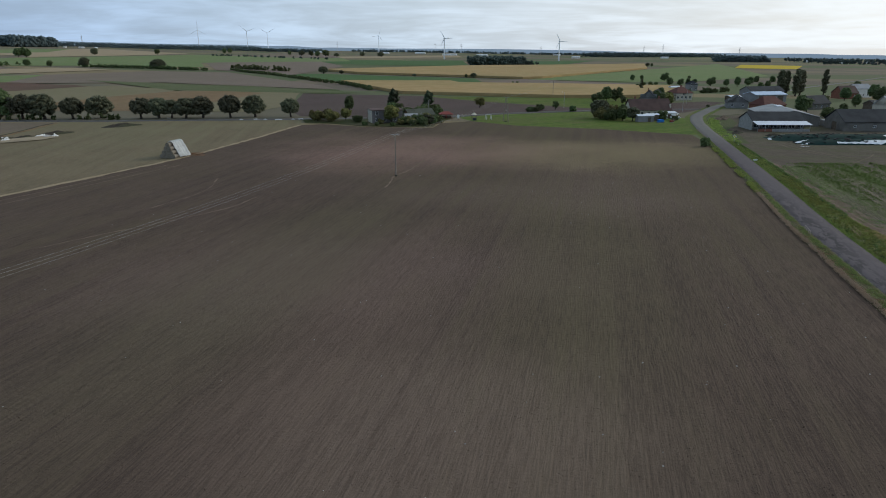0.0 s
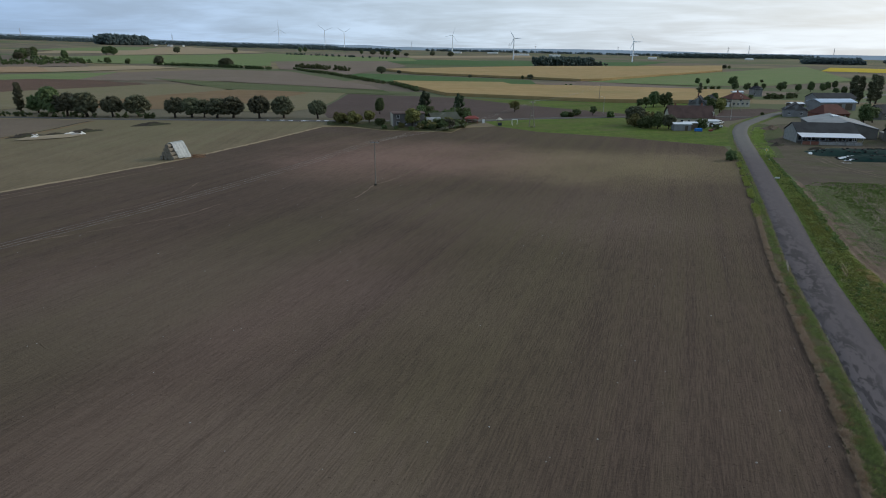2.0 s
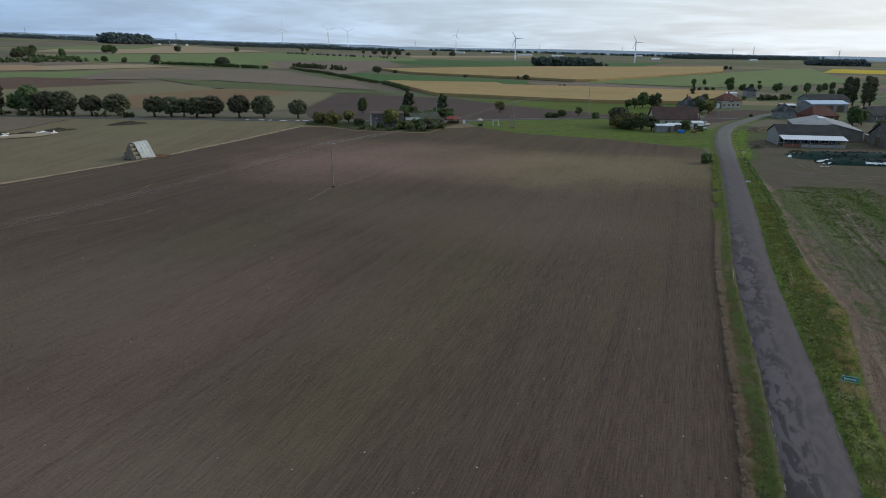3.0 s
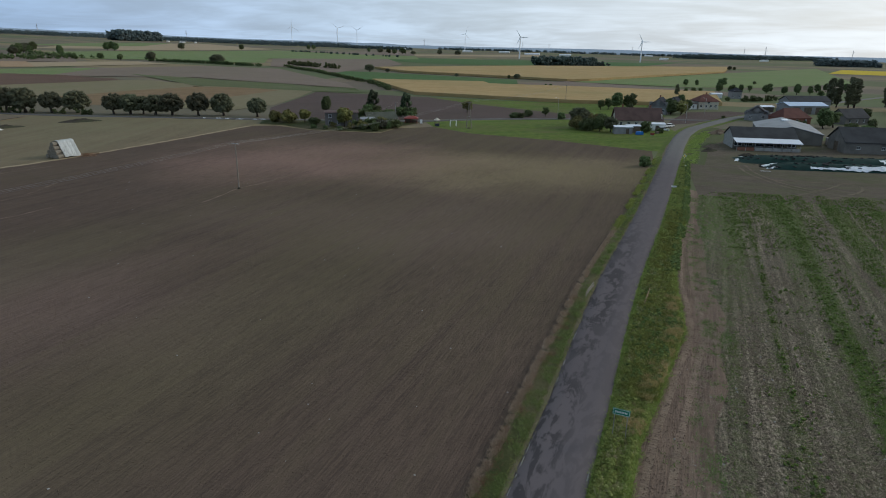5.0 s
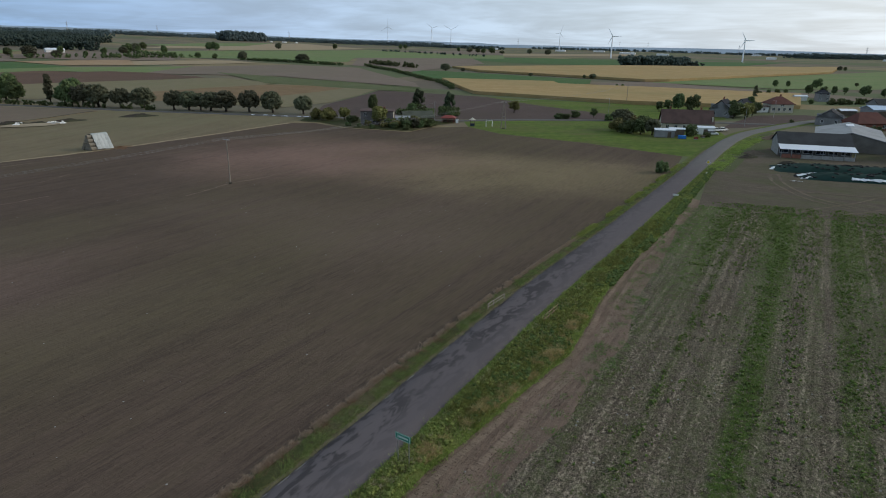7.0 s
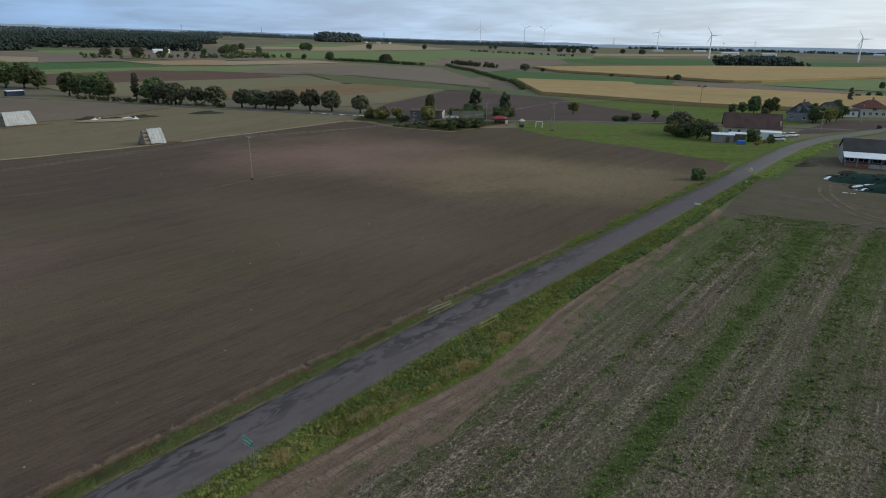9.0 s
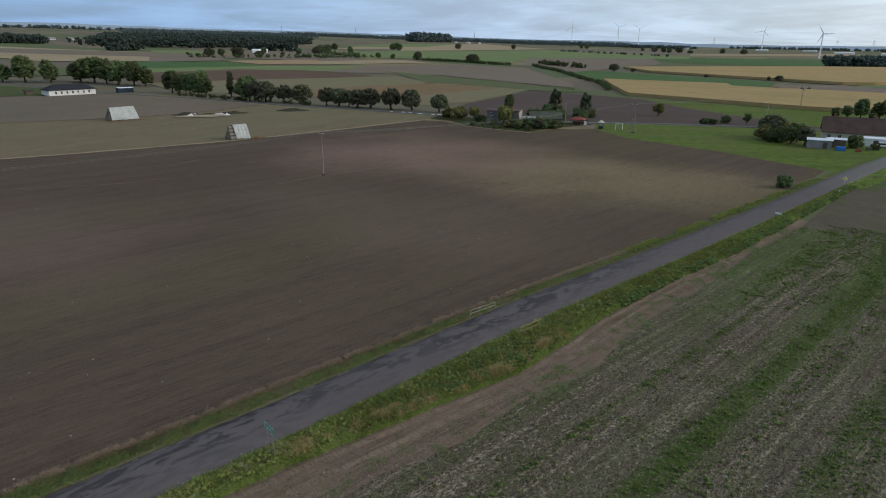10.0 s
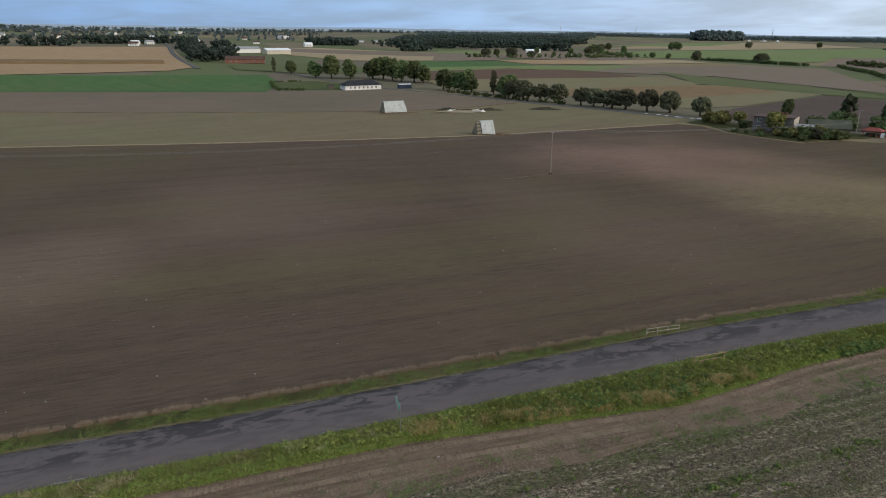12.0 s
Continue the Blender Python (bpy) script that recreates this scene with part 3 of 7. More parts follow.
ribbon("field_margin", smooth_line([(-182, -62), (-135, 41), (-107, 98.5), (-79.3, 164.2), (-68.4, 205), (-59, 256)], 2.0), [(-0.75, 0.0), (0, 0.06), (0.75, 0.0)], TAN,
       "strip of dry pale grass between two fields", "field margin", 0.04, 0.42)
ribbon("field_margin", smooth_line([(-330, -78), (-257, 39), (-210, 103), (-158, 200), (-159, 262)], 3.0), [(-0.9, 0.0), (0, 0.10), (0.9, 0.0)], OCHRE,
       "low weedy strip between two stubble fields", "field margin", 0.05, 0.5)
ribbon("field_margin", smooth_line([(-331.6, -78), (-258.6, 39.6), (-211.6, 103.6), (-159.6, 200.5), (-160.5, 262)], 3.0), [(-0.6, 0.0), (0.6, 0.0)], EARTH,
       "dark furrow beside a weedy strip", "field margin", 0.055, 0.3)
for points in ([(-176, -64), (-128, 43), (-101, 101), (-74, 166)], [(-172, -64), (-124, 43.5), (-97, 102), (-70.5, 166)]):
    ribbon("tramline", smooth_line(points, 2.0), [(-0.17, 0.0), (0.17, 0.0)], TRACK_SOIL, "wheel line pressed along the field border", "track", 0.03, 0.08)
right_edge = [(line_at(ROAD, y) + 2.6, y) for y in (-190, -100, 0, 44, 59, 78, 90, 108, 138, 168, 190, 200)]
field("stubble_field", right_edge[:-2] + [(100, 164), (160, 150), (300, 110), (300, -190)], COVER_CROP, "stubble field with stripes of green regrowth")
edge_of = lambda y, far: (line_at(ROAD, y) + far * 0.97, y - far * 0.24)
track_ys = (-150, -60, 20, 44, 66, 76, 83, 90, 100, 111, 127, 145, 170)
track_far = lambda y: float(np.interp(y, (40, 67, 73, 80, 90, 99, 111, 127, 170), (10.9, 11.0, 11.4, 11.8, 12.6, 12.6, 11.4, 9.6, 7.6)))
field("field_track", [edge_of(y, bank_width(Vector((0, y, 0))) - 0.3) for y in track_ys] + [edge_of(y, track_far(y) + 0.5 * (-1) ** k) for k, y in enumerate(track_ys[::-1])],
      TRACK_SOIL, "bare rutted soil along the field edge")
field("yard", [(84, 164), (100, 163), (116, 156), (165, 150), (230, 160), (230, 262), (150, 264), (136, 300), (124, 292), (110, 262), (101, 238), (95, 222), (91, 206), (88, 190)], YARD_SOIL, "trodden bare soil of a farmyard")
field("meadow", [(91, 205), (95, 203), (100.5, 222), (105, 240), (117, 260), (126, 290), (120, 296), (104, 272), (97, 246)], GRASS_DARK, "rough grass beside the road")
field("meadow", [(104, 330), (84, 325), (60, 318), (60, 330), (92, 398), (120, 400), (128, 372), (112, 360), (110, 335)], GRASS, "green garden grass")
field("ploughed_field", [(104, 301), (111, 324), (126, 362), (150, 374), (158, 366), (143, 346), (125, 321), (114, 307)], SOIL_DARK, "dark dug garden plot beside the road")
field("ploughed_field", [(-66, 290), (-81, 328), (-96, 441), (-50, 430), (-15, 418), (21, 374), (72, 330), (90, 324), (57, 316), (20, 303), (-2, 292), (-36, 285)], SOIL_DARK, "dark ploughed field")
field("meadow", [(-22, 420), (24, 409), (95, 396), (110, 396), (90, 335), (72, 330), (21, 374), (-15, 418)], GRASS, "bright green strip of young crop")
field("maize_field", [(-89, 567), (6, 573), (13, 547), (76, 538), (178, 512), (155, 408), (110, 400), (70, 400), (-29, 438), (-59, 501)], GOLD, "golden ripening crop field", 2.0)
field("ploughed_field", [(35, 587), (80, 649), (187, 556), (230, 520), (190, 470), (179, 512), (76, 538)], SOIL_GREY, "grey harrowed strip of field")
field("crop_field", [(-197, 714), (-131, 721), (32, 652), (35, 587), (13, 547), (6, 573), (-92, 574)], CROP_DARK, "green crop field")
field("maize_field", [(-148, 812), (49, 1073), (173, 1185), (451, 1443), (339, 1071), (102, 664), (80, 649), (32, 674), (-95, 734)], GOLD, "wide golden ripening crop field", 2.2)
field("crop_field", [(84, 640), (350, 1071), (700, 1640), (398, 788), (250, 628), (187, 600)], CROP, "pale green crop field")
field("crop_field", [(-228, 1424), (52, 1552), (48, 1103), (-121, 1080), (-330, 1294)], CROP_DARK, "far dark green crop field")
field("crop_field", [(180, 1638), (448, 1904), (261, 1363), (148, 1222)], CROP_DARK, "far dark green crop field")
field("crop_field", [(544, 1203), (721, 1562), (848, 1520), (644, 1174)], RAPE, "yellow flowering crop field")
field("crop_field", [(-636, 890), (-627, 1666), (-317, 873), (-370, 823), (-454, 810), (-501, 762)], CROP, "pale green crop field on the slope")
field("stubble_field", [(-788, 1014), (-770, 1226), (-759, 1961), (-1356, 2646), (-1126, 1624)], TAN, "tan stubble field on the hill")
field("crop_field", [(-936, 1145), (-1126, 1624), (-1327, 2374), (-862, 1408)], CROP, "green crop field on the hill")
field("ploughed_field", [(-268, 775), (-627, 1666), (-400, 1800), (-150, 1000), (-158, 680), (-246, 768)], SOIL_GREY, "grey tilled field")
field("ploughed_field", [(-331, 489), (-366, 602), (-319, 724), (-236, 723), (-97, 521), (-81, 482), (-230, 535)], SOIL_GREY, "wide grey-brown tilled field")
field("stubble_field", [(-472, 634), (-427, 756), (-368, 729), (-413, 573)], TAN, "strip of tan stubble")
field("meadow", [(-244, 513), (-81, 482), (-63, 439), (-103, 442), (-188, 467)], GRASS_DARK, "dull green grass strip")
field("fallow_field", [(-213, 375), (-182, 465), (-103, 449), (-92, 400), (-85, 340), (-105, 313), (-169, 350)], OLIVE, "olive fallow field")
field("ploughed_field", [(-411, 369), (-403, 454), (-274, 491), (-280, 437), (-316, 351)], SOIL_RED, "reddish-brown tilled field")
field("fallow_field", [(-292, 333), (-269, 425), (-254, 487), (-187, 467), (-213, 375), (-180, 330)], OLIVE, "grey-green fallow field")
field("stubble_field", [(-517, 529), (-492, 654), (-413, 573), (-447, 521)], ORANGE, "strip of orange stubble")
field("crop_field", [(-554, 396), (-508, 522), (-422, 507), (-450, 388)], CROP_DARK, "dark green crop field")
field("crop_field", [(-464, 361), (-422, 507), (-366, 602), (-331, 489), (-403, 454), (-411, 369)], CROP, "pale green crop strip")
field("stubble_field", [(-845, 302), (-902, 460), (-672, 611), (-530, 504), (-583, 369)], TAN, "tan stubble field")
field("crop_field", [(-495, 39), (-442, 224), (-370, 213), (-312, 181), (-402, 39), (-480, -80), (-600, -80)], CROP_DARK, "deep green crop field")
field("stubble_field", [(-844, 38), (-909, 238), (-530, 187), (-502, 160), (-495, 39), (-600, -80), (-900, -80)], ORANGE, "wide orange-tan stubble field")
field("garden", [(-381, 207), (-321, 194), (-303, 226), (-298, 258), (-330, 258), (-378, 240)], GRASS_DARK, "green garden of a farmhouse")
field("garden", [(-58, 262), (-48, 261), (-33, 251), (-18, 249.5), (-6, 249), (-4, 264), (4, 285), (-36, 279), (-62, 275)], VERGE_DULL, "overgrown garden")

field("fallow_field", [(-337, 315), (-311, 377), (-275, 441), (-260, 478), (-220, 453), (-188, 451), (-224, 357), (-235, 300), (-262, 296)], OLIVE, "pale grey-green fallow strip")
field("stubble_field", [(-224, 357), (-208, 410), (-188, 451), (-153, 457), (-122, 443), (-123, 376), (-136, 348), (-149, 316), (-200, 318)], OCHRE, "ochre-brown weedy stubble")
field("fallow_field", [(-149, 316), (-136, 348), (-123, 376), (-122, 443), (-99, 444), (-85, 343), (-93, 310)], OLIVE, "olive fallow strip before dark soil")
field("crop_field", [(-298, 543), (-212, 522), (-136, 499), (-52, 445), (-99, 444), (-153, 457), (-194, 460)], OLIVE_GREEN, "dull green strip of young crop")
field("ploughed_field", [(-414, 366), (-392, 422), (-365, 486), (-325, 498), (-260, 478), (-275, 441), (-311, 377), (-337, 315)], MAROON, "dark red-brown tilled field")
field("fallow_field", [(-94, 310), (-101, 440), (-123, 446), (-133, 360)], OLIVE, "pale olive strip between two fields")
field("stubble_field", [(-619, 0), (-619, 39), (-604, 174), (-575, 170), (-588, 39), (-590, 0)], OCHRE, "standing strip of ochre crop amid stubble", 1.6)
# the hill fields and the western plain, strip by strip
field("stubble_field", [(-913, 1409), (-966, 1834), (-893, 2007), (-740, 1937), (-690, 1414), (-700, 1115)], TAN, "tan stubble strip on the slope")
field("crop_field", [(-668, 888), (-676, 1083), (-660, 1361), (-662, 1757), (-385, 1618), (-249, 1651), (-182, 1325), (-344, 1125), (-436, 962), (-535, 819)], CROP, "pale green crop field on the slope")
field("ploughed_field", [(-662, 1757), (-512, 2047), (-424, 2495), (-263, 1720), (-406, 1691)], SOIL_GREY, "grey-brown tilled field far off")
field("stubble_field", [(-297, 1885), (71, 2798), (74, 2202), (-249, 1651)], TAN, "far tan stubble field")
field("ploughed_field", [(-721, 742), (-661, 785), (-541, 789), (-453, 683), (-516, 596), (-600, 592)], SOIL_GREY, "pale harrowed field before the wood")
field("crop_field", [(-774, 610), (-725, 722), (-649, 616), (-648, 525)], CROP, "green crop strip before the wood")
field("ploughed_field", [(-648, 525), (-625, 597), (-521, 540), (-534, 448)], SOIL_GREY, "brown-grey tilled strip")
field("stubble_field", [(-909, 368), (-775, 527), (-629, 637), (-556, 578), (-728, 407), (-809, 342)], SOIL_GREY, "brown harvested field behind the stables")
field("fallow_field", [(-554, 224), (-540, 291), (-449, 392), (-403, 362), (-441, 256), (-496, 215)], OLIVE_GREEN, "olive fallow before the stables")
# wheel tracks on the bare ground
for line in ([(104, 205), (103, 192), (106, 178), (112, 170)], [(106, 205), (105.2, 192), (108, 179), (114, 171.5)], [(98, 186), (110, 184), (126, 184), (140, 188), (146, 192)], [(86, 155.5), (92, 160), (100, 163), (108, 170), (115, 176), (121, 182.5), (124, 181), (121, 174), (110, 165), (97, 158)],):
    ribbon("wheel_track", smooth_line(line, 1.5), [(-0.3, 0.0), (0.3, 0.0)], YARD_TRACK, "pale wheel track pressed into the soil", "track", 0.085, 0.24)
for line in ([(-15.4, 137.7), (-14.7, 143.5), (-14.2, 151), (-11.2, 158), (-7.8, 173)], [(-64, 95), (-54, 107), (-44, 119), (-40.6, 128.6)], [(-58, 120), (-53.3, 134), (-54.9, 148)]):
    ribbon("wheel_track", smooth_line(line, 1.5), [(-0.16, 0.0), (0.16, 0.0)], TRACK_SOIL, "faint pale strip left in the drilled soil", "track", 0.03, 0.22)

rut_line = [p for p in road_line if 24 < p.y < 172]
for share in (0.13, 0.46):
    ribbon("wheel_track", rut_line, [(lambda p, k=share, w=w: bank_width(p) + (track_far(p.y) - bank_width(p)) * k + w, up) for w, up in ((-0.30, 0.0), (-0.18, 0.012), (0.0, 0.004), (0.18, 0.012), (0.30, 0.0))], RUT,
           "pale tyre rut pressed along the field edge", "track", 0.046, 0.09)

# the road lies on a low bank between its verges
ribbon("road_bank", road_line, [(-4.6, 0.02), (-2.7, 0.10), (2.7, 0.10), (4.6, 0.02)], VERGE, "grassy bank under the road", "verge")
ribbon("road_shoulder", [p for p in road_line if p.y < 240], [(-3.0, 0.14), (-2.8, 0.19), (-2.5, 0.165)], SHOULDER, "trodden gravel shoulder of the road", "verge", 0.03, 0.10)
road = ribbon("road", [p for p in road_line], [(-2.62, 0.10), (-2.55, 0.17), (-1.2, 0.20), (0, 0.22), (1.2, 0.20), (2.55, 0.17), (2.62, 0.10)], ASPHALT,
              "patched grey asphalt country road", "road", 0.0)
lane = ribbon("road", lane_line, [(-2.3, 0.0), (-2.2, 0.14), (0, 0.18), (2.2, 0.14), (2.3, 0.0)], LANE, "narrow asphalt lane along a row of willows", "road", 0.02)
ribbon("road", smooth_line([(-520, 187), (-690, 203), (-944, 244), (-1500, 330)], 20), [(-3, 0.0), (-2.9, 0.4), (2.9, 0.4), (3, 0.0)], LANE, "far lane lined with trees", "road", 0.1)


south = [p for p in road_line if p.y < 212]
def verge_height(p, o, x, y):
    """The height of the east verge: a bank, a shallow ditch and a weedy lip, all tussocky."""
    t = max(0.0, min(1.0, (o - 2.6) / (bank_width(p) - 2.6)))
    base = float(np.interp(t, (0, 0.12, 0.38, 0.62, 0.82, 1.0), (0.10, 0.18, 0.34, 0.20, 0.42, 0.02)))
    rough = math.sin(math.pi * min(1.0, t * 1.02)) ** 0.6
    return base + rough * (0.20 * noise.noise((x * 0.75, y * 0.75, 2)) + 0.13 * noise.noise((x * 1.9, y * 1.9, 5)) + 0.07 * noise.noise((x * 4.5, y * 4.5, 8)))


verts, faces = [], []
bank_line = [p for p in smooth_line(ROAD, 0.4) if 18 < p.y < 214]
for k, p in enumerate(bank_line):
    d = (bank_line[min(k + 1, len(bank_line) - 1)] - bank_line[max(k - 1, 0)]).normalized()
    for i in range(17):
        o = 2.6 + (bank_width(p) - 2.6) * i / 16
        x, y = p.x + d.y * o, p.y - d.x * o
        verts.append((x, y, verge_height(p, o, x, y) + 0.03))
for k in range(len(bank_line) - 1):
    for i in range(16):
        a = k * 17 + i
        faces.append((a, a + 1, a + 18, a + 17))
tagged(new("verge", sheet_mesh("verge", verts, faces, VERGE, True)), "rough grass verge with a shallow ditch", "verge", kind="structure")
west_border = lambda p: -(line_at(ROAD, p.y) - field_edge(p.y)) * 0.97
ribbon("verge", south, [(lambda p: west_border(p) - 0.12, 0.02), (lambda p: west_border(p) + 0.35, 0.13), (lambda p: west_border(p) + 0.7, 0.20)], DRY_BANK, "strip of dead grass along the field border", "verge", 0.03, 0.06)
ribbon("verge", south, [(lambda p: west_border(p) + 0.6, 0.18), (lambda p: west_border(p) * 0.62 - 0.99, 0.22), (lambda p: west_border(p) * 0.3 - 1.8, 0.20), (-2.95, 0.17), (-2.58, 0.12)], VERGE_DULL, "narrow grass verge of the road", "verge", 0.032, 0.06)

# ---- plants ----
def leaf_cloud(rng, clumps, per, size):
    """Leaves as small quads, scattered in clumps (centre, radius)."""
    verts, faces = [], []
    for c, r in clumps:
        for _ in range(per):
            d = Vector((rng.gauss(0, 1), rng.gauss(0, 1), rng.gauss(0, 1))).normalized() * r * rng.uniform(0.45, 1.0)
            p = Vector(c) + d
            u = Vector((rng.gauss(0, 1), rng.gauss(0, 1), rng.gauss(0, 1))).normalized()
            w = u.cross(Vector((rng.gauss(0, 1), rng.gauss(0, 1), rng.gauss(0, 1)))).normalized()
            a, b = size * rng.uniform(0.6, 1.3), size * rng.uniform(0.35, 0.8)
            k = len(verts)
            verts += [tuple(p - u * a), tuple(p + w * b), tuple(p + u * a), tuple(p - w * b)]
            faces.append((k, k + 1, k + 2, k + 3))
    return verts, faces


def lump():
    """The corners and faces of a small many-sided lump, the dense inside of a clump of leaves."""
    bm = bmesh.new()
    bmesh.ops.create_icosphere(bm, subdivisions=1, radius=1)
    bm.verts.index_update()
    got = [tuple(v.co) for v in bm.verts], [tuple(v.index for v in f.verts) for f in bm.faces]
    bm.free()
    return got


CORE = lump()


def plant(name, label, category, seed, height, width, trunk, clumps, per, size, leaves, radius=0.25, lean=0.0):
    """A plant at the origin: a tapered trunk with limbs under it, and a crown of leaf clumps."""
    rng = random.Random(seed)
    root = thing(name, label, category, Matrix())
    bm = bmesh.new()
    knee = Vector((rng.uniform(-0.2, 0.2), rng.uniform(-0.2, 0.2), max(trunk * 0.55, 0.15)))
    fork = Vector((knee.x * 1.8 + lean, knee.y * 1.8, max(trunk, 0.3)))
    tube(bm, (0, 0, -0.15), knee, radius * 1.3, radius, 8)
    tube(bm, knee, fork, radius, radius * 0.8, 8)
    chosen = [clumps[rng.randrange(len(clumps))] for _ in range(7)]
    for c, r in chosen:
        mid = fork.lerp(Vector(c), 0.5) + Vector((0, 0, 0.1 * height * rng.uniform(-0.3, 0.6)))
        tube(bm, fork, mid, radius * 0.55, radius * 0.34, 5)
        tube(bm, mid, c, radius * 0.34, radius * 0.1, 5)
    part("trunk", bm, BARK, root)
    v, f = leaf_cloud(rng, clumps, per, size)
    for c, r in clumps:
        k = len(v)
        v += [tuple(Vector(c) + Vector(p) * r * rng.uniform(0.5, 0.85)) for p in CORE[0]]
        f += [tuple(i + k for i in q) for q in CORE[1]]
    crown = new("crown", sheet_mesh("crown", v, f, leaves))
    crown.parent = root
    return root


def ball_clumps(seed, n, centre, spread, r, flat=0.0):
    rng = random.Random(seed)
    out = []
    for _ in range(n):
        d = Vector((rng.gauss(0, 1), rng.gauss(0, 1), rng.gauss(0, 1))).normalized() * rng.uniform(0.35, 1.0) ** 0.6
        if d.z < -flat:
            d.z = -flat * rng.random()
        out.append((Vector(centre) + Vector((d.x * spread[0], d.y * spread[1], d.z * spread[2])), r * rng.uniform(0.7, 1.25)))
    return out


def column_clumps(seed, n, low, high, wide, r):
    rng = random.Random(seed)
    out = []
    for k in range(n):
        t = (k + rng.random()) / n
        w = wide * (0.55 + 0.75 * math.sin(math.pi * min(1, t * 0.9 + 0.12))) * rng.uniform(0.25, 1)
        a = rng.uniform(0, 2 * math.pi)
        out.append((Vector((w * math.cos(a), w * math.sin(a), low + (high - low) * t)), r * rng.uniform(0.7, 1.3)))
    return out


# each kind is built once, and copied to where it stands
PLANTS = {}


def grow(kind, x, y, height, turn=0.0, wide=1.0, group="", label=""):
    """A copy of a kind of plant; the first copy takes the original itself."""
    make, full = KINDS[kind]
    s = height / full
    m = Matrix.LocRotScale((x, y, land(x, y)), Euler((0, 0, radians(turn))), (s * wide, s * wide, s))
    if kind not in PLANTS:
        ob = make()
        ob.matrix_basis = m
        PLANTS[kind] = ob
        got = ob
    else:
        base = PLANTS[kind]
        keep = base.matrix_basis.copy()
        base.matrix_basis = Matrix()
        got = copy_thing(base, m)
        base.matrix_basis = keep
    return tagged(got, label, "", group)


def dome_clumps(seed, n, centre, spread, r, cut):
    """Clumps over the outside of a full rounded crown, cut off below."""
    rng = random.Random(seed)
    out = []
    while len(out) < n:
        d = Vector((rng.gauss(0, 1), rng.gauss(0, 1), rng.gauss(0, 1))).normalized()
        if d.z < -cut:
            continue
        d *= rng.choice((1.0, 0.96, 0.85, 0.6)) * (1 + 0.16 * noise.noise(d * 1.7 + Vector((seed, 0, 0))))
        out.append((Vector(centre) + Vector((d.x * spread[0], d.y * spread[1], d.z * spread[2])), r * rng.uniform(0.6, 1.2)))
    return out


KINDS = {
    "willow": (lambda: plant("willow_tree", "round-headed pollard willow beside the lane", "tree", 3, 9, 8, 1.7,
                             dome_clumps(3, 150, (0, 0, 4.9), (3.8, 3.8, 3.3), 1.05, 0.8), 46, 0.18, WILLOW, 0.42), 9.2),
    "willow_b": (lambda: plant("willow_tree", "bushy pollard willow beside the lane", "tree", 8, 9, 8, 1.5,
                               dome_clumps(8, 150, (0.3, 0, 4.7), (4.1, 3.6, 3.3), 1.05, 0.86), 46, 0.18, WILLOW, 0.45, 0.3), 8.8),
    "broad": (lambda: plant("broadleaf_tree", "tall dark green broadleaf tree", "tree", 5, 14, 9, 2.0,
                            dome_clumps(5, 150, (0, 0, 7.6), (3.7, 3.5, 5.8), 1.4, 0.8), 50, 0.25, LEAF, 0.4), 14.5),
    "broad_b": (lambda: plant("broadleaf_tree", "dense many-headed broadleaf tree", "tree", 15, 14, 9, 1.8,
                              dome_clumps(15, 78, (-1.6, 0, 6.2), (3.2, 3.4, 5.0), 1.4, 0.9) + dome_clumps(16, 68, (2.2, 0.6, 7.6), (2.8, 3.0, 5.2), 1.35, 0.9), 50, 0.25, LEAF, 0.42), 14.0),
    "poplar": (lambda: plant("poplar_tree", "tall narrow poplar with a ragged crown", "tree", 21, 17, 4, 2.4,
                             column_clumps(21, 84, 2.2, 16.6, 1.7, 0.95), 50, 0.30, WILLOW, 0.35), 17.5),
    "pine": (lambda: plant("pine_tree", "dark ragged pine behind the lane", "tree", 31, 11, 5, 2.2,
                           column_clumps(31, 26, 2.4, 9.6, 2.1, 1.15) + column_clumps(33, 16, 2.4, 10.6, 0.5, 1.0) + ball_clumps(32, 14, (0.4, 0, 8.2), (2.0, 1.8, 1.6), 0.9, 0.9), 50, 0.30, PINE, 0.25), 11.2),
    "small": (lambda: plant("small_tree", "small round dark green tree", "tree", 41, 5, 4, 1.2,
                            ball_clumps(41, 28, (0, 0, 3.1), (1.5, 1.5, 1.7), 0.75, 0.9), 56, 0.20, LEAF, 0.16), 5.2),
    "bush": (lambda: plant("bush", "dense dark green leafy bush", "bush", 51, 3, 3, 0.4,
                           ball_clumps(51, 26, (0, 0, 1.4), (1.5, 1.4, 1.1), 0.65, 0.8), 55, 0.20, LEAF, 0.10), 3.0),
    "autumn": (lambda: plant("autumn_tree", "yellowing broadleaf tree in a garden", "tree", 61, 6, 5, 1.4,
                             ball_clumps(61, 34, (0, 0, 3.6), (2.1, 2.0, 2.0), 0.9, 0.9), 50, 0.26, AUTUMN, 0.18), 6.4),
    "autumn_bush": (lambda: plant("bush", "yellow-green bush in a garden", "bush", 71, 4, 5, 0.5,
                                  ball_clumps(71, 30, (0, 0, 1.9), (2.2, 1.9, 1.5), 0.8, 0.8), 50, 0.24, AUTUMN, 0.12), 4.1),
}

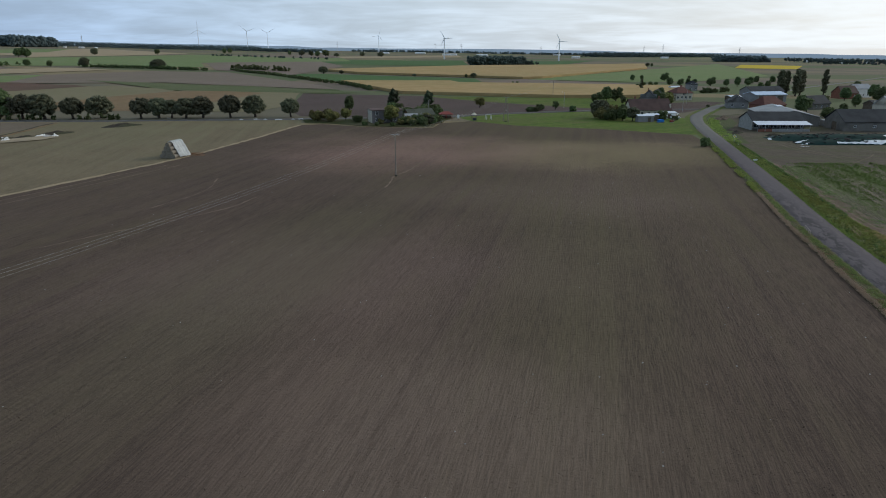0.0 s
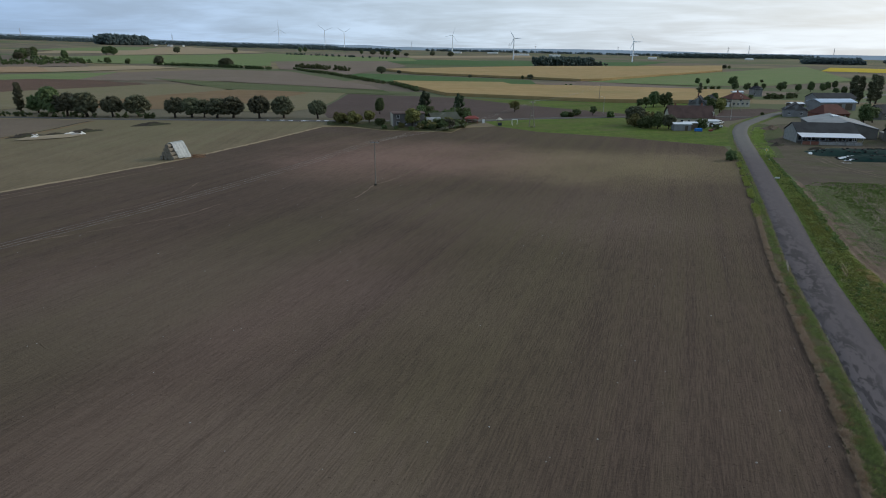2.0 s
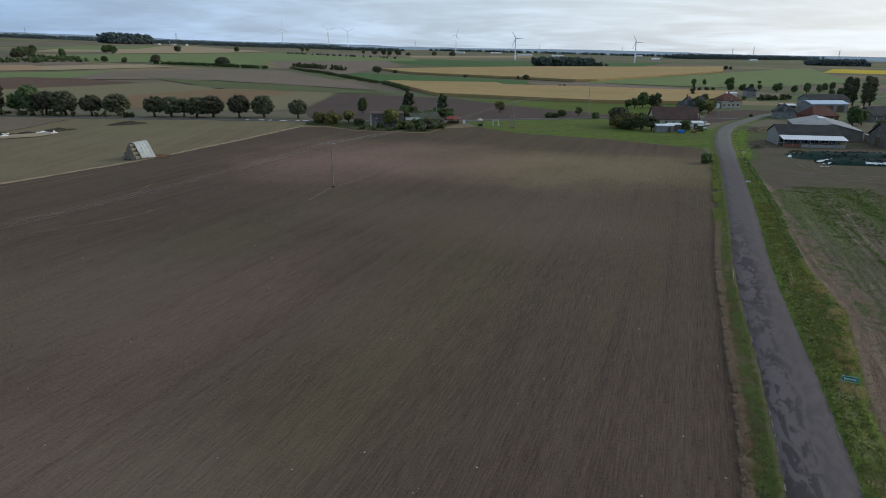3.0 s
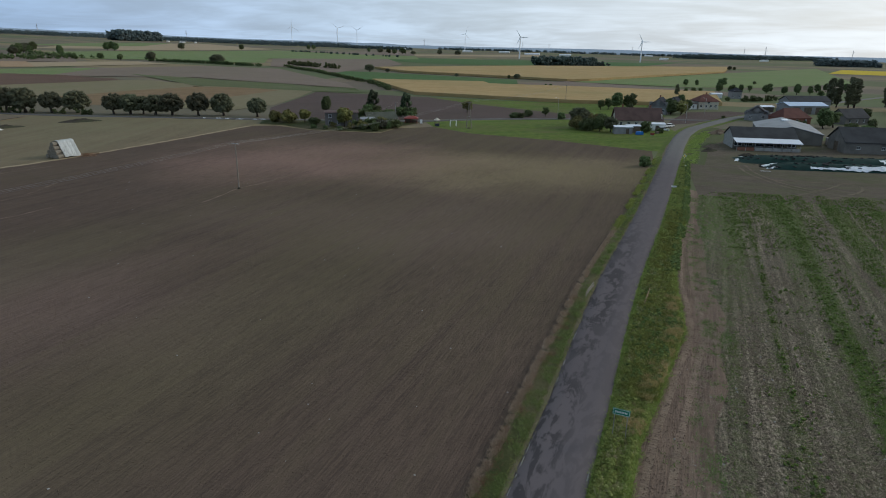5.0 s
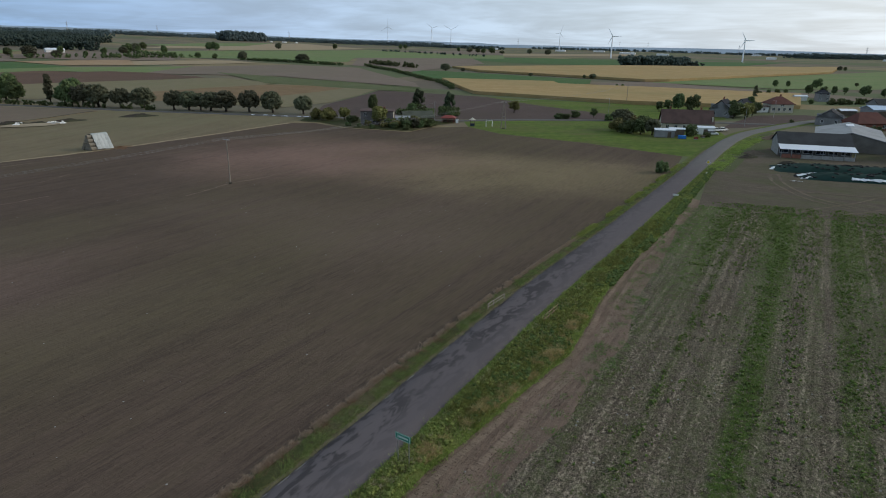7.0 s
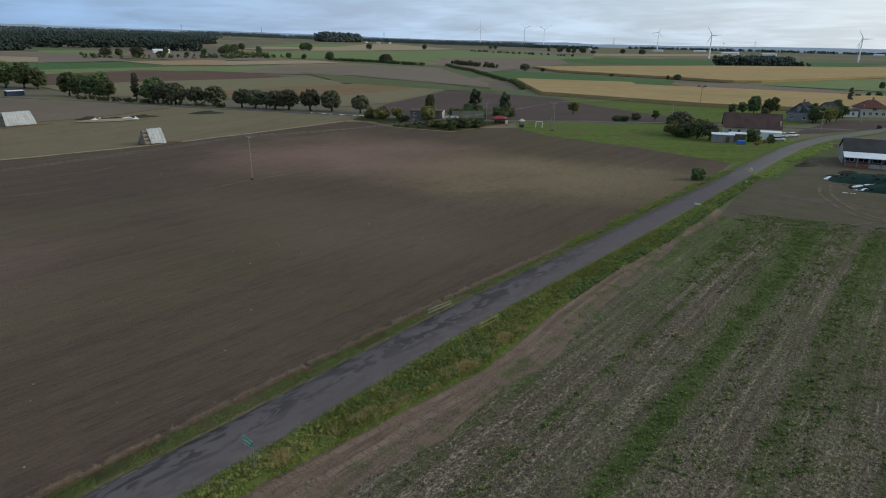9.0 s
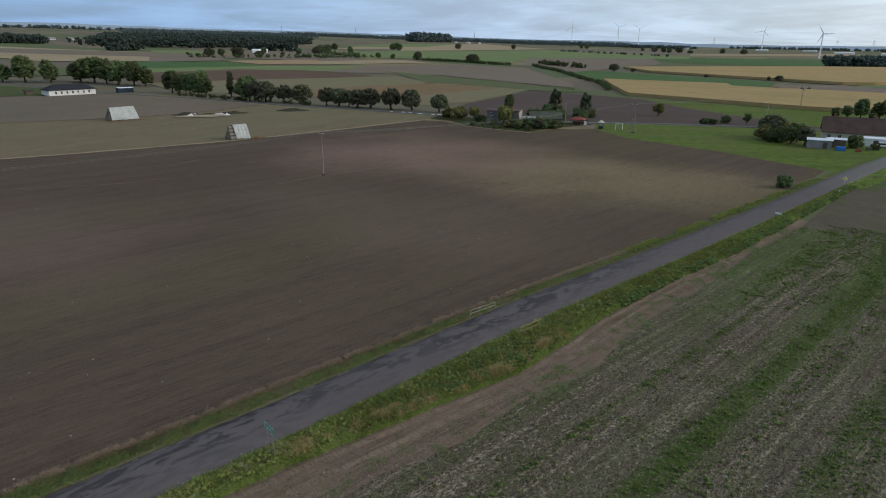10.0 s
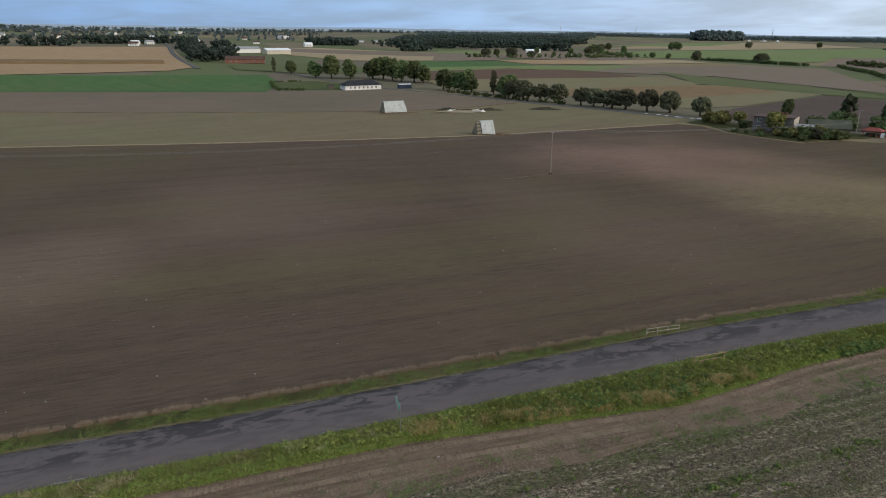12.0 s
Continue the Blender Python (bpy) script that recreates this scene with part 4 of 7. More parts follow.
rng = random.Random(11)
for x, y, h, k in ((-190, 279, 12.5, "broad_b"), (-183, 279, 11.0, "willow"), (-173, 278, 11.0, "willow_b"), (-162, 280, 9.6, "willow"), (-151.5, 283, 9.8, "willow_b"),
                   (-133, 281, 9.4, "willow"), (-126, 282.5, 9.0, "willow_b"), (-121, 284, 8.4, "willow"), (-114, 282, 9.0, "willow_b"), (-107.5, 284, 9.6, "willow_b"), (-95.5, 284.5, 10.4, "willow"),
                   (-85.5, 287.5, 9.8, "willow_b"), (-69.5, 286.5, 8.6, "willow")):
    grow(k, x, y, h, rng.uniform(0, 360), rng.uniform(0.98, 1.14), "trees along the lane")
for x, y, h, k in ((-466, 240, 13, "poplar"), (-440, 246, 12, "broad"), (-404, 253, 14, "broad_b"), (-392, 262, 19, "broad"), (-383, 274, 16, "broad_b"), (-372, 289, 17, "broad_b"), (-364, 294, 18.5, "broad"),
                   (-354, 297, 18, "broad"), (-342, 298, 17, "broad_b"), (-331, 303, 17, "broad"), (-322, 306, 14, "broad_b"), (-266, 287, 14, "broad"), (-257, 286, 13, "broad_b"), (-246, 285, 13, "broad"),
                   (-238, 285, 15, "broad_b"), (-230, 284, 11, "broad"), (-214, 289, 14.5, "poplar"), (-206, 290, 10, "broad_b"), (-199, 289, 13, "broad")):
    grow(k, x, y, h, rng.uniform(0, 360), rng.uniform(1.05, 1.4), "trees along the lane", "tall broadleaf tree in a row along the lane")
for x, y, h, k in ((-26, 316, 11.0, "pine"), (-9, 309, 10.5, "pine"), (-47, 312, 8, "broad"), (-54, 270, 5.0, "autumn_bush"), (-48, 268, 5.6, "autumn_bush"), (-43, 272, 6.2, "autumn"), (-51, 275, 5.0, "autumn_bush"),
                   (-57, 275, 4.6, "autumn_bush"), (-38, 270, 3.0, "bush"), (-27, 259, 2.4, "autumn_bush"), (-23, 260.5, 8.8, "autumn"), (-17, 258, 4.0, "bush"), (-33, 254, 2.0, "bush"), (-28, 253, 1.8, "bush"), (-22, 251, 2.0, "bush"),
                   (-14, 254, 3.0, "bush"), (-9, 252, 2.4, "bush"), (-10, 257, 3.8, "bush"), (-6.5, 260, 3.4, "bush"), (-4, 268, 3.0, "bush"), (-8, 258, 4.4, "willow"), (-18, 273, 4.0, "bush"), (-22, 286, 5.5, "bush"), (-12, 290, 5.6, "bush"),
                   (-18, 292, 4.6, "bush"), (-15, 257, 3.6, "autumn_bush"), (-12, 259.5, 4.8, "bush"), (-8.5, 262, 4.8, "autumn_bush"), (-4.5, 262.5, 4.2, "bush"), (-19, 255.5, 2.8, "autumn_bush"), (-37, 266, 3.4, "bush"),
                   (-27, 311, 5.2, "bush"), (-23, 313, 4.6, "bush"), (-10, 305, 5.0, "bush"), (-6, 306, 4.6, "bush"), (-4, 294, 4.2, "bush"), (-30, 284, 4.8, "bush")):
    grow(k, x, y, h * (0.95 if y < 295 else 1.0), rng.uniform(0, 360), rng.uniform(0.95, 1.25), "plants round the grey house")
for x, y, h, k in ((65.5, 276, 5.4, "autumn_bush"), (69, 273, 5.6, "bush"), (73.5, 271.5, 7.0, "broad_b"), (77.5, 270.5, 6.2, "willow"), (67, 283, 8.0, "willow_b"), (72, 280, 6.6, "autumn"), (75, 277, 6.4, "small"), (91, 273, 4.8, "bush"), (96, 272, 2.2, "bush"),
                   (46, 320, 3.4, "bush"), (54, 321, 4.6, "small"), (40, 311, 3.0, "bush"), (43, 312, 2.8, "bush"), (61, 312, 3.4, "bush"), (17, 330, 6.4, "autumn"), (83, 362, 5.6, "small"), (92, 371, 9.0, "broad"), (87, 366, 6.2, "small"),
                   (99, 376, 8.4, "broad_b"), (116, 352, 8.0, "broad_b"), (121, 352, 7.4, "autumn"), (119, 345, 6.6, "autumn"), (114, 344, 7.4, "broad"), (124, 358, 5.4, "small"), (128, 372, 6.0, "small"), (126, 380, 8.0, "broad"),
                   (96, 350, 5.0, "small"), (143, 470, 9.0, "poplar"), (136, 335, 1.6, "bush")):
    grow(k, x, y, h, rng.uniform(0, 360), rng.uniform(0.9, 1.2), "trees round the farmhouse")
for x, y, h, k in ((216, 418, 17, "poplar"), (221, 420, 16.5, "poplar"), (226, 417, 17.5, "poplar"), (231, 421, 16.8, "poplar"), (252, 430, 17, "poplar"), (185, 634, 8, "broad"), (196, 640, 7.4, "broad"), (216, 633, 11, "broad_b"),
                   (260, 684, 5, "small"), (164, 515, 6.5, "small"), (170, 520, 6, "small"), (190, 545, 9, "broad"), (200, 548, 8, "broad_b"), (208, 552, 8, "broad"), (217, 560, 7, "small"), (226, 548, 10, "broad_b"), (236, 541, 8, "broad"),
                   (244, 538, 11, "broad"), (254, 540, 7, "small"), (262, 560, 8, "broad"), (275, 580, 9, "broad_b"), (248, 507, 7, "small"), (256, 512, 8, "broad"), (152, 508, 5, "bush"), (158, 512, 6, "small"), (190, 466, 4.2, "bush"), (180, 452, 3, "bush"),
                   (186, 454, 3, "bush"), (192, 457, 3.2, "bush"), (198, 459, 3, "bush"), (170, 450, 3.0, "bush"), (166, 303, 9, "broad_b"), (172, 308, 7, "small"), (200, 342, 6, "small"), (214, 337, 7, "broad_b"), (168, 285, 5, "bush"),
                   (173, 282, 4.6, "bush"), (178, 290, 6, "small"), (156, 300, 4, "bush"), (290, 600, 9, "broad"), (310, 610, 9, "broad_b"), (235, 380, 8, "broad"), (250, 372, 9, "broad_b"), (262, 395, 9, "broad"), (280, 440, 9, "broad_b")):
    grow(k, x, y, h * (0.78 if y > 450 else 1.0), rng.uniform(0, 360), rng.uniform(0.95, 1.35), "trees round the farmsteads")
grow("bush", 78.3, 197.2, 3.4, 20, 0.95, "", "single dense bush at the field corner beside the road")
# lone trees in the fields beyond
for x, y, h in ((-430, 788, 14), (-342, 789, 14), (-700, 1108, 20), (-708, 1100, 18), (-750, 1422, 18), (-722, 1670, 18), (-495, 782, 9), (-465, 777, 9), (-588, 830, 16), (-631, 809, 17), (-640, 812, 14), (-620, 815, 14), (-612, 584, 13), (-606, 598, 12),
                (-585, 607, 15), (-609, 739, 11), (-618, 783, 12), (-560, 620, 10), (-134, 734, 10), (-114, 735, 5), (-30, 683, 4), (32, 674, 6), (24, 669, 5), (58, 544, 4), (62, 546, 4), (398, 1255, 9), (405, 1250, 8), (-498, 786, 9), (-720, 2187, 20), (-700, 2180, 20),
                (-383, 1937, 19), (-336, 1917, 22), (-351, 1871, 18), (-466, 2023, 18), (-422, 1989, 18), (-360, 1900, 16), (-300, 1890, 12), (-242, 2026, 18), (-188, 2019, 16), (-182, 2010, 18), (-720, 940, 16), (-700, 900, 14), (-660, 850, 14), (-560, 660, 9), (-640, 700, 12)):
    grow(rng.choice(("broad", "broad_b", "willow_b")), x, y, h * 0.85, rng.uniform(0, 360), rng.uniform(1.1, 1.5), "lone trees in the fields", "lone dark tree at a field border")


def thicket(name, label, places, height, leaves, size, per, category="woodland"):
    """A mass of far-off trees or bushes: many leaf clumps over bare stems, as one object."""
    rng = random.Random(len(places) + int(height * 10))
    verts, faces = [], []
    for x, y in places:
        h = height * rng.uniform(0.75, 1.15)
        z = land(x, y)
        w = h * 0.30
        clumps = [(Vector((x + rng.gauss(0, w * 0.6), y + rng.gauss(0, w * 0.6), z + h * rng.uniform(0.12, 0.95))), w * rng.uniform(0.5, 0.9)) for _ in range(5)]
        for c, r in clumps:
            k = len(verts)
            for p in CORE[0]:
                verts.append(tuple(c + Vector(p) * r * rng.uniform(0.6, 1.0)))
            faces += [tuple(i + k for i in q) for q in CORE[1]]
        v, f = leaf_cloud(rng, clumps, per, size)
        k = len(verts)
        verts += v
        faces += [tuple(i + k for i in q) for q in f]
    return tagged(new(name, sheet_mesh(name, verts, faces, leaves, True)), label, category, kind="stuff")


def along(points, n, spread, seed):
    """Places scattered along a polyline."""
    rng = random.Random(seed)
    lengths = [math.dist(points[k], points[k + 1]) for k in range(len(points) - 1)]
    out = []
    for _ in range(n):
        s = rng.uniform(0, sum(lengths))
        k = 0
        while k < len(lengths) - 1 and s > lengths[k]:
            s -= lengths[k]
            k += 1
        t = min(1, s / lengths[k])
        out.append((points[k][0] + (points[k + 1][0] - points[k][0]) * t + rng.uniform(-spread, spread), points[k][1] + (points[k + 1][1] - points[k][1]) * t + rng.uniform(-spread, spread)))
    return out


def within(corners, n, seed):
    """Places scattered over a convex four-sided patch."""
    rng = random.Random(seed)
    a, b, c, d = (np.array(p, float) for p in corners)
    out = []
    for _ in range(n):
        u, v = rng.random(), rng.random()
        out.append(tuple((a * (1 - u) + b * u) * (1 - v) + (d * (1 - u) + c * u) * v))
    return out


thicket("hedge", "long overgrown hedge between fields", along([(-256, 792), (-224, 741), (-177, 685), (-116, 587), (-75, 527), (-53, 474)], 330, 2, 1), 2.7, LEAF, 0.6, 9, "hedge")
thicket("hedge", "row of bushes between fields", along([(-270, 841), (-187, 775)], 50, 5, 2), 5.5, LEAF, 1.2, 7, "hedge")
thicket("hedge", "low hedge between fields", along([(-433, 786), (-348, 786), (-274, 766)], 190, 2, 3), 3.6, LEAF, 0.8, 8, "hedge")
thicket("hedge", "bushy hedge on the slope", along([(-546, 667), (-504, 752)], 34, 4, 4) + along([(-596, 544), (-508, 692)], 40, 4, 5) + along([(-640, 800), (-500, 770)], 44, 4, 6), 5.5, LEAF, 1.2, 7, "hedge")
thicket("hedge", "garden hedge round the white farmhouse", along([(-383, 209), (-367, 204), (-342, 197), (-318, 192), (-310, 206)], 120, 0.9, 7) + along([(-383, 209), (-376, 232)], 14, 2, 37), 1.5, LEAF, 0.6, 9, "hedge")
thicket("hedge", "overgrown bank along the lane", along([(-245, 276), (-200, 274), (-178, 275), (-140, 277)], 60, 2, 8), 2.2, LEAF, 0.5, 9, "hedge")
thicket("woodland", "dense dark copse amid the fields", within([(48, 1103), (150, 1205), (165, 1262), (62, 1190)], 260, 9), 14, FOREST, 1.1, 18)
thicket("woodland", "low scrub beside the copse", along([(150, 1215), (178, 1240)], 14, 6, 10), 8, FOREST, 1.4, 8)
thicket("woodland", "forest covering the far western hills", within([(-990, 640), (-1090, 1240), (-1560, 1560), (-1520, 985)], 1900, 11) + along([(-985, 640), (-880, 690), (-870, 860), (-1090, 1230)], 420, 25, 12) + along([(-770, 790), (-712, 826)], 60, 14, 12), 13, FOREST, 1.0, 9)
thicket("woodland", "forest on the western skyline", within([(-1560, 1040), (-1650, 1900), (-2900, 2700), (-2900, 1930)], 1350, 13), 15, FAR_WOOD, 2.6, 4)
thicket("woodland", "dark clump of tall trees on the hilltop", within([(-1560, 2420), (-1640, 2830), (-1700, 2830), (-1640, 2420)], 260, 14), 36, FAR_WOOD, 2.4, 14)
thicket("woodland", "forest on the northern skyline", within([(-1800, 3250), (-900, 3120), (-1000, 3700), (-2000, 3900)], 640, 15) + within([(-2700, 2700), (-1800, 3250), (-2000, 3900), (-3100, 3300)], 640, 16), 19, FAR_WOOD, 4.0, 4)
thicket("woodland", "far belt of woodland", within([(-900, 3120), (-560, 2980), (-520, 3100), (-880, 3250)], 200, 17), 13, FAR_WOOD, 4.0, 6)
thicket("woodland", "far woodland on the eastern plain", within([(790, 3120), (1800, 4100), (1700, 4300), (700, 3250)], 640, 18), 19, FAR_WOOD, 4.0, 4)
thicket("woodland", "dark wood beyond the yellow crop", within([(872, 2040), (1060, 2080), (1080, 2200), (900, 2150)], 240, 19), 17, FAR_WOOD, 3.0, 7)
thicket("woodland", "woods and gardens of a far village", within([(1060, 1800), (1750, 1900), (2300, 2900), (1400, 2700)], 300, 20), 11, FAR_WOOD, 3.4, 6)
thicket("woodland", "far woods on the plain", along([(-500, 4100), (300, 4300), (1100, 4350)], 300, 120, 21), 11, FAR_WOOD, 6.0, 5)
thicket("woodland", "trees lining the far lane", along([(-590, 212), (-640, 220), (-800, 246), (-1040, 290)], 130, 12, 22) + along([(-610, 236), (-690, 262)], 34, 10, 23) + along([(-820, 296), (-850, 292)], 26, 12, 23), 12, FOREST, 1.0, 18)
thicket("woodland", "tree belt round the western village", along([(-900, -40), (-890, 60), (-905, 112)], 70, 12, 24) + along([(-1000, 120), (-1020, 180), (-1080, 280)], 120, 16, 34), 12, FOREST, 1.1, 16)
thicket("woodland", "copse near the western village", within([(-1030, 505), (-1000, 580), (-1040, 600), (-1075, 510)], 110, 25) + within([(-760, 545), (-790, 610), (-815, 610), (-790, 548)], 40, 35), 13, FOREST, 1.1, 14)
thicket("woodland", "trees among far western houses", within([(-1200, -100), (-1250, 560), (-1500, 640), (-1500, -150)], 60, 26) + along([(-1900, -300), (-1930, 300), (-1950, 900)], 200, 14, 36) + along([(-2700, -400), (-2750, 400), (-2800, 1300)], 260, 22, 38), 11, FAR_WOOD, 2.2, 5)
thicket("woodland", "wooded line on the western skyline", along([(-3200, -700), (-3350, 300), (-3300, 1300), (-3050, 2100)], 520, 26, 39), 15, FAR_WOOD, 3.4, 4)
thicket("hedge", "row of bushes by the farmsteads", along([(178, 448), (205, 462)], 26, 1.5, 27), 3, LEAF, 0.6, 8, "hedge")
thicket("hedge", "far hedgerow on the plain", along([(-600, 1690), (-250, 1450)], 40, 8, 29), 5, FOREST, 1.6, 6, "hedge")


def blades(name, label, places, low, high, width, per, material, spread=0.18, lean=0.35, category="grass"):
    """Tufts of upright blades, each a thin triangle."""
    r = np.random.default_rng(len(name) + len(places))
    n = len(places) * per
    p = np.repeat(np.array(places, float), per, axis=0)
    p[:, :2] += r.normal(0, spread, (n, 2))
    a = r.uniform(0, 2 * np.pi, n)
    h = r.uniform(low, high, n)
    w = width * r.uniform(0.6, 1.4, n)
    off = np.stack([np.cos(a) * w, np.sin(a) * w, np.zeros(n)], 1)
    tip = p + np.stack([r.normal(0, lean, n) * h, r.normal(0, lean, n) * h, h], 1)
    v = np.stack([p - off, p + off, tip], 1).reshape(-1, 3)
    me = bpy.data.meshes.new(name)
    me.from_pydata(v.tolist(), [], np.arange(len(v)).reshape(-1, 3).tolist())
    me.materials.append(material)
    return tagged(new(name, me), label, category, kind="stuff")


def beside_road(n, near, far, y0, y1, seed, up=0.12):
    """Places beside the road between two offsets from its middle (numbers, or a function of the place along it)."""
    rng = random.Random(seed)
    line = [p for p in road_line if y0 <= p.y <= y1]
    out = []
    for _ in range(n):
        k = rng.randrange(len(line) - 1)
        p = line[k].lerp(line[k + 1], rng.random())
        d = (line[k + 1] - line[k]).normalized()
        a = near(p) if callable(near) else near
        b = far(p) if callable(far) else far
        o = rng.uniform(a, b)
        x, y = p.x + d.y * o, p.y - d.x * o
        out.append((x, y, verge_height(p, o, x, y) if 2.6 < o < bank_width(p) else up))
    return out


def patchy(places, size, keep, seed):
    """Only the places where a noise of that size runs high, thinning out towards its edges."""
    rng = random.Random(seed)
    return [p for p in places if noise.noise((p[0] / size + seed, p[1] / size, seed * 1.7)) + 0.6 * noise.noise((p[0] / (size * 3.1), p[1] / (size * 3.1), seed)) + rng.uniform(-0.3, 0.3) > keep]


blades("verge_grass", "long green verge grass", patchy(beside_road(64000, 2.65, lambda p: bank_width(p) + 0.05, 30, 212, 1, 0.16), 0.9, -0.22, 71), 0.07, 0.24, 0.028, 4, BLADE, 0.16, 0.9)
blades("verge_weeds", "tall green weeds in the ditch", patchy(beside_road(15000, 3.4, lambda p: bank_width(p) - 0.4, 76, 150, 2, 0.22), 1.1, 0.05, 3), 0.18, 0.5, 0.032, 6, BLADE, 0.2, 0.65)
blades("rusty_weeds", "rust-brown dying weeds along the ditch", patchy(beside_road(9000, lambda p: bank_width(p) - 1.9, lambda p: bank_width(p) - 0.5, 71.5, 104, 3, 0.2), 0.7, 0.30, 5), 0.20, 0.48, 0.026, 8, RUSTY, 0.15, 0.6)
blades("rusty_weeds", "dry tan weeds on the verge", patchy(beside_road(5200, 3.4, lambda p: bank_width(p) - 0.6, 40, 130, 4, 0.2), 1.5, 0.26, 9), 0.18, 0.40, 0.022, 5, DRY, 0.2, 0.7)
blades("verge_grass", "short green verge grass", patchy(beside_road(36000, lambda p: west_border(p) + 0.55, -2.75, 20, 215, 5, 0.19), 1.1, -0.05, 31), 0.05, 0.22, 0.024, 4, BLADE_DULL, 0.16, 0.9)
blades("verge_grass", "trodden olive grass at the road's edge", beside_road(13000, -3.3, -2.6, 20, 215, 55, 0.19), 0.03, 0.10, 0.022, 3, FADED, 0.14, 1.1)
blades("dry_grass", "pale dry grass along the field border", patchy(beside_road(26000, lambda p: west_border(p) - 0.1, lambda p: west_border(p) + 0.5, 20, 134, 6, 0.14), 0.38, 0.12, 2), 0.10, 0.36, 0.020, 5, DRY, 0.12, 0.7)
blades("rusty_weeds", "brown dying weeds along the field border", patchy(beside_road(8000, lambda p: west_border(p) + 0.2, lambda p: west_border(p) + 1.3, 20, 100, 16, 0.14), 0.8, 0.15, 12), 0.08, 0.30, 0.022, 5, RUSTY, 0.12, 0.8)
blades("dry_grass", "green and dry grass along the field border", patchy(beside_road(6000, lambda p: west_border(p) - 0.1, lambda p: west_border(p) + 0.6, 130, 212, 7, 0.14), 3.5, 0.0, 4), 0.15, 0.5, 0.035, 5, BLADE, 0.2, 0.6)


def weed_clumps(name, label, places, low, high, per, size, leaves):
    """Broad-leaved weeds: low clumps of small leaves."""
    rng = random.Random(len(places) + per)
    clumps = []
    for x, y, z in places:
        r = rng.uniform(low, high)
        clumps.append((Vector((x, y, z + r * 0.55)), r))
    v, f = leaf_cloud(rng, clumps, per, size)
    for c, r in clumps:
        k = len(v)
        v += [tuple(c + Vector((p[0], p[1], p[2] * 0.8)) * r * rng.uniform(0.45, 0.85)) for p in CORE[0]]
        f += [tuple(i + k for i in q) for q in CORE[1]]
    return tagged(new(name, sheet_mesh(name, v, f, leaves)), label, "weeds", kind="stuff")


blades("verge_grass", "faded olive grass on the verge", patchy(beside_road(7000, 3.0, lambda p: bank_width(p) - 0.8, 36, 96, 47, 0.2), 2.2, -0.05, 48), 0.08, 0.26, 0.028, 5, FADED, 0.2, 0.9)
ditch = lambda p: bank_width(p) - 0.45
weed_clumps("verge_weeds", "light green broad-leaved weeds on the verge", patchy(beside_road(6800, 2.9, ditch, 60, 205, 41, 0.22), 1.6, -0.05, 33), 0.10, 0.30, 22, 0.058, BLADE)
weed_clumps("verge_weeds", "dark green weeds in the ditch", patchy(beside_road(2600, 3.2, ditch, 76, 205, 42, 0.2), 1.9, 0.05, 35), 0.12, 0.34, 34, 0.05, SCRUB)
weed_clumps("verge_weeds", "dark scrub along the outer edge of the ditch", patchy(beside_road(1500, lambda p: bank_width(p) - 0.8, lambda p: bank_width(p) + 0.25, 112, 208, 49, 0.1), 2.4, -0.05, 50), 0.18, 0.44, 40, 0.065, SCRUB)
weed_clumps("verge_weeds", "dark green scrub in the ditch by the rail", patchy(beside_road(420, 4.0, ditch, 80, 99, 43, 0.25), 1.5, 0.0, 36), 0.14, 0.36, 50, 0.06, SCRUB)


def regrowth(n, seed, keep):
    rng = random.Random(seed)
    c, s = math.cos(radians(14)), math.sin(radians(14))
    out = []
    while len(out) < n:
        y = rng.uniform(44, 168)
        x = rng.uniform(line_at(ROAD, y) + 12.4, line_at(ROAD, y) + 75)
        u, v = x * c - y * s, x * s + y * c
        g = max(math.exp(-((u - a) / b) ** 2) for a, b in ((57.5, 1.6), (50.6, 0.5), (65.8, 1.4), (74.0, 2.0), (84.0, 1.8)))
        g = max(g, 0.30 + 0.25 * (y > 125) + noise.noise((u * 0.32, v * 0.02, seed)))
        if rng.random() < g * 0.9 - keep + noise.noise((x / 3, y / 3, 4)) * 0.5:
            out.append((x, y, 0.05))
    return out


blades("regrowth", "green regrowth standing in stripes in the stubble", regrowth(24000, 5, 0.25), 0.04, 0.15, 0.038, 6, REGROWTH, 0.15, 0.9)
weed_clumps("regrowth", "broad-leaved green plants standing in the stubble", regrowth(6400, 9, 0.3), 0.08, 0.24, 7, 0.08, REGROWTH)
weed_clumps("yard_weeds", "scattered green weeds where the yard meets the field", patchy([(x, y, 0.05) for x, y in along([(86, 163), (100, 162), (116, 155), (165, 149)], 1500, 5.0, 58)], 3.0, 0.12, 59), 0.10, 0.26, 12, 0.07, REGROWTH)
blades("yard_weeds", "green weeds between the road and the yard", patchy([(x, y, 0.06) for x, y in along([(91.5, 206), (97, 226), (102, 244), (108, 262), (116, 280)], 5200, 1.7, 51)], 2.2, -0.1, 21), 0.1, 0.4, 0.04, 6, BLADE, 0.3, 0.7, "weeds")
rng = random.Random(77)
straw_places = []
for _ in range(52000):
    y = rng.uniform(44, 130)
    x = line_at(ROAD, y) + 10 + 55 * rng.random() ** 1.2
    straw_places.append((x, y, 0.05))
blades("straw", "cut straw and stalks scattered on the stubble", patchy(straw_places, 6, -0.25, 6), 0.02, 0.09, 0.017, 4, STRAW_BITS, 0.22, 1.4)


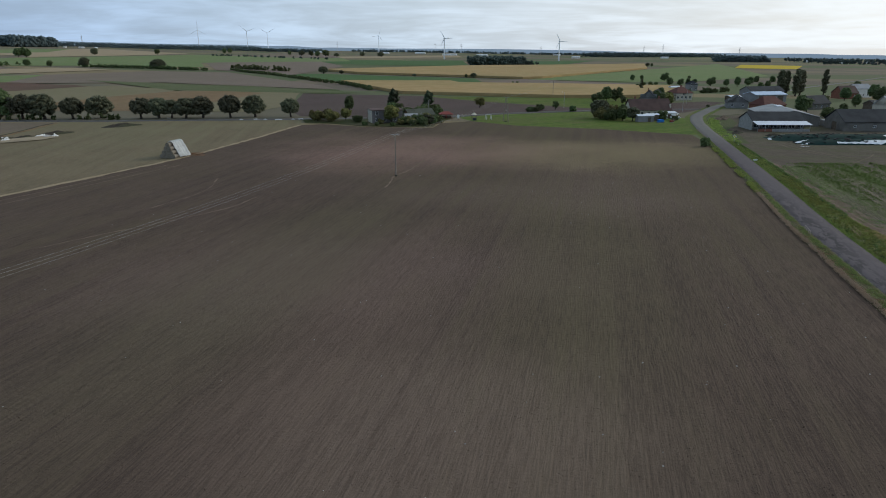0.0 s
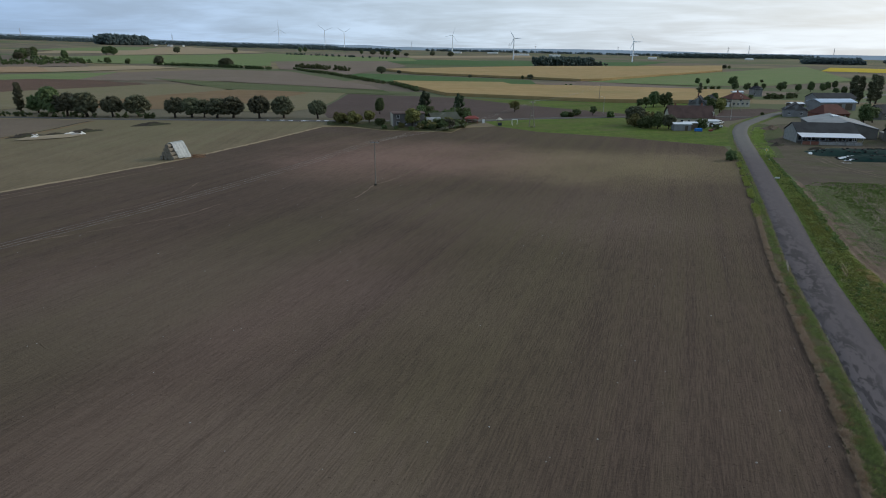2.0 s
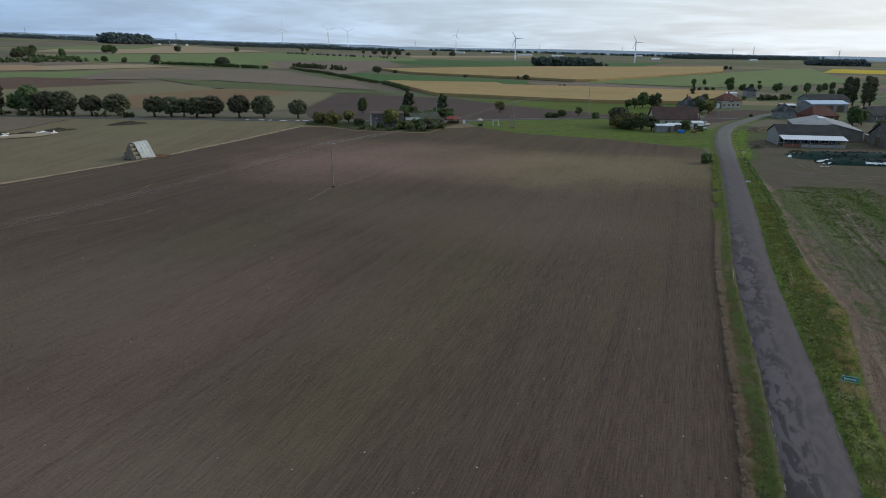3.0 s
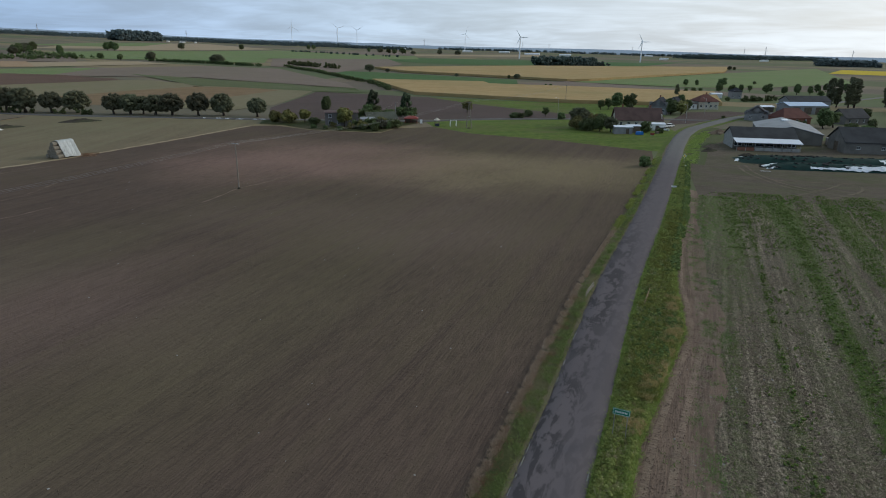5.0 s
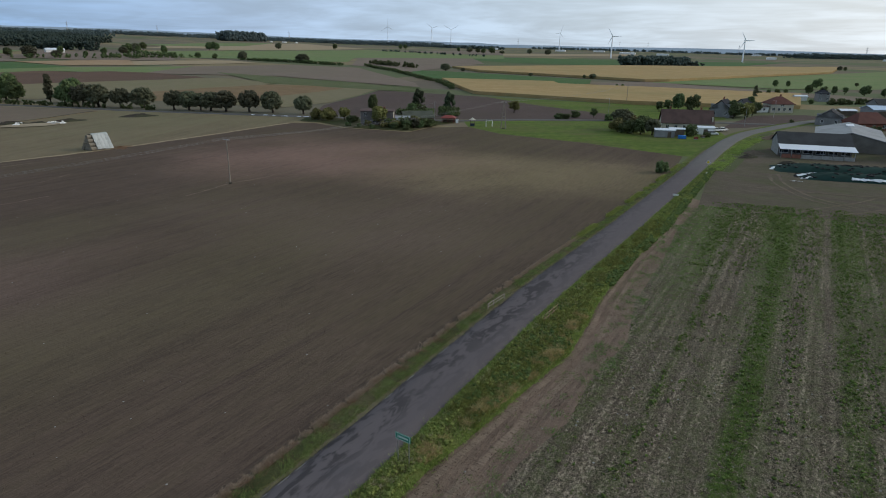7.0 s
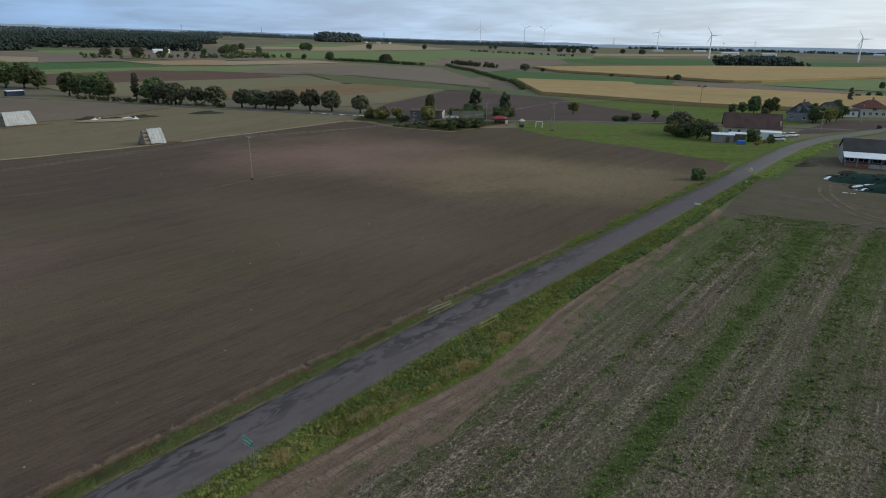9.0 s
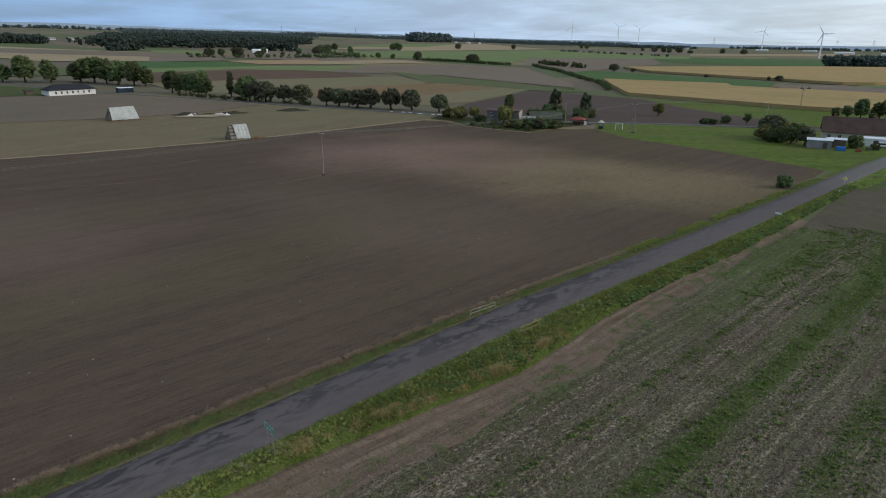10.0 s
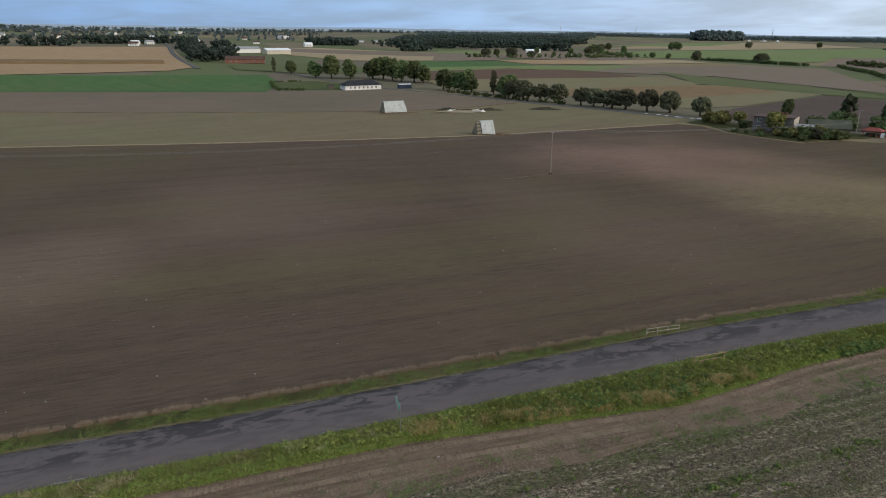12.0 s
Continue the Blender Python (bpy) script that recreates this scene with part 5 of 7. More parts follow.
edge_strip = patchy(beside_road(9000, lambda p: track_far(p.y) - 2.2, lambda p: track_far(p.y) + 0.9, 40, 165, 63, 0.06), 1.6, -0.05, 64)
blades("straw", "cut straw strewn over the rutted field edge", edge_strip, 0.02, 0.08, 0.017, 4, STRAW_BITS, 0.3, 1.4)
blades("regrowth", "green growth thinning out over the rutted field edge", patchy(edge_strip, 1.1, 0.1, 65), 0.03, 0.12, 0.034, 6, REGROWTH, 0.2, 0.9)
spill = [(x, y, 0.05) for x, y in along([(-74.8, 182), (-73.5, 185), (-71.5, 181)], 260, 1.6, 61)] + [(x, y, 0.05) for x, y in along([(-152, 178), (-150, 196)], 300, 2.0, 62)]
blades("straw", "loose straw spilled beside the stacks", spill, 0.05, 0.2, 0.06, 5, RUSTY, 0.3, 1.2)


def clods(name, label, places, low, high, material):
    """Small lumps as squashed octahedra."""
    rng = random.Random(len(places))
    verts, faces = [], []
    for x, y, z in places:
        s = rng.uniform(low, high)
        k = len(verts)
        a = rng.uniform(0, 3)
        for i in range(4):
            verts.append((x + s * math.cos(a + i * 1.57) * rng.uniform(0.7, 1.2), y + s * math.sin(a + i * 1.57) * rng.uniform(0.7, 1.2), z))
        verts.append((x, y, z + s * rng.uniform(0.5, 0.9)))
        faces += [(k, k + 1, k + 4), (k + 1, k + 2, k + 4), (k + 2, k + 3, k + 4), (k + 3, k, k + 4)]
    return tagged(new(name, sheet_mesh(name, verts, faces, material)), label, "soil", kind="stuff")


lumps = []
for _ in range(26000):
    y = rng.uniform(20, 120)
    x = rng.uniform(max(-75, -60 - (120 - y) * 0.2), field_edge(y) - 0.5)
    lumps.append((x, y, 0.012))
clods("soil_clods", "loose brown clods on the drilled field", lumps, 0.03, 0.10, SOIL)
track_bits = beside_road(5200, lambda p: bank_width(p) + 0.1, lambda p: bank_width(p) + 3.6, 40, 165, 44, 0.07)
clods("soil_clods", "loose pale clods on the rutted field edge", track_bits, 0.025, 0.085, TRACK_SOIL)
blades("regrowth", "sparse green weeds on the field edge", patchy(beside_road(7000, lambda p: bank_width(p) + 1.2, lambda p: bank_width(p) + 6.0, 40, 165, 45, 0.07), 1.2, 0.42, 46), 0.03, 0.11, 0.03, 5, REGROWTH, 0.15, 0.7)
pale = [(line_at(ROAD, y) + 7 + 60 * rng.random(), y, 0.03) for y in (rng.uniform(44, 150) for _ in range(500))]
clods("field_stones", "pale stones lying on the soil", pale + [(rng.uniform(-60, 50), rng.uniform(25, 160), 0.012) for _ in range(160)], 0.05, 0.13, CONCRETE)

# ---- buildings ----
def wall_mesh(length, height, thick, holes, gable=0.0):
    """A wall along x, its outer face on y = 0, with openings through it and, if wanted, a gable on top."""
    bm = bmesh.new()
    xs = sorted({-length / 2, length / 2, *(v for h in holes for v in h[:2])})
    zs = sorted({0.0, height, *(v for h in holes for v in h[2:4])})
    for i in range(len(xs) - 1):
        for k in range(len(zs) - 1):
            cx, cz = (xs[i] + xs[i + 1]) / 2, (zs[k] + zs[k + 1]) / 2
            if not any(h[0] < cx < h[1] and h[2] < cz < h[3] for h in holes):
                box(bm, (cx, thick / 2, cz), (xs[i + 1] - xs[i], thick, zs[k + 1] - zs[k]))
    if gable:
        prism(bm, [(-length / 2, height), (length / 2, height), (0, height + gable)], 0, thick)
    bmesh.ops.remove_doubles(bm, verts=bm.verts[:], dist=0.001)
    return bm


def roof_mesh(L, W, eave, ridge, over, hip, thick=0.16):
    """A gabled or hipped roof with thickness; hip is how far the ridge ends stand in."""
    bm = bmesh.new()
    slope = (ridge - eave) / (W / 2)
    low = eave - slope * over
    x, y = L / 2 + over, W / 2 + over
    rx = L / 2 - hip if hip else x
    tops = [(-x, -y, low), (x, -y, low), (x, y, low), (-x, y, low), (-rx, 0, ridge), (rx, 0, ridge)]
    up = [bm.verts.new((a, b, c + thick)) for a, b, c in tops]
    dn = [bm.verts.new((a, b, c)) for a, b, c in tops]
    for s, flip in ((up, False), (dn, True)):
        quads = [(s[0], s[1], s[5], s[4]), (s[2], s[3], s[4], s[5]), (s[1], s[2], s[5]), (s[3], s[0], s[4])]
        for q in quads if hip else quads[:2]:
            bm.faces.new(q[::-1] if flip else q)
    edge = [0, 1, 2, 3] if hip else [0, 1, 5, 2, 3, 4]
    for k in range(len(edge)):
        a, b = edge[k], edge[(k + 1) % len(edge)]
        bm.faces.new((up[a], up[b], dn[b], dn[a]))
    return bm


def opening(parent, m, w, h, door=False, sill=True):
    """A window or a door, set back in its hole; m is the middle of the hole's foot on the wall's outer face."""
    bm = bmesh.new()
    t = 0.09
    for c, s in (((-w / 2 + t / 2, 0.12, h / 2), (t, 0.1, h)), ((w / 2 - t / 2, 0.12, h / 2), (t, 0.1, h)), ((0, 0.12, t / 2), (w, 0.1, t)), ((0, 0.12, h - t / 2), (w, 0.1, t)), ((0, 0.12, h / 2), (t * 0.7, 0.08, h))):
        box(bm, c, s)
    bm.transform(m)
    win = part("door" if door else "window", bm, BOARDS if door else WHITE_PAINT, parent)
    bm = bmesh.new()
    box(bm, (0, 0.15, h / 2), (w - t, 0.03, h - t))
    bm.transform(m)
    part("panel" if door else "pane", bm, BOARDS if door else GLASS, win)
    if sill and not door:
        bm = bmesh.new()
        box(bm, (0, -0.03, -0.03), (w + 0.15, 0.2, 0.06))
        bm.transform(m)
        part("sill", bm, CONCRETE, win)


def building(name, label, category, x, y, turn, L, W, eave, ridge, wall, roof, holes=(), hip=0.0, over=0.4, chimneys=(), gable_wall=None, group=""):
    """A house or barn with its ridge along local x. holes: side, place along it, foot, width, height, is it a door."""
    root = thing(name, label, category, Matrix.LocRotScale((x, y, land(x, y)), Euler((0, 0, radians(turn))), None), group)
    t = 0.3
    for side_name, length, at, face in (("S", L, (0, -W / 2), 0), ("N", L, (0, W / 2), 180), ("E", W - 2 * t, (L / 2, 0), 90), ("W", W - 2 * t, (-L / 2, 0), -90)):
        mine = [h for h in holes if h[0] == side_name]
        cut = [(u - w / 2, u + w / 2, z, z + h) for _, u, z, w, h, _ in mine]
        gable = (ridge - eave) * (1 - 2 * t / W) - 0.02 if side_name in "EW" and not hip else 0.0
        m = Matrix.LocRotScale((*at, 0), Euler((0, 0, radians(face))), None)
        bm = wall_mesh(length, eave, t, cut, gable)
        bm.transform(m)
        part("wall", bm, (gable_wall or wall) if side_name in "EW" else wall, root)
        for _, u, z, w, h, door in mine:
            opening(root, m @ Matrix.Translation((u, 0, z)), w, h, door)
    part("roof", roof_mesh(L, W, eave, ridge, over, hip), roof, root)
    for u, v in chimneys:
        bm = bmesh.new()
        box(bm, (u, v, ridge + 0.1), (0.6, 0.6, 1.8))
        box(bm, (u, v, ridge + 1.05), (0.75, 0.75, 0.12))
        part("chimney", bm, BRICK, root)
    return root


def row(side_name, us, z, w, h, door=False):
    return [(side_name, u, z, w, h, door) for u in us]


# the grey flat-roofed house in its garden
grey = building("house", "grey two-storey flat-roofed house in an overgrown garden", "house", -26, 266.5, 18, 12.6, 9, 5.2, 5.4, DARK_RENDER, ROOF_BROWN,
                row("S", (-4.4, -1, 3), 0.9, 1.2, 1.3) + row("S", (-4.4, -0.8, 3), 3.4, 1.2, 1.3) + row("W", (-2, 1.5), 3.5, 1.2, 1.3) + row("E", (-2, 1.5), 3.5, 1.2, 1.3) + row("E", (1.8,), 0.02, 1.1, 2.1, True),
                0.0, 0.35, ((1.5, 1.0), (2.6, 1.0)), CREAM_WALL)
building("shed", "white-walled outbuilding behind bushes", "shed", -15.5, 266.5, 18, 5, 4, 2.8, 3.4, WHITE_WALL, ROOF_GREY, row("S", (0,), 0.02, 1.0, 2.0, True))
building("shed", "low outbuilding with a pale sheet roof", "shed", -12.5, 275, 32, 12, 6.5, 2.4, 4.6, BOARDS, ROOF_MOSS, row("S", (2,), 0.02, 1.2, 2.0, True))

# the brown-roofed farmhouse and what stands before it
building("farmhouse", "long farmhouse with a brown tiled roof and cream gables", "house", 90, 291, 4, 18, 9, 3.3, 7.5, CREAM_WALL, ROOF_BROWN,
         row("S", (-7, -4, -1, 2, 5, 8), 1.0, 1.1, 1.3) + row("E", (-2, 2), 1.0, 1.1, 1.3) + row("E", (0,), 4.2, 1.0, 1.2) + row("S", (3.5,), 0.02, 1.0, 2.1, True), 0, 0.5, ((-6, 0.3), (5, 0.3)))
building("shed", "small pale shed with a white sheet roof", "shed", 81.5, 267.5, 5, 6.6, 3.4, 2.5, 2.9, RENDERED, ROOF_WHITE, row("S", (1.5,), 0.02, 1.2, 1.9, True), 0, 0.25)
building("shed", "lean-to shed with a white roof against the farmhouse", "shed", 96, 281.5, 5, 6, 4, 2.4, 2.8, WHITE_WALL, ROOF_WHITE, row("S", (0,), 0.02, 1.4, 1.9, True), 0, 0.25)
building("shed", "low canopy with a white sheet roof", "shed", 85.8, 272, 5, 5, 3.2, 2.5, 2.8, BOARDS, ROOF_WHITE, (), 0, 0.25)
building("house", "grey gabled house among trees", "house", 110.5, 353, 70, 11, 9, 3.6, 7.6, RENDERED, ROOF_SLATE, row("W", (-2.5, 2.5), 1.0, 1.2, 1.4) + row("W", (0,), 4.6, 1.2, 1.3), 0, 0.5, ((2, 0.6),), RENDERED)
building("house", "small grey house behind garden trees", "house", 123, 377, 60, 10, 8, 3.4, 6.6, RENDERED, ROOF_SLATE, row("W", (-2, 2), 1.0, 1.1, 1.3), 0, 0.4)
building("house", "house with a red hipped roof and white walls", "house", 140, 387, 14, 11.0, 9.5, 4.4, 7.4, CREAM_WALL, ROOF_MAROON, row("S", (-4, -1.3, 1.3, 4), 1.0, 1.3, 1.4) + row("S", (0,), 3.0, 1.6, 1.2), 4.0, 0.6, ((1, 1),))
building("annex", "low white annex with a flat brown roof", "annex", 131.5, 383, 14, 6, 5, 2.8, 3.1, WHITE_WALL, ROOF_BROWN, row("S", (-1, 1), 0.9, 1.1, 1.2))
building("house", "narrow two-storey grey house", "house", 181.5, 476, 10, 6.2, 6, 5.0, 7.2, RENDERED, ROOF_SLATE, row("S", (-2, 2), 1.0, 1.2, 1.4) + row("S", (-2, 2), 3.9, 1.2, 1.4), 3.4)
building("shed", "small pale outbuilding with a white roof", "shed", 170, 478, 10, 7, 4, 2.6, 3.2, WHITE_WALL, ROOF_WHITE)

# the farmstead: cattle barn with an open lean-to, halls and sheds
barn = building("cattle_barn", "long barn with a dark roof and an open white-roofed lean-to", "barn", 121.8, 243.4, -2, 19, 12, 3.4, 6.2, STAINED_WALL, ROOF_DARK,
                row("S", (-8, -4.8, -1.6, 1.6, 4.8, 8), 0.9, 2.4, 1.5), 0, 0.3, (), CONCRETE)
bm = bmesh.new()
m = Matrix.Translation((0, -8.2, 3.02)) @ Matrix.Rotation(radians(11), 4, "X")
bmesh.ops.create_cube(bm, size=1, matrix=m @ Matrix.Diagonal((19.6, 4.9, 0.12, 1)))
part("lean_to_roof", bm, ROOF_WHITE, barn, "white sheet roof of the lean-to")
for k in range(8):
    bm = bmesh.new()
    tube(bm, (-9.3 + 2.65 * k, -10.2, 0), (-9.3 + 2.65 * k, -10.2, 2.62), 0.09, 0.09, 6)
    part("post", bm, METAL, barn)
for k in range(7):
    bm = bmesh.new()
    box(bm, (-7.97 + 2.65 * k, -10.2, 0.55), (2.35, 0.16, 1.1))
    part("low_wall", bm, BRICK if k < 2 else CONCRETE, barn)
hall = building("hall", "wide farm hall with a pale grey roof", "barn", 138.5, 268, 76, 34, 19, 3.6, 5.8, STAINED_WALL, ROOF_GREY, row("W", (-3,), 0.02, 4, 3.6, True), 0, 0.3, (), STAINED_WALL)
bm = bmesh.new()
box(bm, (6, 0, 5.95), (6, 2.2, 0.25))
part("skylight", bm, ROOF_WHITE, hall, "white ridge skylight")
building("barn", "large old barn with a dark roof and pale walls", "barn", 160, 240, -2, 32, 13, 3.6, 7.4, STAINED_WALL, ROOF_DARK, row("S", (-12, -5, 2, 9), 1.4, 1.2, 0.9) + row("W", (0,), 0.02, 3, 3, True), 0, 0.4)
building("house", "house with a dark red hipped roof behind the hall", "house", 159, 320, 17, 13, 10, 3.0, 6.6, BRICK, ROOF_MAROON, row("S", (-4, 0, 4), 1.0, 1.2, 1.3), 3.0)
building("house", "small grey house with a steep roof", "house", 150, 334, 72, 11, 10, 3.0, 6.2, RENDERED, ROOF_DARK, row("W", (-2.5, 2.5), 1.0, 1.1, 1.3) + row("W", (0,), 3.6, 1.0, 1.1))
blue = building("machine_hall", "machine hall with a pale blue sheet roof", "barn", 184, 373, 12, 20, 11, 4.2, 5.6, RENDERED, ROOF_BLUE, row("S", (-6, 0, 6), 0.02, 4.0, 3.4, True), 0, 0.4)
building("barn", "dark-roofed barn behind the machine hall", "barn", 196, 401, 12, 23, 11, 4.6, 7.0, RENDERED, ROOF_DARK, (), 0, 0.4)
building("shed", "small dark shed beside the yard", "shed", 168, 378, 12, 7, 5, 2.6, 3.2, BOARDS, ROOF_WHITE)
building("house", "low old house with a dark roof beyond the yard", "house", 186, 327, 25, 13, 9, 3.0, 6.4, STAINED_WALL, ROOF_DARK, row("S", (-4, 0, 4), 0.9, 1.1, 1.3), 0, 0.4)
building("house", "house with a steep grey roof at the village edge", "house", 206, 300, 20, 11, 9, 4, 8.2, CREAM_WALL, ROOF_GREY, row("S", (-3, 0, 3), 1.0, 1.1, 1.3) + row("W", (0,), 4.6, 1.1, 1.2))
building("shed", "dark shed at the village edge", "shed", 214, 322, 20, 9, 6, 3, 4.6, BOARDS, ROOF_DARK)
building("house", "far white house among trees", "house", 262, 410, 10, 11, 9, 5.5, 8, WHITE_WALL, ROOF_GREY, row("S", (-3, 0, 3), 1.0, 1.1, 1.3))
building("house", "far brown-roofed house among trees", "house", 246, 398, 10, 11, 9, 3.5, 7.4, BRICK, ROOF_BROWN, row("S", (-3, 0, 3), 1.0, 1.1, 1.3))

# the white farmhouse by the western lane
building("farmhouse", "long white farmhouse with a dark hipped roof", "house", -301, 243, 84, 25.5, 11, 3.2, 5.9, WHITE_WALL, ROOF_SLATE,
         row("S", (-9, -6, -3, 0, 3, 6, 9), 0.9, 1.1, 1.4) + row("W", (-2, 2), 0.9, 1.1, 1.4), 4.5, 0.6, ((2, 0.5),))
building("shed", "dark blue container shed with a white roof", "shed", -292, 272, 80, 9, 4, 2.7, 3.0, NAVY, ROOF_WHITE, (), 0, 0.2)
building("shed", "low grey wooden garden shed", "shed", -312, 226, 80, 4, 3, 2.3, 2.8, BOARDS, ROOF_DARK)

# far farm buildings to the west, and houses beyond
building("stable", "long white stable with a pale roof", "barn", -752, 294, 100, 52, 12, 5, 8, WHITE_WALL, ROOF_GREY, row("N", (-20, -12, -4, 4, 12, 20), 1.6, 2.2, 1.4))
building("stable", "long brick stable with a brown roof", "barn", -573, 247, 68, 38, 11, 4, 7, BRICK, ROOF_BROWN, row("S", (-14, -8, -2, 4, 10, 15), 1.2, 2, 1.4))
building("hall", "pale green-grey farm hall", "barn", -722, 332, 100, 34, 14, 5, 7.5, CREAM_WALL, ROOF_WHITE)
building("hall", "long pale poultry hall", "barn", -662, 712, 60, 22, 9, 4, 6, WHITE_WALL, ROOF_WHITE)
rng = random.Random(5)
for x, y in ((-985, 206), (-1010, 230), (-930, 196), (-960, 470), (-1209, 694), (-1180, 640), (-1230, 740), (-1276, 37), (-1308, 122), (-1240, 180), (-1100, 320), (-1150, 380), (-1080, 420), (-1400, 300), (-1350, 480), (-1500, 90), (-1566, 2745), (-1504, 2743), (-1450, 2769), (-1480, 2720),
             (1210, 1960), (1290, 2050), (1380, 2100), (1500, 2180), (1600, 2300), (1240, 2200), (1420, 2350)):
    k = rng.uniform(0.6, 1.05)
    building("house", rng.choice(("far pale house with a grey roof", "far white house with a pale roof")), "house", x, y, rng.uniform(60, 120), 14 * k, 9 * k, 4 * k, 7 * k, WHITE_WALL, rng.choice((ROOF_GREY, ROOF_BROWN, ROOF_WHITE)),
             row("S", (-3, 0, 3), 1.0, 1.3, 1.4), group="far houses")
for x, y, l in ((40, 2702, 80), (170, 2650, 60), (-260, 3050, 60), (700, 3900, 60), (-560, 3000, 50), (520, 2500, 40), (-100, 3300, 70), (1000, 2900, 40), (-1500, 620, 70), (-1700, 260, 90), (-2100, 500, 120)):
    building("warehouse", "far long white warehouse hall", "warehouse", x, y, rng.uniform(-8, 8), l * 0.75, 18, 5.5, 7, WHITE_WALL, ROOF_WHITE, group="far warehouses")


# ---- straw stacks ----
def straw_stack(x, y, turn, rows_long, d, bare, taper, label):
    """Round bales piled as a ridge, with pale covers down both slopes. bare: length left uncovered at the southern end; taper: how much each course steps back."""
    root = thing("straw_stack", label, "straw stack", pose(x, y, 0, 0, 0, turn))
    long = 1.5
    bm = bmesh.new()
    tube(bm, (0, -long / 2 + 0.02, 0), (0, long / 2 - 0.02, 0), d / 2, d / 2, 14)
    bmesh.ops.bevel(bm, geom=[e for e in bm.edges if e.calc_face_angle(0) > 1], offset=0.08, segments=1, affect="EDGES")
    bale = mesh_of("bale", bm, STRAW)
    rng = random.Random(rows_long)
    for level in range(4):
        for i in range(4 - level):
            for k in range(rows_long):
                y0 = (k - (rows_long - 1) / 2) * long * (1 - taper * level)
                ob = new("bale", bale)
                ob.parent = root
                ob.matrix_basis = pose((i - (3 - level) / 2) * d + rng.uniform(-0.05, 0.05), y0 + rng.uniform(-0.10, 0.06) + (0.12 * level if bare else 0),
                                       d / 2 + level * d * 0.87, 0, rng.uniform(0, 360), rng.uniform(-4, 4))
    half = rows_long * long / 2 + 0.1
    shape = [(a * d / 1.42, z * d / 1.42) for a, z in ((3.2, 0.1), (3.12, 0.7), (2.95, 1.12), (2.50, 1.78), (2.28, 2.37), (1.83, 3.00), (1.58, 3.60), (1.12, 4.22), (0.88, 4.83), (0.42, 5.26), (-0.3, 5.38))]
    for side_sign, first in ((1, -half + bare), (-1, -half + bare * 0.7)):
        # strips of sheet laid side by side, each sagging between the courses
        strips = max(3, round((half - first) / 1.15))
        wide = (half + 0.2 - first) / strips
        for strip in range(strips):
            verts, faces = [], []
            n, m2 = 5, len(shape)
            lift = 0.03 * (strip % 2) + (0.04 if side_sign > 0 else 0.0)
            foot = rng.uniform(0.0, 0.35)
            for k in range(n + 1):
                for i, (a, z) in enumerate(shape):
                    yy = first + wide * (strip + k / n * 1.04)
                    yy *= 1 - taper * 0.26 * max(0.0, z / d - 0.4)
                    bulge = 0.07 * math.sin(math.pi * k / n)
                    verts.append((side_sign * (a + bulge + rng.uniform(-0.04, 0.04)) , yy + rng.uniform(-0.03, 0.03), max(z, foot if i < 2 else z) + lift + bulge * 0.5 + rng.uniform(-0.04, 0.04)))
            for k in range(n):
                for i in range(m2 - 1):
                    a = k * m2 + i
                    faces.append((a, a + 1, a + m2 + 1, a + m2))
            cover_sheet = new("cover", sheet_mesh("cover", verts, faces, TARP))
            cover_sheet.parent = root
            tagged(cover_sheet, "pale weathered cover sheet")
    return root


straw_stack(-77.2, 178.5, -14, 4, 1.2, 1.75, 0.0, "ridge-shaped stack of round straw bales under pale sheets")
straw_stack(-157, 188, -6, 7, 1.3, 0.25, 0.10, "long stack of round straw bales under pale sheets")


# ---- poles and wires ----
def power_pole(x, y, height, turn, label, double=False):
    root = thing("power_pole", label, "utility pole", pose(x, y, 0, 0, 0, turn))
    feet = ((-1.1, 0), (1.1, 0)) if double else ((0, 0),)
    for fx, fy in feet:
        bm = bmesh.new()
        tube(bm, (fx, fy, -0.2), (fx * 0.12, 0, height - 0.2), 0.17, 0.11, 10)
        part("mast", bm, POLE, root)
    if double:
        bm = bmesh.new()
        box(bm, (0, 0, height * 0.45), (1.35, 0.1, 0.14))
        part("brace", bm, CONCRETE, root)
    bm = bmesh.new()
    box(bm, (0, 0, height - 0.3), (2.2, 0.14, 0.14))
    part("crossarm", bm, METAL, root)
    for u in (-1.0, 0.0, 1.0):
        bm = bmesh.new()
        z0 = height - 0.23
        for k in range(3):
            tube(bm, (u, 0, z0 + 0.09 * k), (u, 0, z0 + 0.09 * k + 0.08), 0.09 - 0.015 * k, 0.05, 8)
        part("insulator", bm, CERAMIC, root)
    bm = bmesh.new()
    tube(bm, (0, 0, -0.05), (0, 0, 0.35), 0.42 if not double else 0.9, 0.25, 8)
    part("foot", bm, EARTH, root, "mound of soil and weeds")
    return root


LINE_TURN = -18.0
poles = [(-51.8, 33, 10.0), (-13.9, 150.7, 10.0), (24, 268.5, 10.2)]
power_pole(-51.8, 33, 10.0, LINE_TURN, "concrete power pole in the drilled field")
power_pole(-13.9, 150.7, 10.0, LINE_TURN, "concrete power pole standing alone in the drilled field")
power_pole(24, 268.5, 10.2, LINE_TURN, "double concrete power pole on the meadow", True)
power_pole(67, 403, 10.0, LINE_TURN, "concrete power pole beyond the lane")
poles.append((67, 403, 10.0))


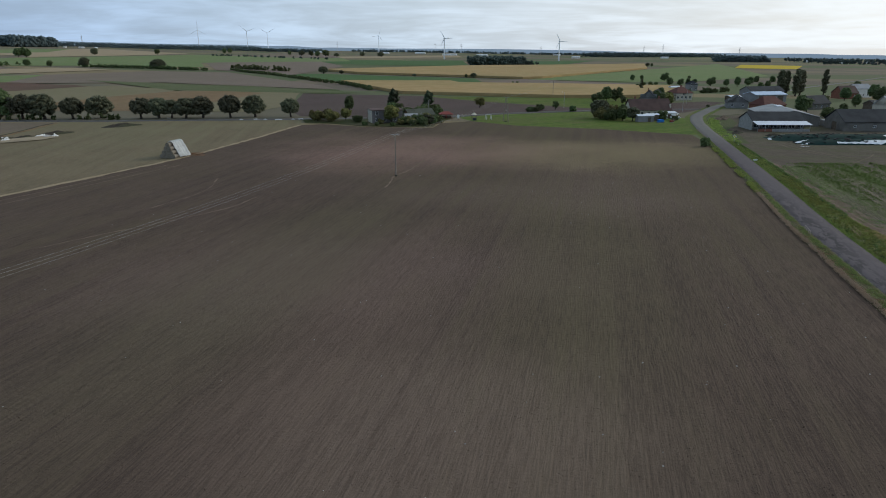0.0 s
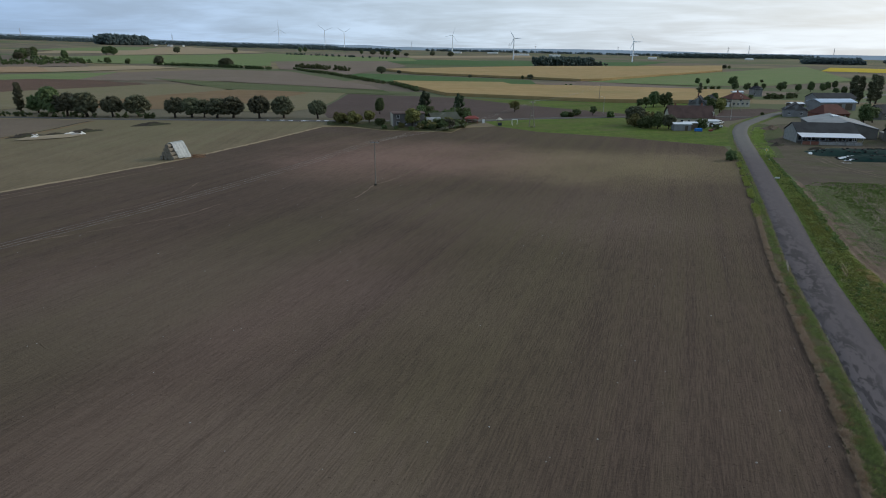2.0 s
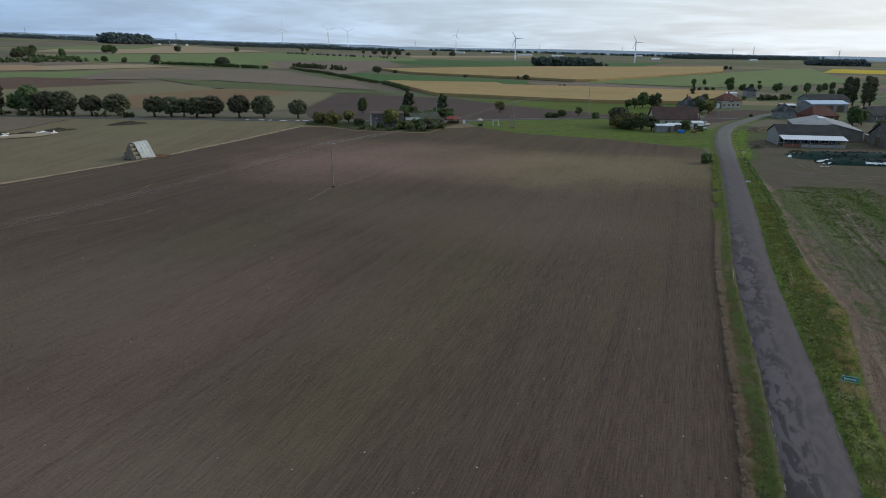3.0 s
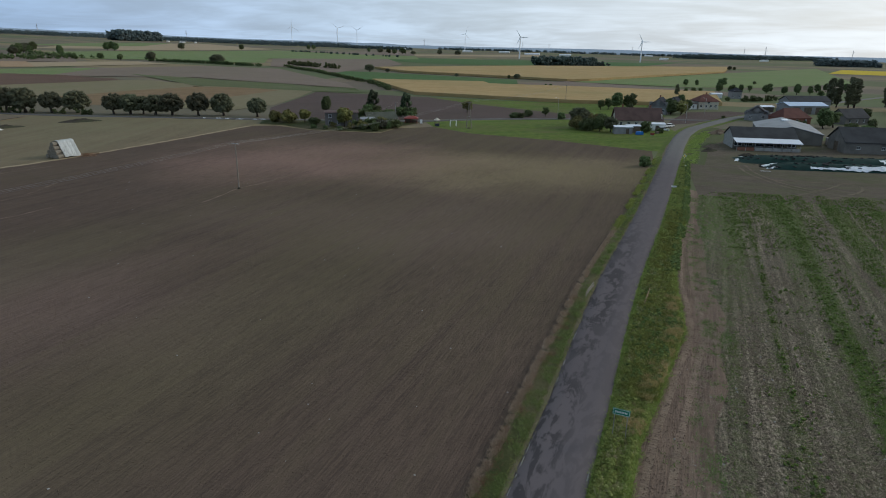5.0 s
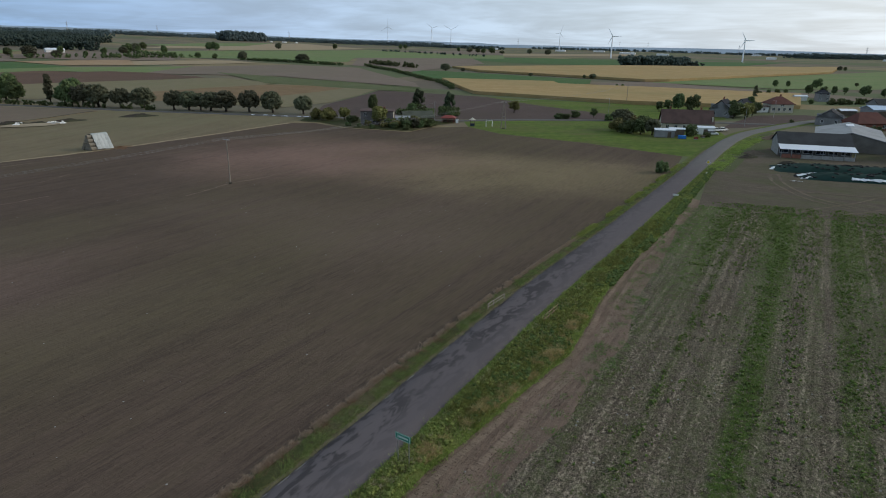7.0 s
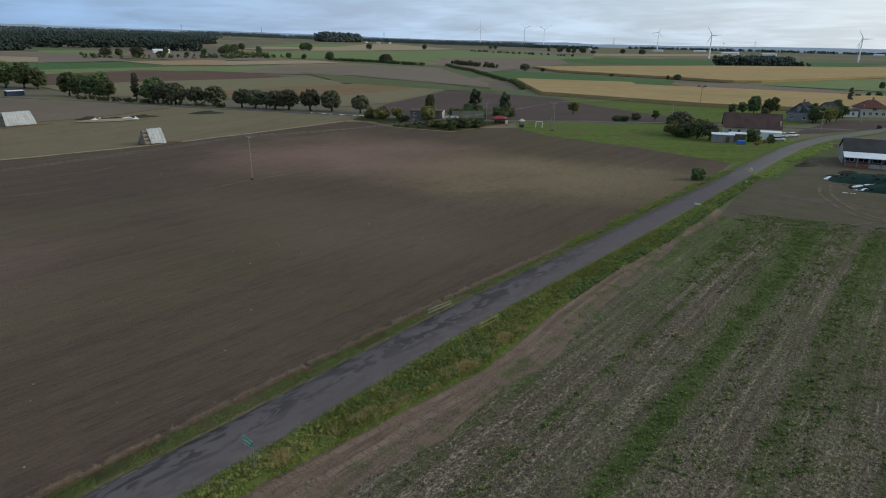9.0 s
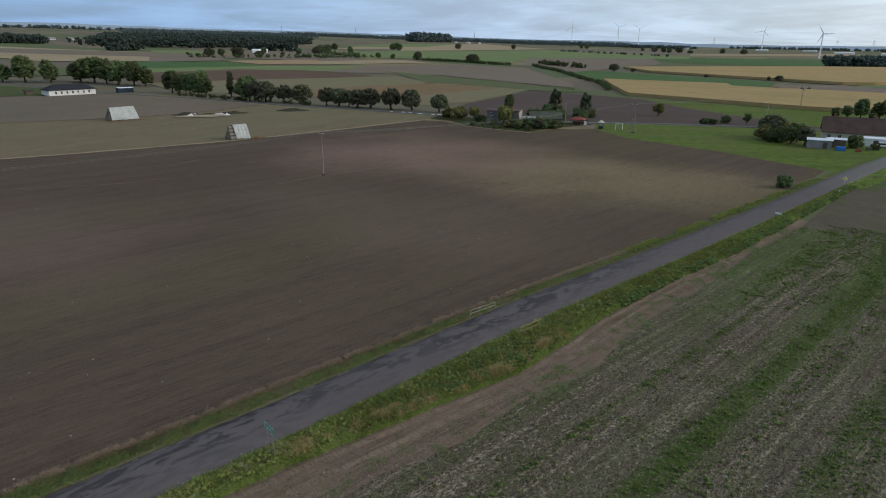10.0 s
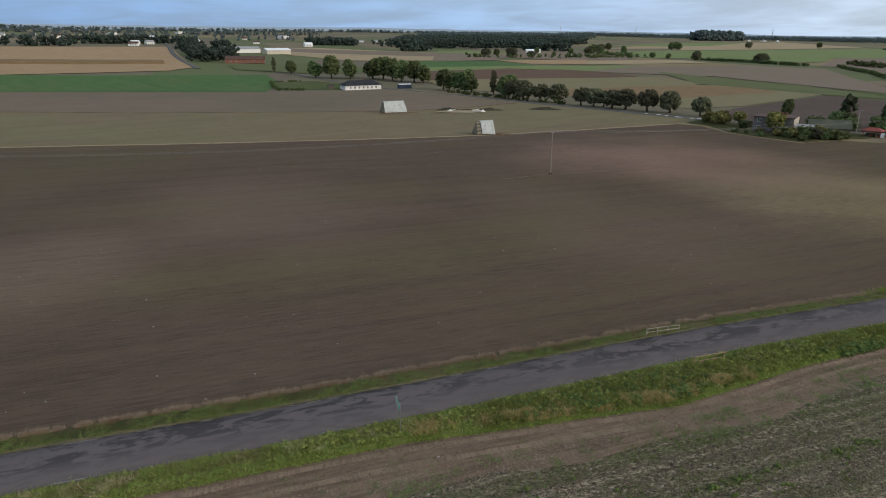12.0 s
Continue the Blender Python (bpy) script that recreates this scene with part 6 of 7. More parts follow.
def cable(a, b, sag, radius, label):
    """A hanging wire from a to b."""
    bm = bmesh.new()
    n = 14
    pts = []
    for k in range(n + 1):
        t = k / n
        p = Vector(a).lerp(Vector(b), t)
        p.z -= sag * 4 * t * (1 - t)
        pts.append(p)
    rings = []
    for p in pts:
        rings.append([bm.verts.new(p + Vector((radius * math.cos(1.571 * q) * 0.9, radius * math.cos(1.571 * q) * -0.3, radius * math.sin(1.571 * q)))) for q in range(4)])
    for k in range(n):
        for q in range(4):
            bm.faces.new((rings[k][q], rings[k][(q + 1) % 4], rings[k + 1][(q + 1) % 4], rings[k + 1][q]))
    return tagged(new("wire", mesh_of("wire", bm, WIRE)), label, "wire", "power line wires")


c, s = math.cos(radians(LINE_TURN)), math.sin(radians(LINE_TURN))
for (ax, ay, ah), (bx, by, bh) in zip(poles[:-1], poles[1:]):
    for u in (-1.0, 0.0, 1.0):
        cable((ax + u * c, ay + u * s, ah + 0.03), (bx + u * c, by + u * s, bh + 0.03), 1.5, 0.012, "bare power line wire over the field")
small = thing("lamp_post", "thin white concrete post beside the lane", "post", pose(-8.5, 286, 0))
bm = bmesh.new()
tube(bm, (0, 0, 0), (0, 0, 7.5), 0.14, 0.09, 8)
part("mast", bm, CONCRETE, small)
bm = bmesh.new()
box(bm, (0.5, 0, 7.5), (1.0, 0.08, 0.08))
part("arm", bm, METAL, small)
cable((-8.5, 286, 7.4), (-13.9, 150.7, 9.7), 2.2, 0.012, "service wire from the field pole to the house")
for x, y, h in ((114, 312, 7.5), (60, 330, 8), (133, 357, 7.5)):
    p = thing("street_lamp", "grey street lamp beside the village road", "street lamp", pose(x, y, land(x, y), 0, 0, 200), "street lamps")
    bm = bmesh.new()
    tube(bm, (0, 0, 0), (0, 0, h), 0.10, 0.06, 8)
    part("mast", bm, METAL, p)
    bm = bmesh.new()
    tube(bm, (0, 0, h - 0.05), (1.2, 0, h + 0.15), 0.04, 0.03, 6)
    part("arm", bm, METAL, p)
    bm = bmesh.new()
    box(bm, (1.35, 0, h + 0.15), (0.55, 0.2, 0.1))
    part("head", bm, WHITE_PAINT, p)


# ---- wind turbines ----
def turbine(x, y, hub, blade, turn, spin, label):
    z = land(x, y)
    root = thing("wind_turbine", label, "wind turbine", pose(x, y, z, 0, 0, turn), "wind turbines")
    bm = bmesh.new()
    tube(bm, (0, 0, -1), (0, 0, hub), 1.9, 1.0, 20)
    part("tower", bm, TURBINE, root)
    bm = bmesh.new()
    box(bm, (0, 1.2, hub + 0.4), (2.6, 7, 2.8))
    part("nacelle", bm, TURBINE, root)
    bm = bmesh.new()
    tube(bm, (0, -2.2, hub + 0.3), (0, -4.6, hub + 0.3), 1.6, 0.5, 14)
    rotor = part("hub", bm, TURBINE, root)
    for k in range(3):
        bm = bmesh.new()
        a = radians(spin + 120 * k)
        up = Vector((math.sin(a), 0, math.cos(a)))
        across = Vector((math.cos(a), 0, -math.sin(a)))
        rings = []
        for t, w in ((0.03, 0.7), (0.18, 1.3), (0.5, 0.85), (0.98, 0.25)):
            o = Vector((0, -3.4, hub + 0.3)) + up * blade * t
            rings.append([bm.verts.new(o + across * w * px + Vector((0, 0.35 * py * (1.3 - t), 0))) for px, py in ((-0.6, 0), (0, -0.8), (1.2, 0), (0, 0.8))])
        for i in range(3):
            for q in range(4):
                bm.faces.new((rings[i][q], rings[i][(q + 1) % 4], rings[i + 1][(q + 1) % 4], rings[i + 1][q]))
        bm.faces.new(rings[0][::-1]), bm.faces.new(rings[-1])
        part("blade", bm, TURBINE, rotor)
    return root


turbine(10, 1750, 53, 23, 10, -32, "white wind turbine standing in far fields")
turbine(330, 1820, 52, 23, 10, -30, "white wind turbine standing in far fields")
turbine(-1380, 3765, 104, 52, 20, 0, "distant white wind turbine on the skyline")
turbine(-1125, 3845, 104, 52, 20, -50, "distant white wind turbine on the skyline")
turbine(-1015, 3880, 98, 50, 20, 60, "distant white wind turbine on the skyline")
turbine(-372, 4000, 95, 50, 20, 20, "distant white wind turbine on the skyline")


def lattice_mast(x, y, h):
    z = land(x, y)
    root = thing("lattice_mast", "thin distant lattice mast on the skyline", "mast", pose(x, y, z), "far masts")
    bm = bmesh.new()
    for a in range(4):
        u, v = math.cos(a * 1.57 + 0.8), math.sin(a * 1.57 + 0.8)
        tube(bm, (u * 3, v * 3, 0), (u * 0.5, v * 0.5, h), 0.5, 0.3, 4)
    part("frame", bm, METAL, root)
    bm = bmesh.new()
    for k in (0.7, 0.85):
        box(bm, (0, 0, h * k), (h * 0.22, 0.8, 0.8))
    part("arm", bm, METAL, root)
    return root


for x, y, h in ((-1900, 3500, 60), (-640, 4100, 60), (-30, 4300, 60), (140, 4250, 60), (650, 4200, 55), (1250, 4000, 60), (1350, 3950, 70), (-2700, 2700, 55), (-2450, 3050, 55), (1700, 3700, 60)):
    lattice_mast(x, y, h)


# ---- beside the road ----
def town_sign(x, y, turn):
    root = thing("town_sign", "green place-name sign on two grey posts", "road sign", pose(x, y, 0.1, 0, 0, turn))
    for u in (-0.5, 0.5):
        bm = bmesh.new()
        tube(bm, (u, 0, 0), (u, 0, 2.7), 0.035, 0.035, 8)
        part("post", bm, METAL, root)
    bm = bmesh.new()
    box(bm, (0, -0.06, 2.45), (1.36, 0.04, 0.54))
    plate = part("plate", bm, GREEN_SIGN, root, "green enamelled plate")
    bm = bmesh.new()
    for c, s in (((0, -0.085, 2.68), (1.28, 0.008, 0.03)), ((0, -0.085, 2.22), (1.28, 0.008, 0.03)), ((-0.625, -0.085, 2.45), (0.03, 0.008, 0.43)), ((0.625, -0.085, 2.45), (0.03, 0.008, 0.43))):
        box(bm, c, s)
    part("border", bm, WHITE_PAINT, plate)
    bm = bmesh.new()
    for k in range(8):
        box(bm, (-0.42 + 0.12 * k, -0.085, 2.45), (0.075, 0.008, 0.16 if k else 0.23))
    part("lettering", bm, WHITE_PAINT, plate, "white bars of lettering")
    bm = bmesh.new()
    box(bm, (0, -0.035, 2.45), (1.32, 0.008, 0.5))
    part("backing", bm, METAL, plate)
    return root


town_sign(55.65, 70.5, -17)


def guard_rail(ax, ay, bx, by, material, label, lean=0.0, tall=0.8):
    a, b = Vector((ax, ay, 0.12)), Vector((bx, by, 0.12))
    root = thing("bridge_railing", label, "railing", Matrix.Translation(a), "culvert railings")
    d = b - a
    for k in range(4):
        bm = bmesh.new()
        p = d * (k / 3)
        tube(bm, (p.x, p.y, -0.1), (p.x + lean, p.y, tall), 0.04, 0.04, 8)
        part("post", bm, material, root)
    for z in (tall * 0.5, tall - 0.02):
        bm = bmesh.new()
        tube(bm, (lean * z, 0, z), (d.x + lean * z, d.y, z), 0.032, 0.032, 8)
        part("rail", bm, material, root)
    return root


guard_rail(55.4, 100.2, 56.6, 103.9, PINK_PAINT, "weathered white tube railing beside the road")
guard_rail(62.1, 98.5, 63.1, 101.9, RUST_PAINT, "rusty tube railing over the ditch culvert", 0.15, 1.1)
bm = bmesh.new()
box(bm, (0, 0, 0.1), (0.3, 3.6, 0.34))
box(bm, (0.2, 0, 0.05), (0.2, 3.0, 0.2))
head = new("culvert_head", mesh_of("culvert_head", bm, CONCRETE))
head.matrix_basis = pose(63.2, 100, 0, 0, 0, -16)
tagged(head, "concrete head wall of a road culvert", "culvert")

sign = thing("priority_sign", "small yellow and white diamond sign on a post", "road sign", pose(89.3, 202.2, 0.1, 0, 0, -20))
bm = bmesh.new()
tube(bm, (0, 0, 0), (0, 0, 2.9), 0.035, 0.035, 8)
part("post", bm, METAL, sign)
bm = bmesh.new()
bmesh.ops.create_cube(bm, size=1, matrix=Matrix.Translation((0, -0.06, 2.4)) @ Matrix.Rotation(radians(45), 4, "Y") @ Matrix.Diagonal((0.75, 0.03, 0.75, 1)))
plate = part("plate", bm, WHITE_PAINT, sign, "white diamond plate")
bm = bmesh.new()
bmesh.ops.create_cube(bm, size=1, matrix=Matrix.Translation((0, -0.08, 2.4)) @ Matrix.Rotation(radians(45), 4, "Y") @ Matrix.Diagonal((0.52, 0.01, 0.52, 1)))
part("face", bm, YELLOW_SIGN, plate)
marker = thing("marker_board", "low white board on short posts at the roadside", "marker", pose(79.9, 168.9, 0.08, 0, 0, -10))
bm = bmesh.new()
box(bm, (0, 0, 0.62), (1.1, 0.06, 0.36))
part("board", bm, WHITE_PAINT, marker)
for u in (-0.4, 0.4):
    bm = bmesh.new()
    tube(bm, (u, 0.06, 0), (u, 0.06, 0.75), 0.05, 0.05, 6)
    part("post", bm, BOARDS, marker)
marker2 = thing("marker_board", "small white marker stone in the verge", "marker", pose(88.9, 197.5, 0.08, 0, 0, -10))
bm = bmesh.new()
box(bm, (0, 0, 0.3), (0.8, 0.25, 0.6))
bmesh.ops.bevel(bm, geom=bm.edges[:], offset=0.05, segments=1, affect="EDGES")
part("stone", bm, WHITE_PAINT, marker2)

# worn edge line on the west side of the road, in broken lengths
edge = [p for p in road_line if 30 < p.y < 92]
rng = random.Random(8)
for k in range(0, len(edge) - 1):
    if rng.random() < 0.45:
        continue
    p, q = edge[k], edge[k + 1]
    d = (q - p).normalized()
    for o in ((-2.42,) if k % 5 else (-2.42, 2.42)):
        right = Vector((d.y, -d.x, 0))
        a, b = p + right * o + d * rng.uniform(0.1, 0.5), q + right * o - d * rng.uniform(0.1, 0.9)
        w = right * rng.uniform(0.025, 0.045)
        me = sheet_mesh("edge_line", [tuple(v + Vector((0, 0, 0.179))) for v in (a - w, a + w, b + w, b - w)] + [tuple(v + Vector((0, 0, 0.168))) for v in (a - w, a + w, b + w, b - w)],
                        [(0, 1, 2, 3), (0, 4, 5, 1), (2, 6, 7, 3)], LINE)
        ob = new("edge_line", me)
        ob.parent = road

# ---- the village meadow ----
shelter = thing("picnic_shelter", "open wooden shelter with a red roof on the meadow", "shelter", pose(-0.8, 280, 0, 0, 0, 8))
part("roof", roof_mesh(5.2, 3.8, 2.1, 2.9, 0.35, 1.3), RED_PAINT, shelter)
for u in (-2.4, 0, 2.4):
    for v in (-1.6, 1.6):
        bm = bmesh.new()
        box(bm, (u, v, 1.1), (0.16, 0.16, 2.2))
        part("post", bm, RED_PAINT, shelter)
bm = bmesh.new()
box(bm, (0, 1.55, 0.6), (4.8, 0.08, 0.9))
part("back_rail", bm, BOARDS, shelter)
table = thing("picnic_table", "plank table with benches under the shelter", "table", pose(-0.8, 280, 0, 0, 0, 8))
bm = bmesh.new()
box(bm, (0, 0, 0.75), (2.6, 0.8, 0.06))
part("tabletop", bm, BOARDS, table)
for v in (-0.75, 0.75):
    bm = bmesh.new()
    box(bm, (0, v, 0.45), (2.6, 0.3, 0.05))
    part("bench", bm, BOARDS, table)
for u in (-1.0, 1.0):
    bm = bmesh.new()
    box(bm, (u, 0, 0.37), (0.1, 1.6, 0.74))
    part("leg", bm, BOARDS, table)
board = thing("notice_board", "small white notice board on a post", "notice board", pose(4.4, 274, 0, 0, 0, 10))
bm = bmesh.new()
box(bm, (0, 0, 1.5), (1.0, 0.1, 1.5))
part("panel", bm, WHITE_PAINT, board)
bm = bmesh.new()
tube(bm, (0, 0.09, 0), (0, 0.09, 2.2), 0.05, 0.05, 8)
part("post", bm, BOARDS, board)
play = thing("play_tower", "small play tower with a pale pointed roof", "playground", pose(11.0, 272.5, 0, 0, 0, 15))
for u in (-0.8, 0.8):
    for v in (-0.8, 0.8):
        bm = bmesh.new()
        tube(bm, (u, v, 0), (u, v, 2.5), 0.07, 0.07, 6)
        part("post", bm, BOARDS, play)
bm = bmesh.new()
tube(bm, (0, 0, 2.4), (0, 0, 3.3), 1.35, 0.1, 8)
part("roof", bm, CREAM_WALL, play)
bm = bmesh.new()
box(bm, (0, 0, 1.1), (1.7, 1.7, 0.1))
part("floor", bm, BOARDS, play)
bm = bmesh.new()
box(bm, (0, -0.8, 0.6), (1.6, 0.06, 1.0))
part("panel", bm, NAVY, play)
swing = thing("swing_frame", "white tubular swing frame on the meadow", "swing", pose(17.2, 274.5, 0, 0, 0, 20))
for u in (-1.2, 1.2):
    for v in (-0.8, 0.8):
        bm = bmesh.new()
        tube(bm, (u, v, 0), (u, 0, 2.3), 0.08, 0.08, 8)
        part("leg", bm, WHITE_PAINT, swing)
bm = bmesh.new()
tube(bm, (-1.3, 0, 2.3), (1.3, 0, 2.3), 0.08, 0.08, 8)
part("bar", bm, WHITE_PAINT, swing)
for u in (-0.6, -0.2):
    bm = bmesh.new()
    tube(bm, (u, 0, 2.3), (u, 0, 0.55), 0.012, 0.012, 4)
    part("chain", bm, METAL, swing)
bm = bmesh.new()
box(bm, (-0.4, 0, 0.52), (0.5, 0.2, 0.04))
part("seat", bm, BLACK, swing)


# ---- heaps, silage, yard ----
def heap(name, label, category, x, y, turn, a, b, h, material, seed, rough=0.25, power=1.3):
    """An uneven heap on an oval foot."""
    verts, faces = [(0, 0, h)], []
    rings, n = 11, 44
    for r in range(1, rings + 1):
        t = r / rings
        for k in range(n):
            an = 2 * math.pi * k / n
            wob = 1 + rough * noise.noise((math.cos(an) * 2 + seed, math.sin(an) * 2, t * 2))
            z = h * (1 - t ** power) * (1 + rough * 1.6 * noise.noise((math.cos(an) * t * 3 + seed, math.sin(an) * t * 3, seed)))
            z += h * 0.45 * (1 - t) * noise.noise((math.cos(an) * t * a * 1.7, math.sin(an) * t * b * 1.7, seed)) + h * 0.3 * (1 - t * t) * noise.noise((math.cos(an) * t * a * 4, math.sin(an) * t * b * 4, seed + 9))
            verts.append((a * t * wob * math.cos(an), b * t * wob * math.sin(an), max(z, 0) if r < rings else -0.1))
    for k in range(n):
        faces.append((0, 1 + k, 1 + (k + 1) % n))
        for r in range(rings - 1):
            p, q = 1 + r * n, 1 + (r + 1) * n
            faces.append((p + k, q + k, q + (k + 1) % n, p + (k + 1) % n))
    ob = new(name, sheet_mesh(name, verts, faces, material, True))
    ob.matrix_basis = pose(x, y, land(x, y) + 0.02, 0, 0, turn)
    return tagged(ob, label, category)


field("sand_pit", [(-147, 203), (-141, 206.5), (-134.5, 213), (-133.5, 219), (-139, 224), (-149, 212)], SAND, "pale dug-out sand in the stubble")
heap("earth_bank", "dark bank of dug earth beside the pit", "earth heap", -150.5, 213, 50, 6, 2.0, 1.1, EARTH, 2)
heap("earth_bank", "long dark bank of dug earth beside the pit", "earth heap", -139.5, 228, 62, 7.5, 1.9, 1.0, EARTH, 4)
heap("earth_bank", "short bank of dug earth with pale rubble", "earth heap", -144.5, 219.5, 50, 4, 1.4, 0.7, EARTH, 6)
heap("rubble_heap", "pale rubble beside the dug pit", "rubble heap", -137.5, 220.5, 60, 2.2, 0.9, 0.8, CONCRETE, 7)
for x, y, turn, a in ((-148.5, 214.5, 50, 2.0), (-146, 211.5, 40, 1.3), (-140.5, 222.5, 60, 2.4), (-136.5, 222.5, 60, 1.6)):
    heap("rubble_heap", "broken pale concrete beside the dug pit", "rubble heap", x, y, turn, a, 0.6, 0.7, WHITE_WALL, x * 0.7, 0.8)
heap("earth_heap", "long low heap of dark earth and weeds", "earth heap", -127.5, 252.5, 45, 8, 3.0, 1.1, EARTH, 9)
heap("earth_heap", "low heap of brush and soil by the road", "earth heap", 103, 230, 40, 4, 1.6, 0.9, EARTH, 12)
heap("brush_heap", "heap of cut brush on rough grass", "brush heap", 106, 238, 10, 3.5, 1.5, 1.0, BOARDS, 14)
heap("timber_heap", "heap of old timber and rubble beside the barn", "timber heap", 118, 277, 55, 7, 2.4, 1.3, BOARDS, 21, 0.7)
heap("manure_heap", "dark heap of manure in the yard", "manure heap", 112, 222, 0, 3.0, 1.5, 0.9, EARTH, 15)
for x, y, turn, l in ((-82, 276, 8, 2.2), (-78, 275.5, 4, 1.6), (-72, 275.3, 10, 2.6), (-66, 276.2, 5, 1.8), (-63, 276.8, 0, 2.2), (-88, 275.2, 6, 1.4)):
    heap("plastic_sheet", "crumpled white plastic lying along the lane", "plastic sheet", x, y, turn, l, 0.45, 0.35, FOIL_WHITE, x)


def clamp_mesh(x0, x1, y0, y1, h, seed):
    """A long covered clamp: a rounded, uneven ridge."""
    verts, faces = [], []
    n, m3 = 60, 12
    for k in range(n + 1):
        for i in range(m3 + 1):
            u, v = k / n, i / m3
            z = h * min(1, 9 * u, 9 * (1 - u)) * (1 - abs(2 * v - 1) ** 2.6)
            z += 0.12 * noise.noise((u * 20 + seed, v * 5, seed)) if 0 < i < m3 and 0 < k < n else -0.05
            verts.append((x0 + (x1 - x0) * u + 0.3 * noise.noise((v * 3, u * 9, seed)), y0 + (y1 - y0) * v + 0.4 * noise.noise((u * 12, v, seed + 3)), max(z, -0.05)))
    for k in range(n):
        for i in range(m3):
            a = k * (m3 + 1) + i
            faces.append((a, a + 1, a + m3 + 2, a + m3 + 1))
    return verts, faces


v, f = clamp_mesh(106, 168, 208.2, 219.0, 1.6, 1)
tagged(new("silage_clamp", sheet_mesh("silage_clamp", v, f, FOIL_DARK, True)), "long silage clamp under dark green netting", "silage clamp")
v, f = clamp_mesh(110, 168, 199.6, 207.6, 1.4, 5)
tagged(new("silage_clamp", sheet_mesh("silage_clamp", v, f, FOIL_DARK, True)), "second silage clamp under dark green netting", "silage clamp")
CLAMPS = ((106, 168, 208.2, 219.0, 1.6), (110, 168, 199.6, 207.6, 1.4))


def clamp_top(x, y):
    """The height of the clamps' covers at a place."""
    top = 0.0
    for x0, x1, y0, y1, h in CLAMPS:
        if x0 < x < x1 and y0 < y < y1:
            u, v = (x - x0) / (x1 - x0), (y - y0) / (y1 - y0)
            top = max(top, h * min(1, 9 * u, 9 * (1 - u)) * (1 - abs(2 * v - 1) ** 2.6))
    return top


def loose_film(x, y, turn, a, b, seed):
    """A crumpled, torn sheet of film lying over the clamp and the ground beside it."""
    verts, faces = [], []
    n, m2 = 26, 8
    c, s = math.cos(radians(turn)), math.sin(radians(turn))
    for k in range(n + 1):
        for i in range(m2 + 1):
            u, v = 2 * k / n - 1, 2 * i / m2 - 1
            rag = 1 + 0.55 * noise.noise((u * 3.1 + seed, 0.3 * (v > 0), seed))
            px, py = a * u * (1 + 0.15 * noise.noise((v * 2, seed, 3))), b * v * rag
            gx, gy = x + px * c - py * s, y + px * s + py * c
            verts.append((gx, gy, clamp_top(gx, gy) + 0.14 + 0.16 * noise.noise((gx * 1.3, gy * 1.3, seed)) + 0.07 * noise.noise((gx * 4, gy * 4, seed))))
    for k in range(n):
        for i in range(m2):
            p = k * (m2 + 1) + i
            faces.append((p, p + 1, p + m2 + 2, p + m2 + 1))
    return tagged(new("silage_film", sheet_mesh("silage_film", verts, faces, FOIL_WHITE)), "loose torn white film at the edge of the clamp", "plastic sheet", "film on the clamps")


for x, y, turn, a, b in ((114, 218.4, 4, 5.6, 0.9), (106.2, 213.0, 70, 1.8, 0.5), (112.2, 205.0, 30, 2.4, 0.8), (111.5, 201.0, 10, 1.3, 0.5), (125.5, 200.4, 0, 4.6, 0.35), (135, 200.9, 2, 5.2, 0.9), (144.5, 201.8, 6, 5.6, 1.2),
                         (142.5, 208.0, 12, 4.6, 0.7), (147.5, 212.5, 24, 5.0, 0.9), (152, 217.0, 8, 4.2, 0.8), (108.5, 196.3, 10, 1.3, 0.3), (116, 207.9, 4, 3.0, 0.4)):
    loose_film(x, y, turn, a, b, x * 0.31)
bm = bmesh.new()
segs, sides = 14, 6
ring = [[bm.verts.new(((0.34 + 0.13 * math.cos(2 * math.pi * j / sides)) * math.cos(2 * math.pi * i / segs), (0.34 + 0.13 * math.cos(2 * math.pi * j / sides)) * math.sin(2 * math.pi * i / segs), 0.10 * math.sin(2 * math.pi * j / sides)))
         for j in range(sides)] for i in range(segs)]
for i in range(segs):
    for j in range(sides):
        bm.faces.new((ring[i][j], ring[(i + 1) % segs][j], ring[(i + 1) % segs][(j + 1) % sides], ring[i][(j + 1) % sides]))
tyre_mesh = mesh_of("tyre", bm, BLACK)
rng = random.Random(4)
for k in range(150):
    first = k % 2 == 0
    x = rng.uniform(108, 160)
    u = rng.uniform(0.12, 0.88)
    x0, y0, y1, h = (106, 208.2, 219.0, 1.6) if first else (110, 199.6, 207.6, 1.4)
    y = y0 + (y1 - y0) * u
    z = h * min(1, 9 * (x - x0) / 60, 9 * (168 - x) / 60) * (1 - abs(2 * u - 1) ** 2.6)
    ob = new("tyre", tyre_mesh)
    ob.matrix_basis = pose(x, y, z + 0.12, rng.uniform(-12, 12), rng.uniform(-12, 12), rng.uniform(0, 90))
    tagged(ob, "old black tyre weighing down the silage netting", "tyre", "tyres on the clamps")


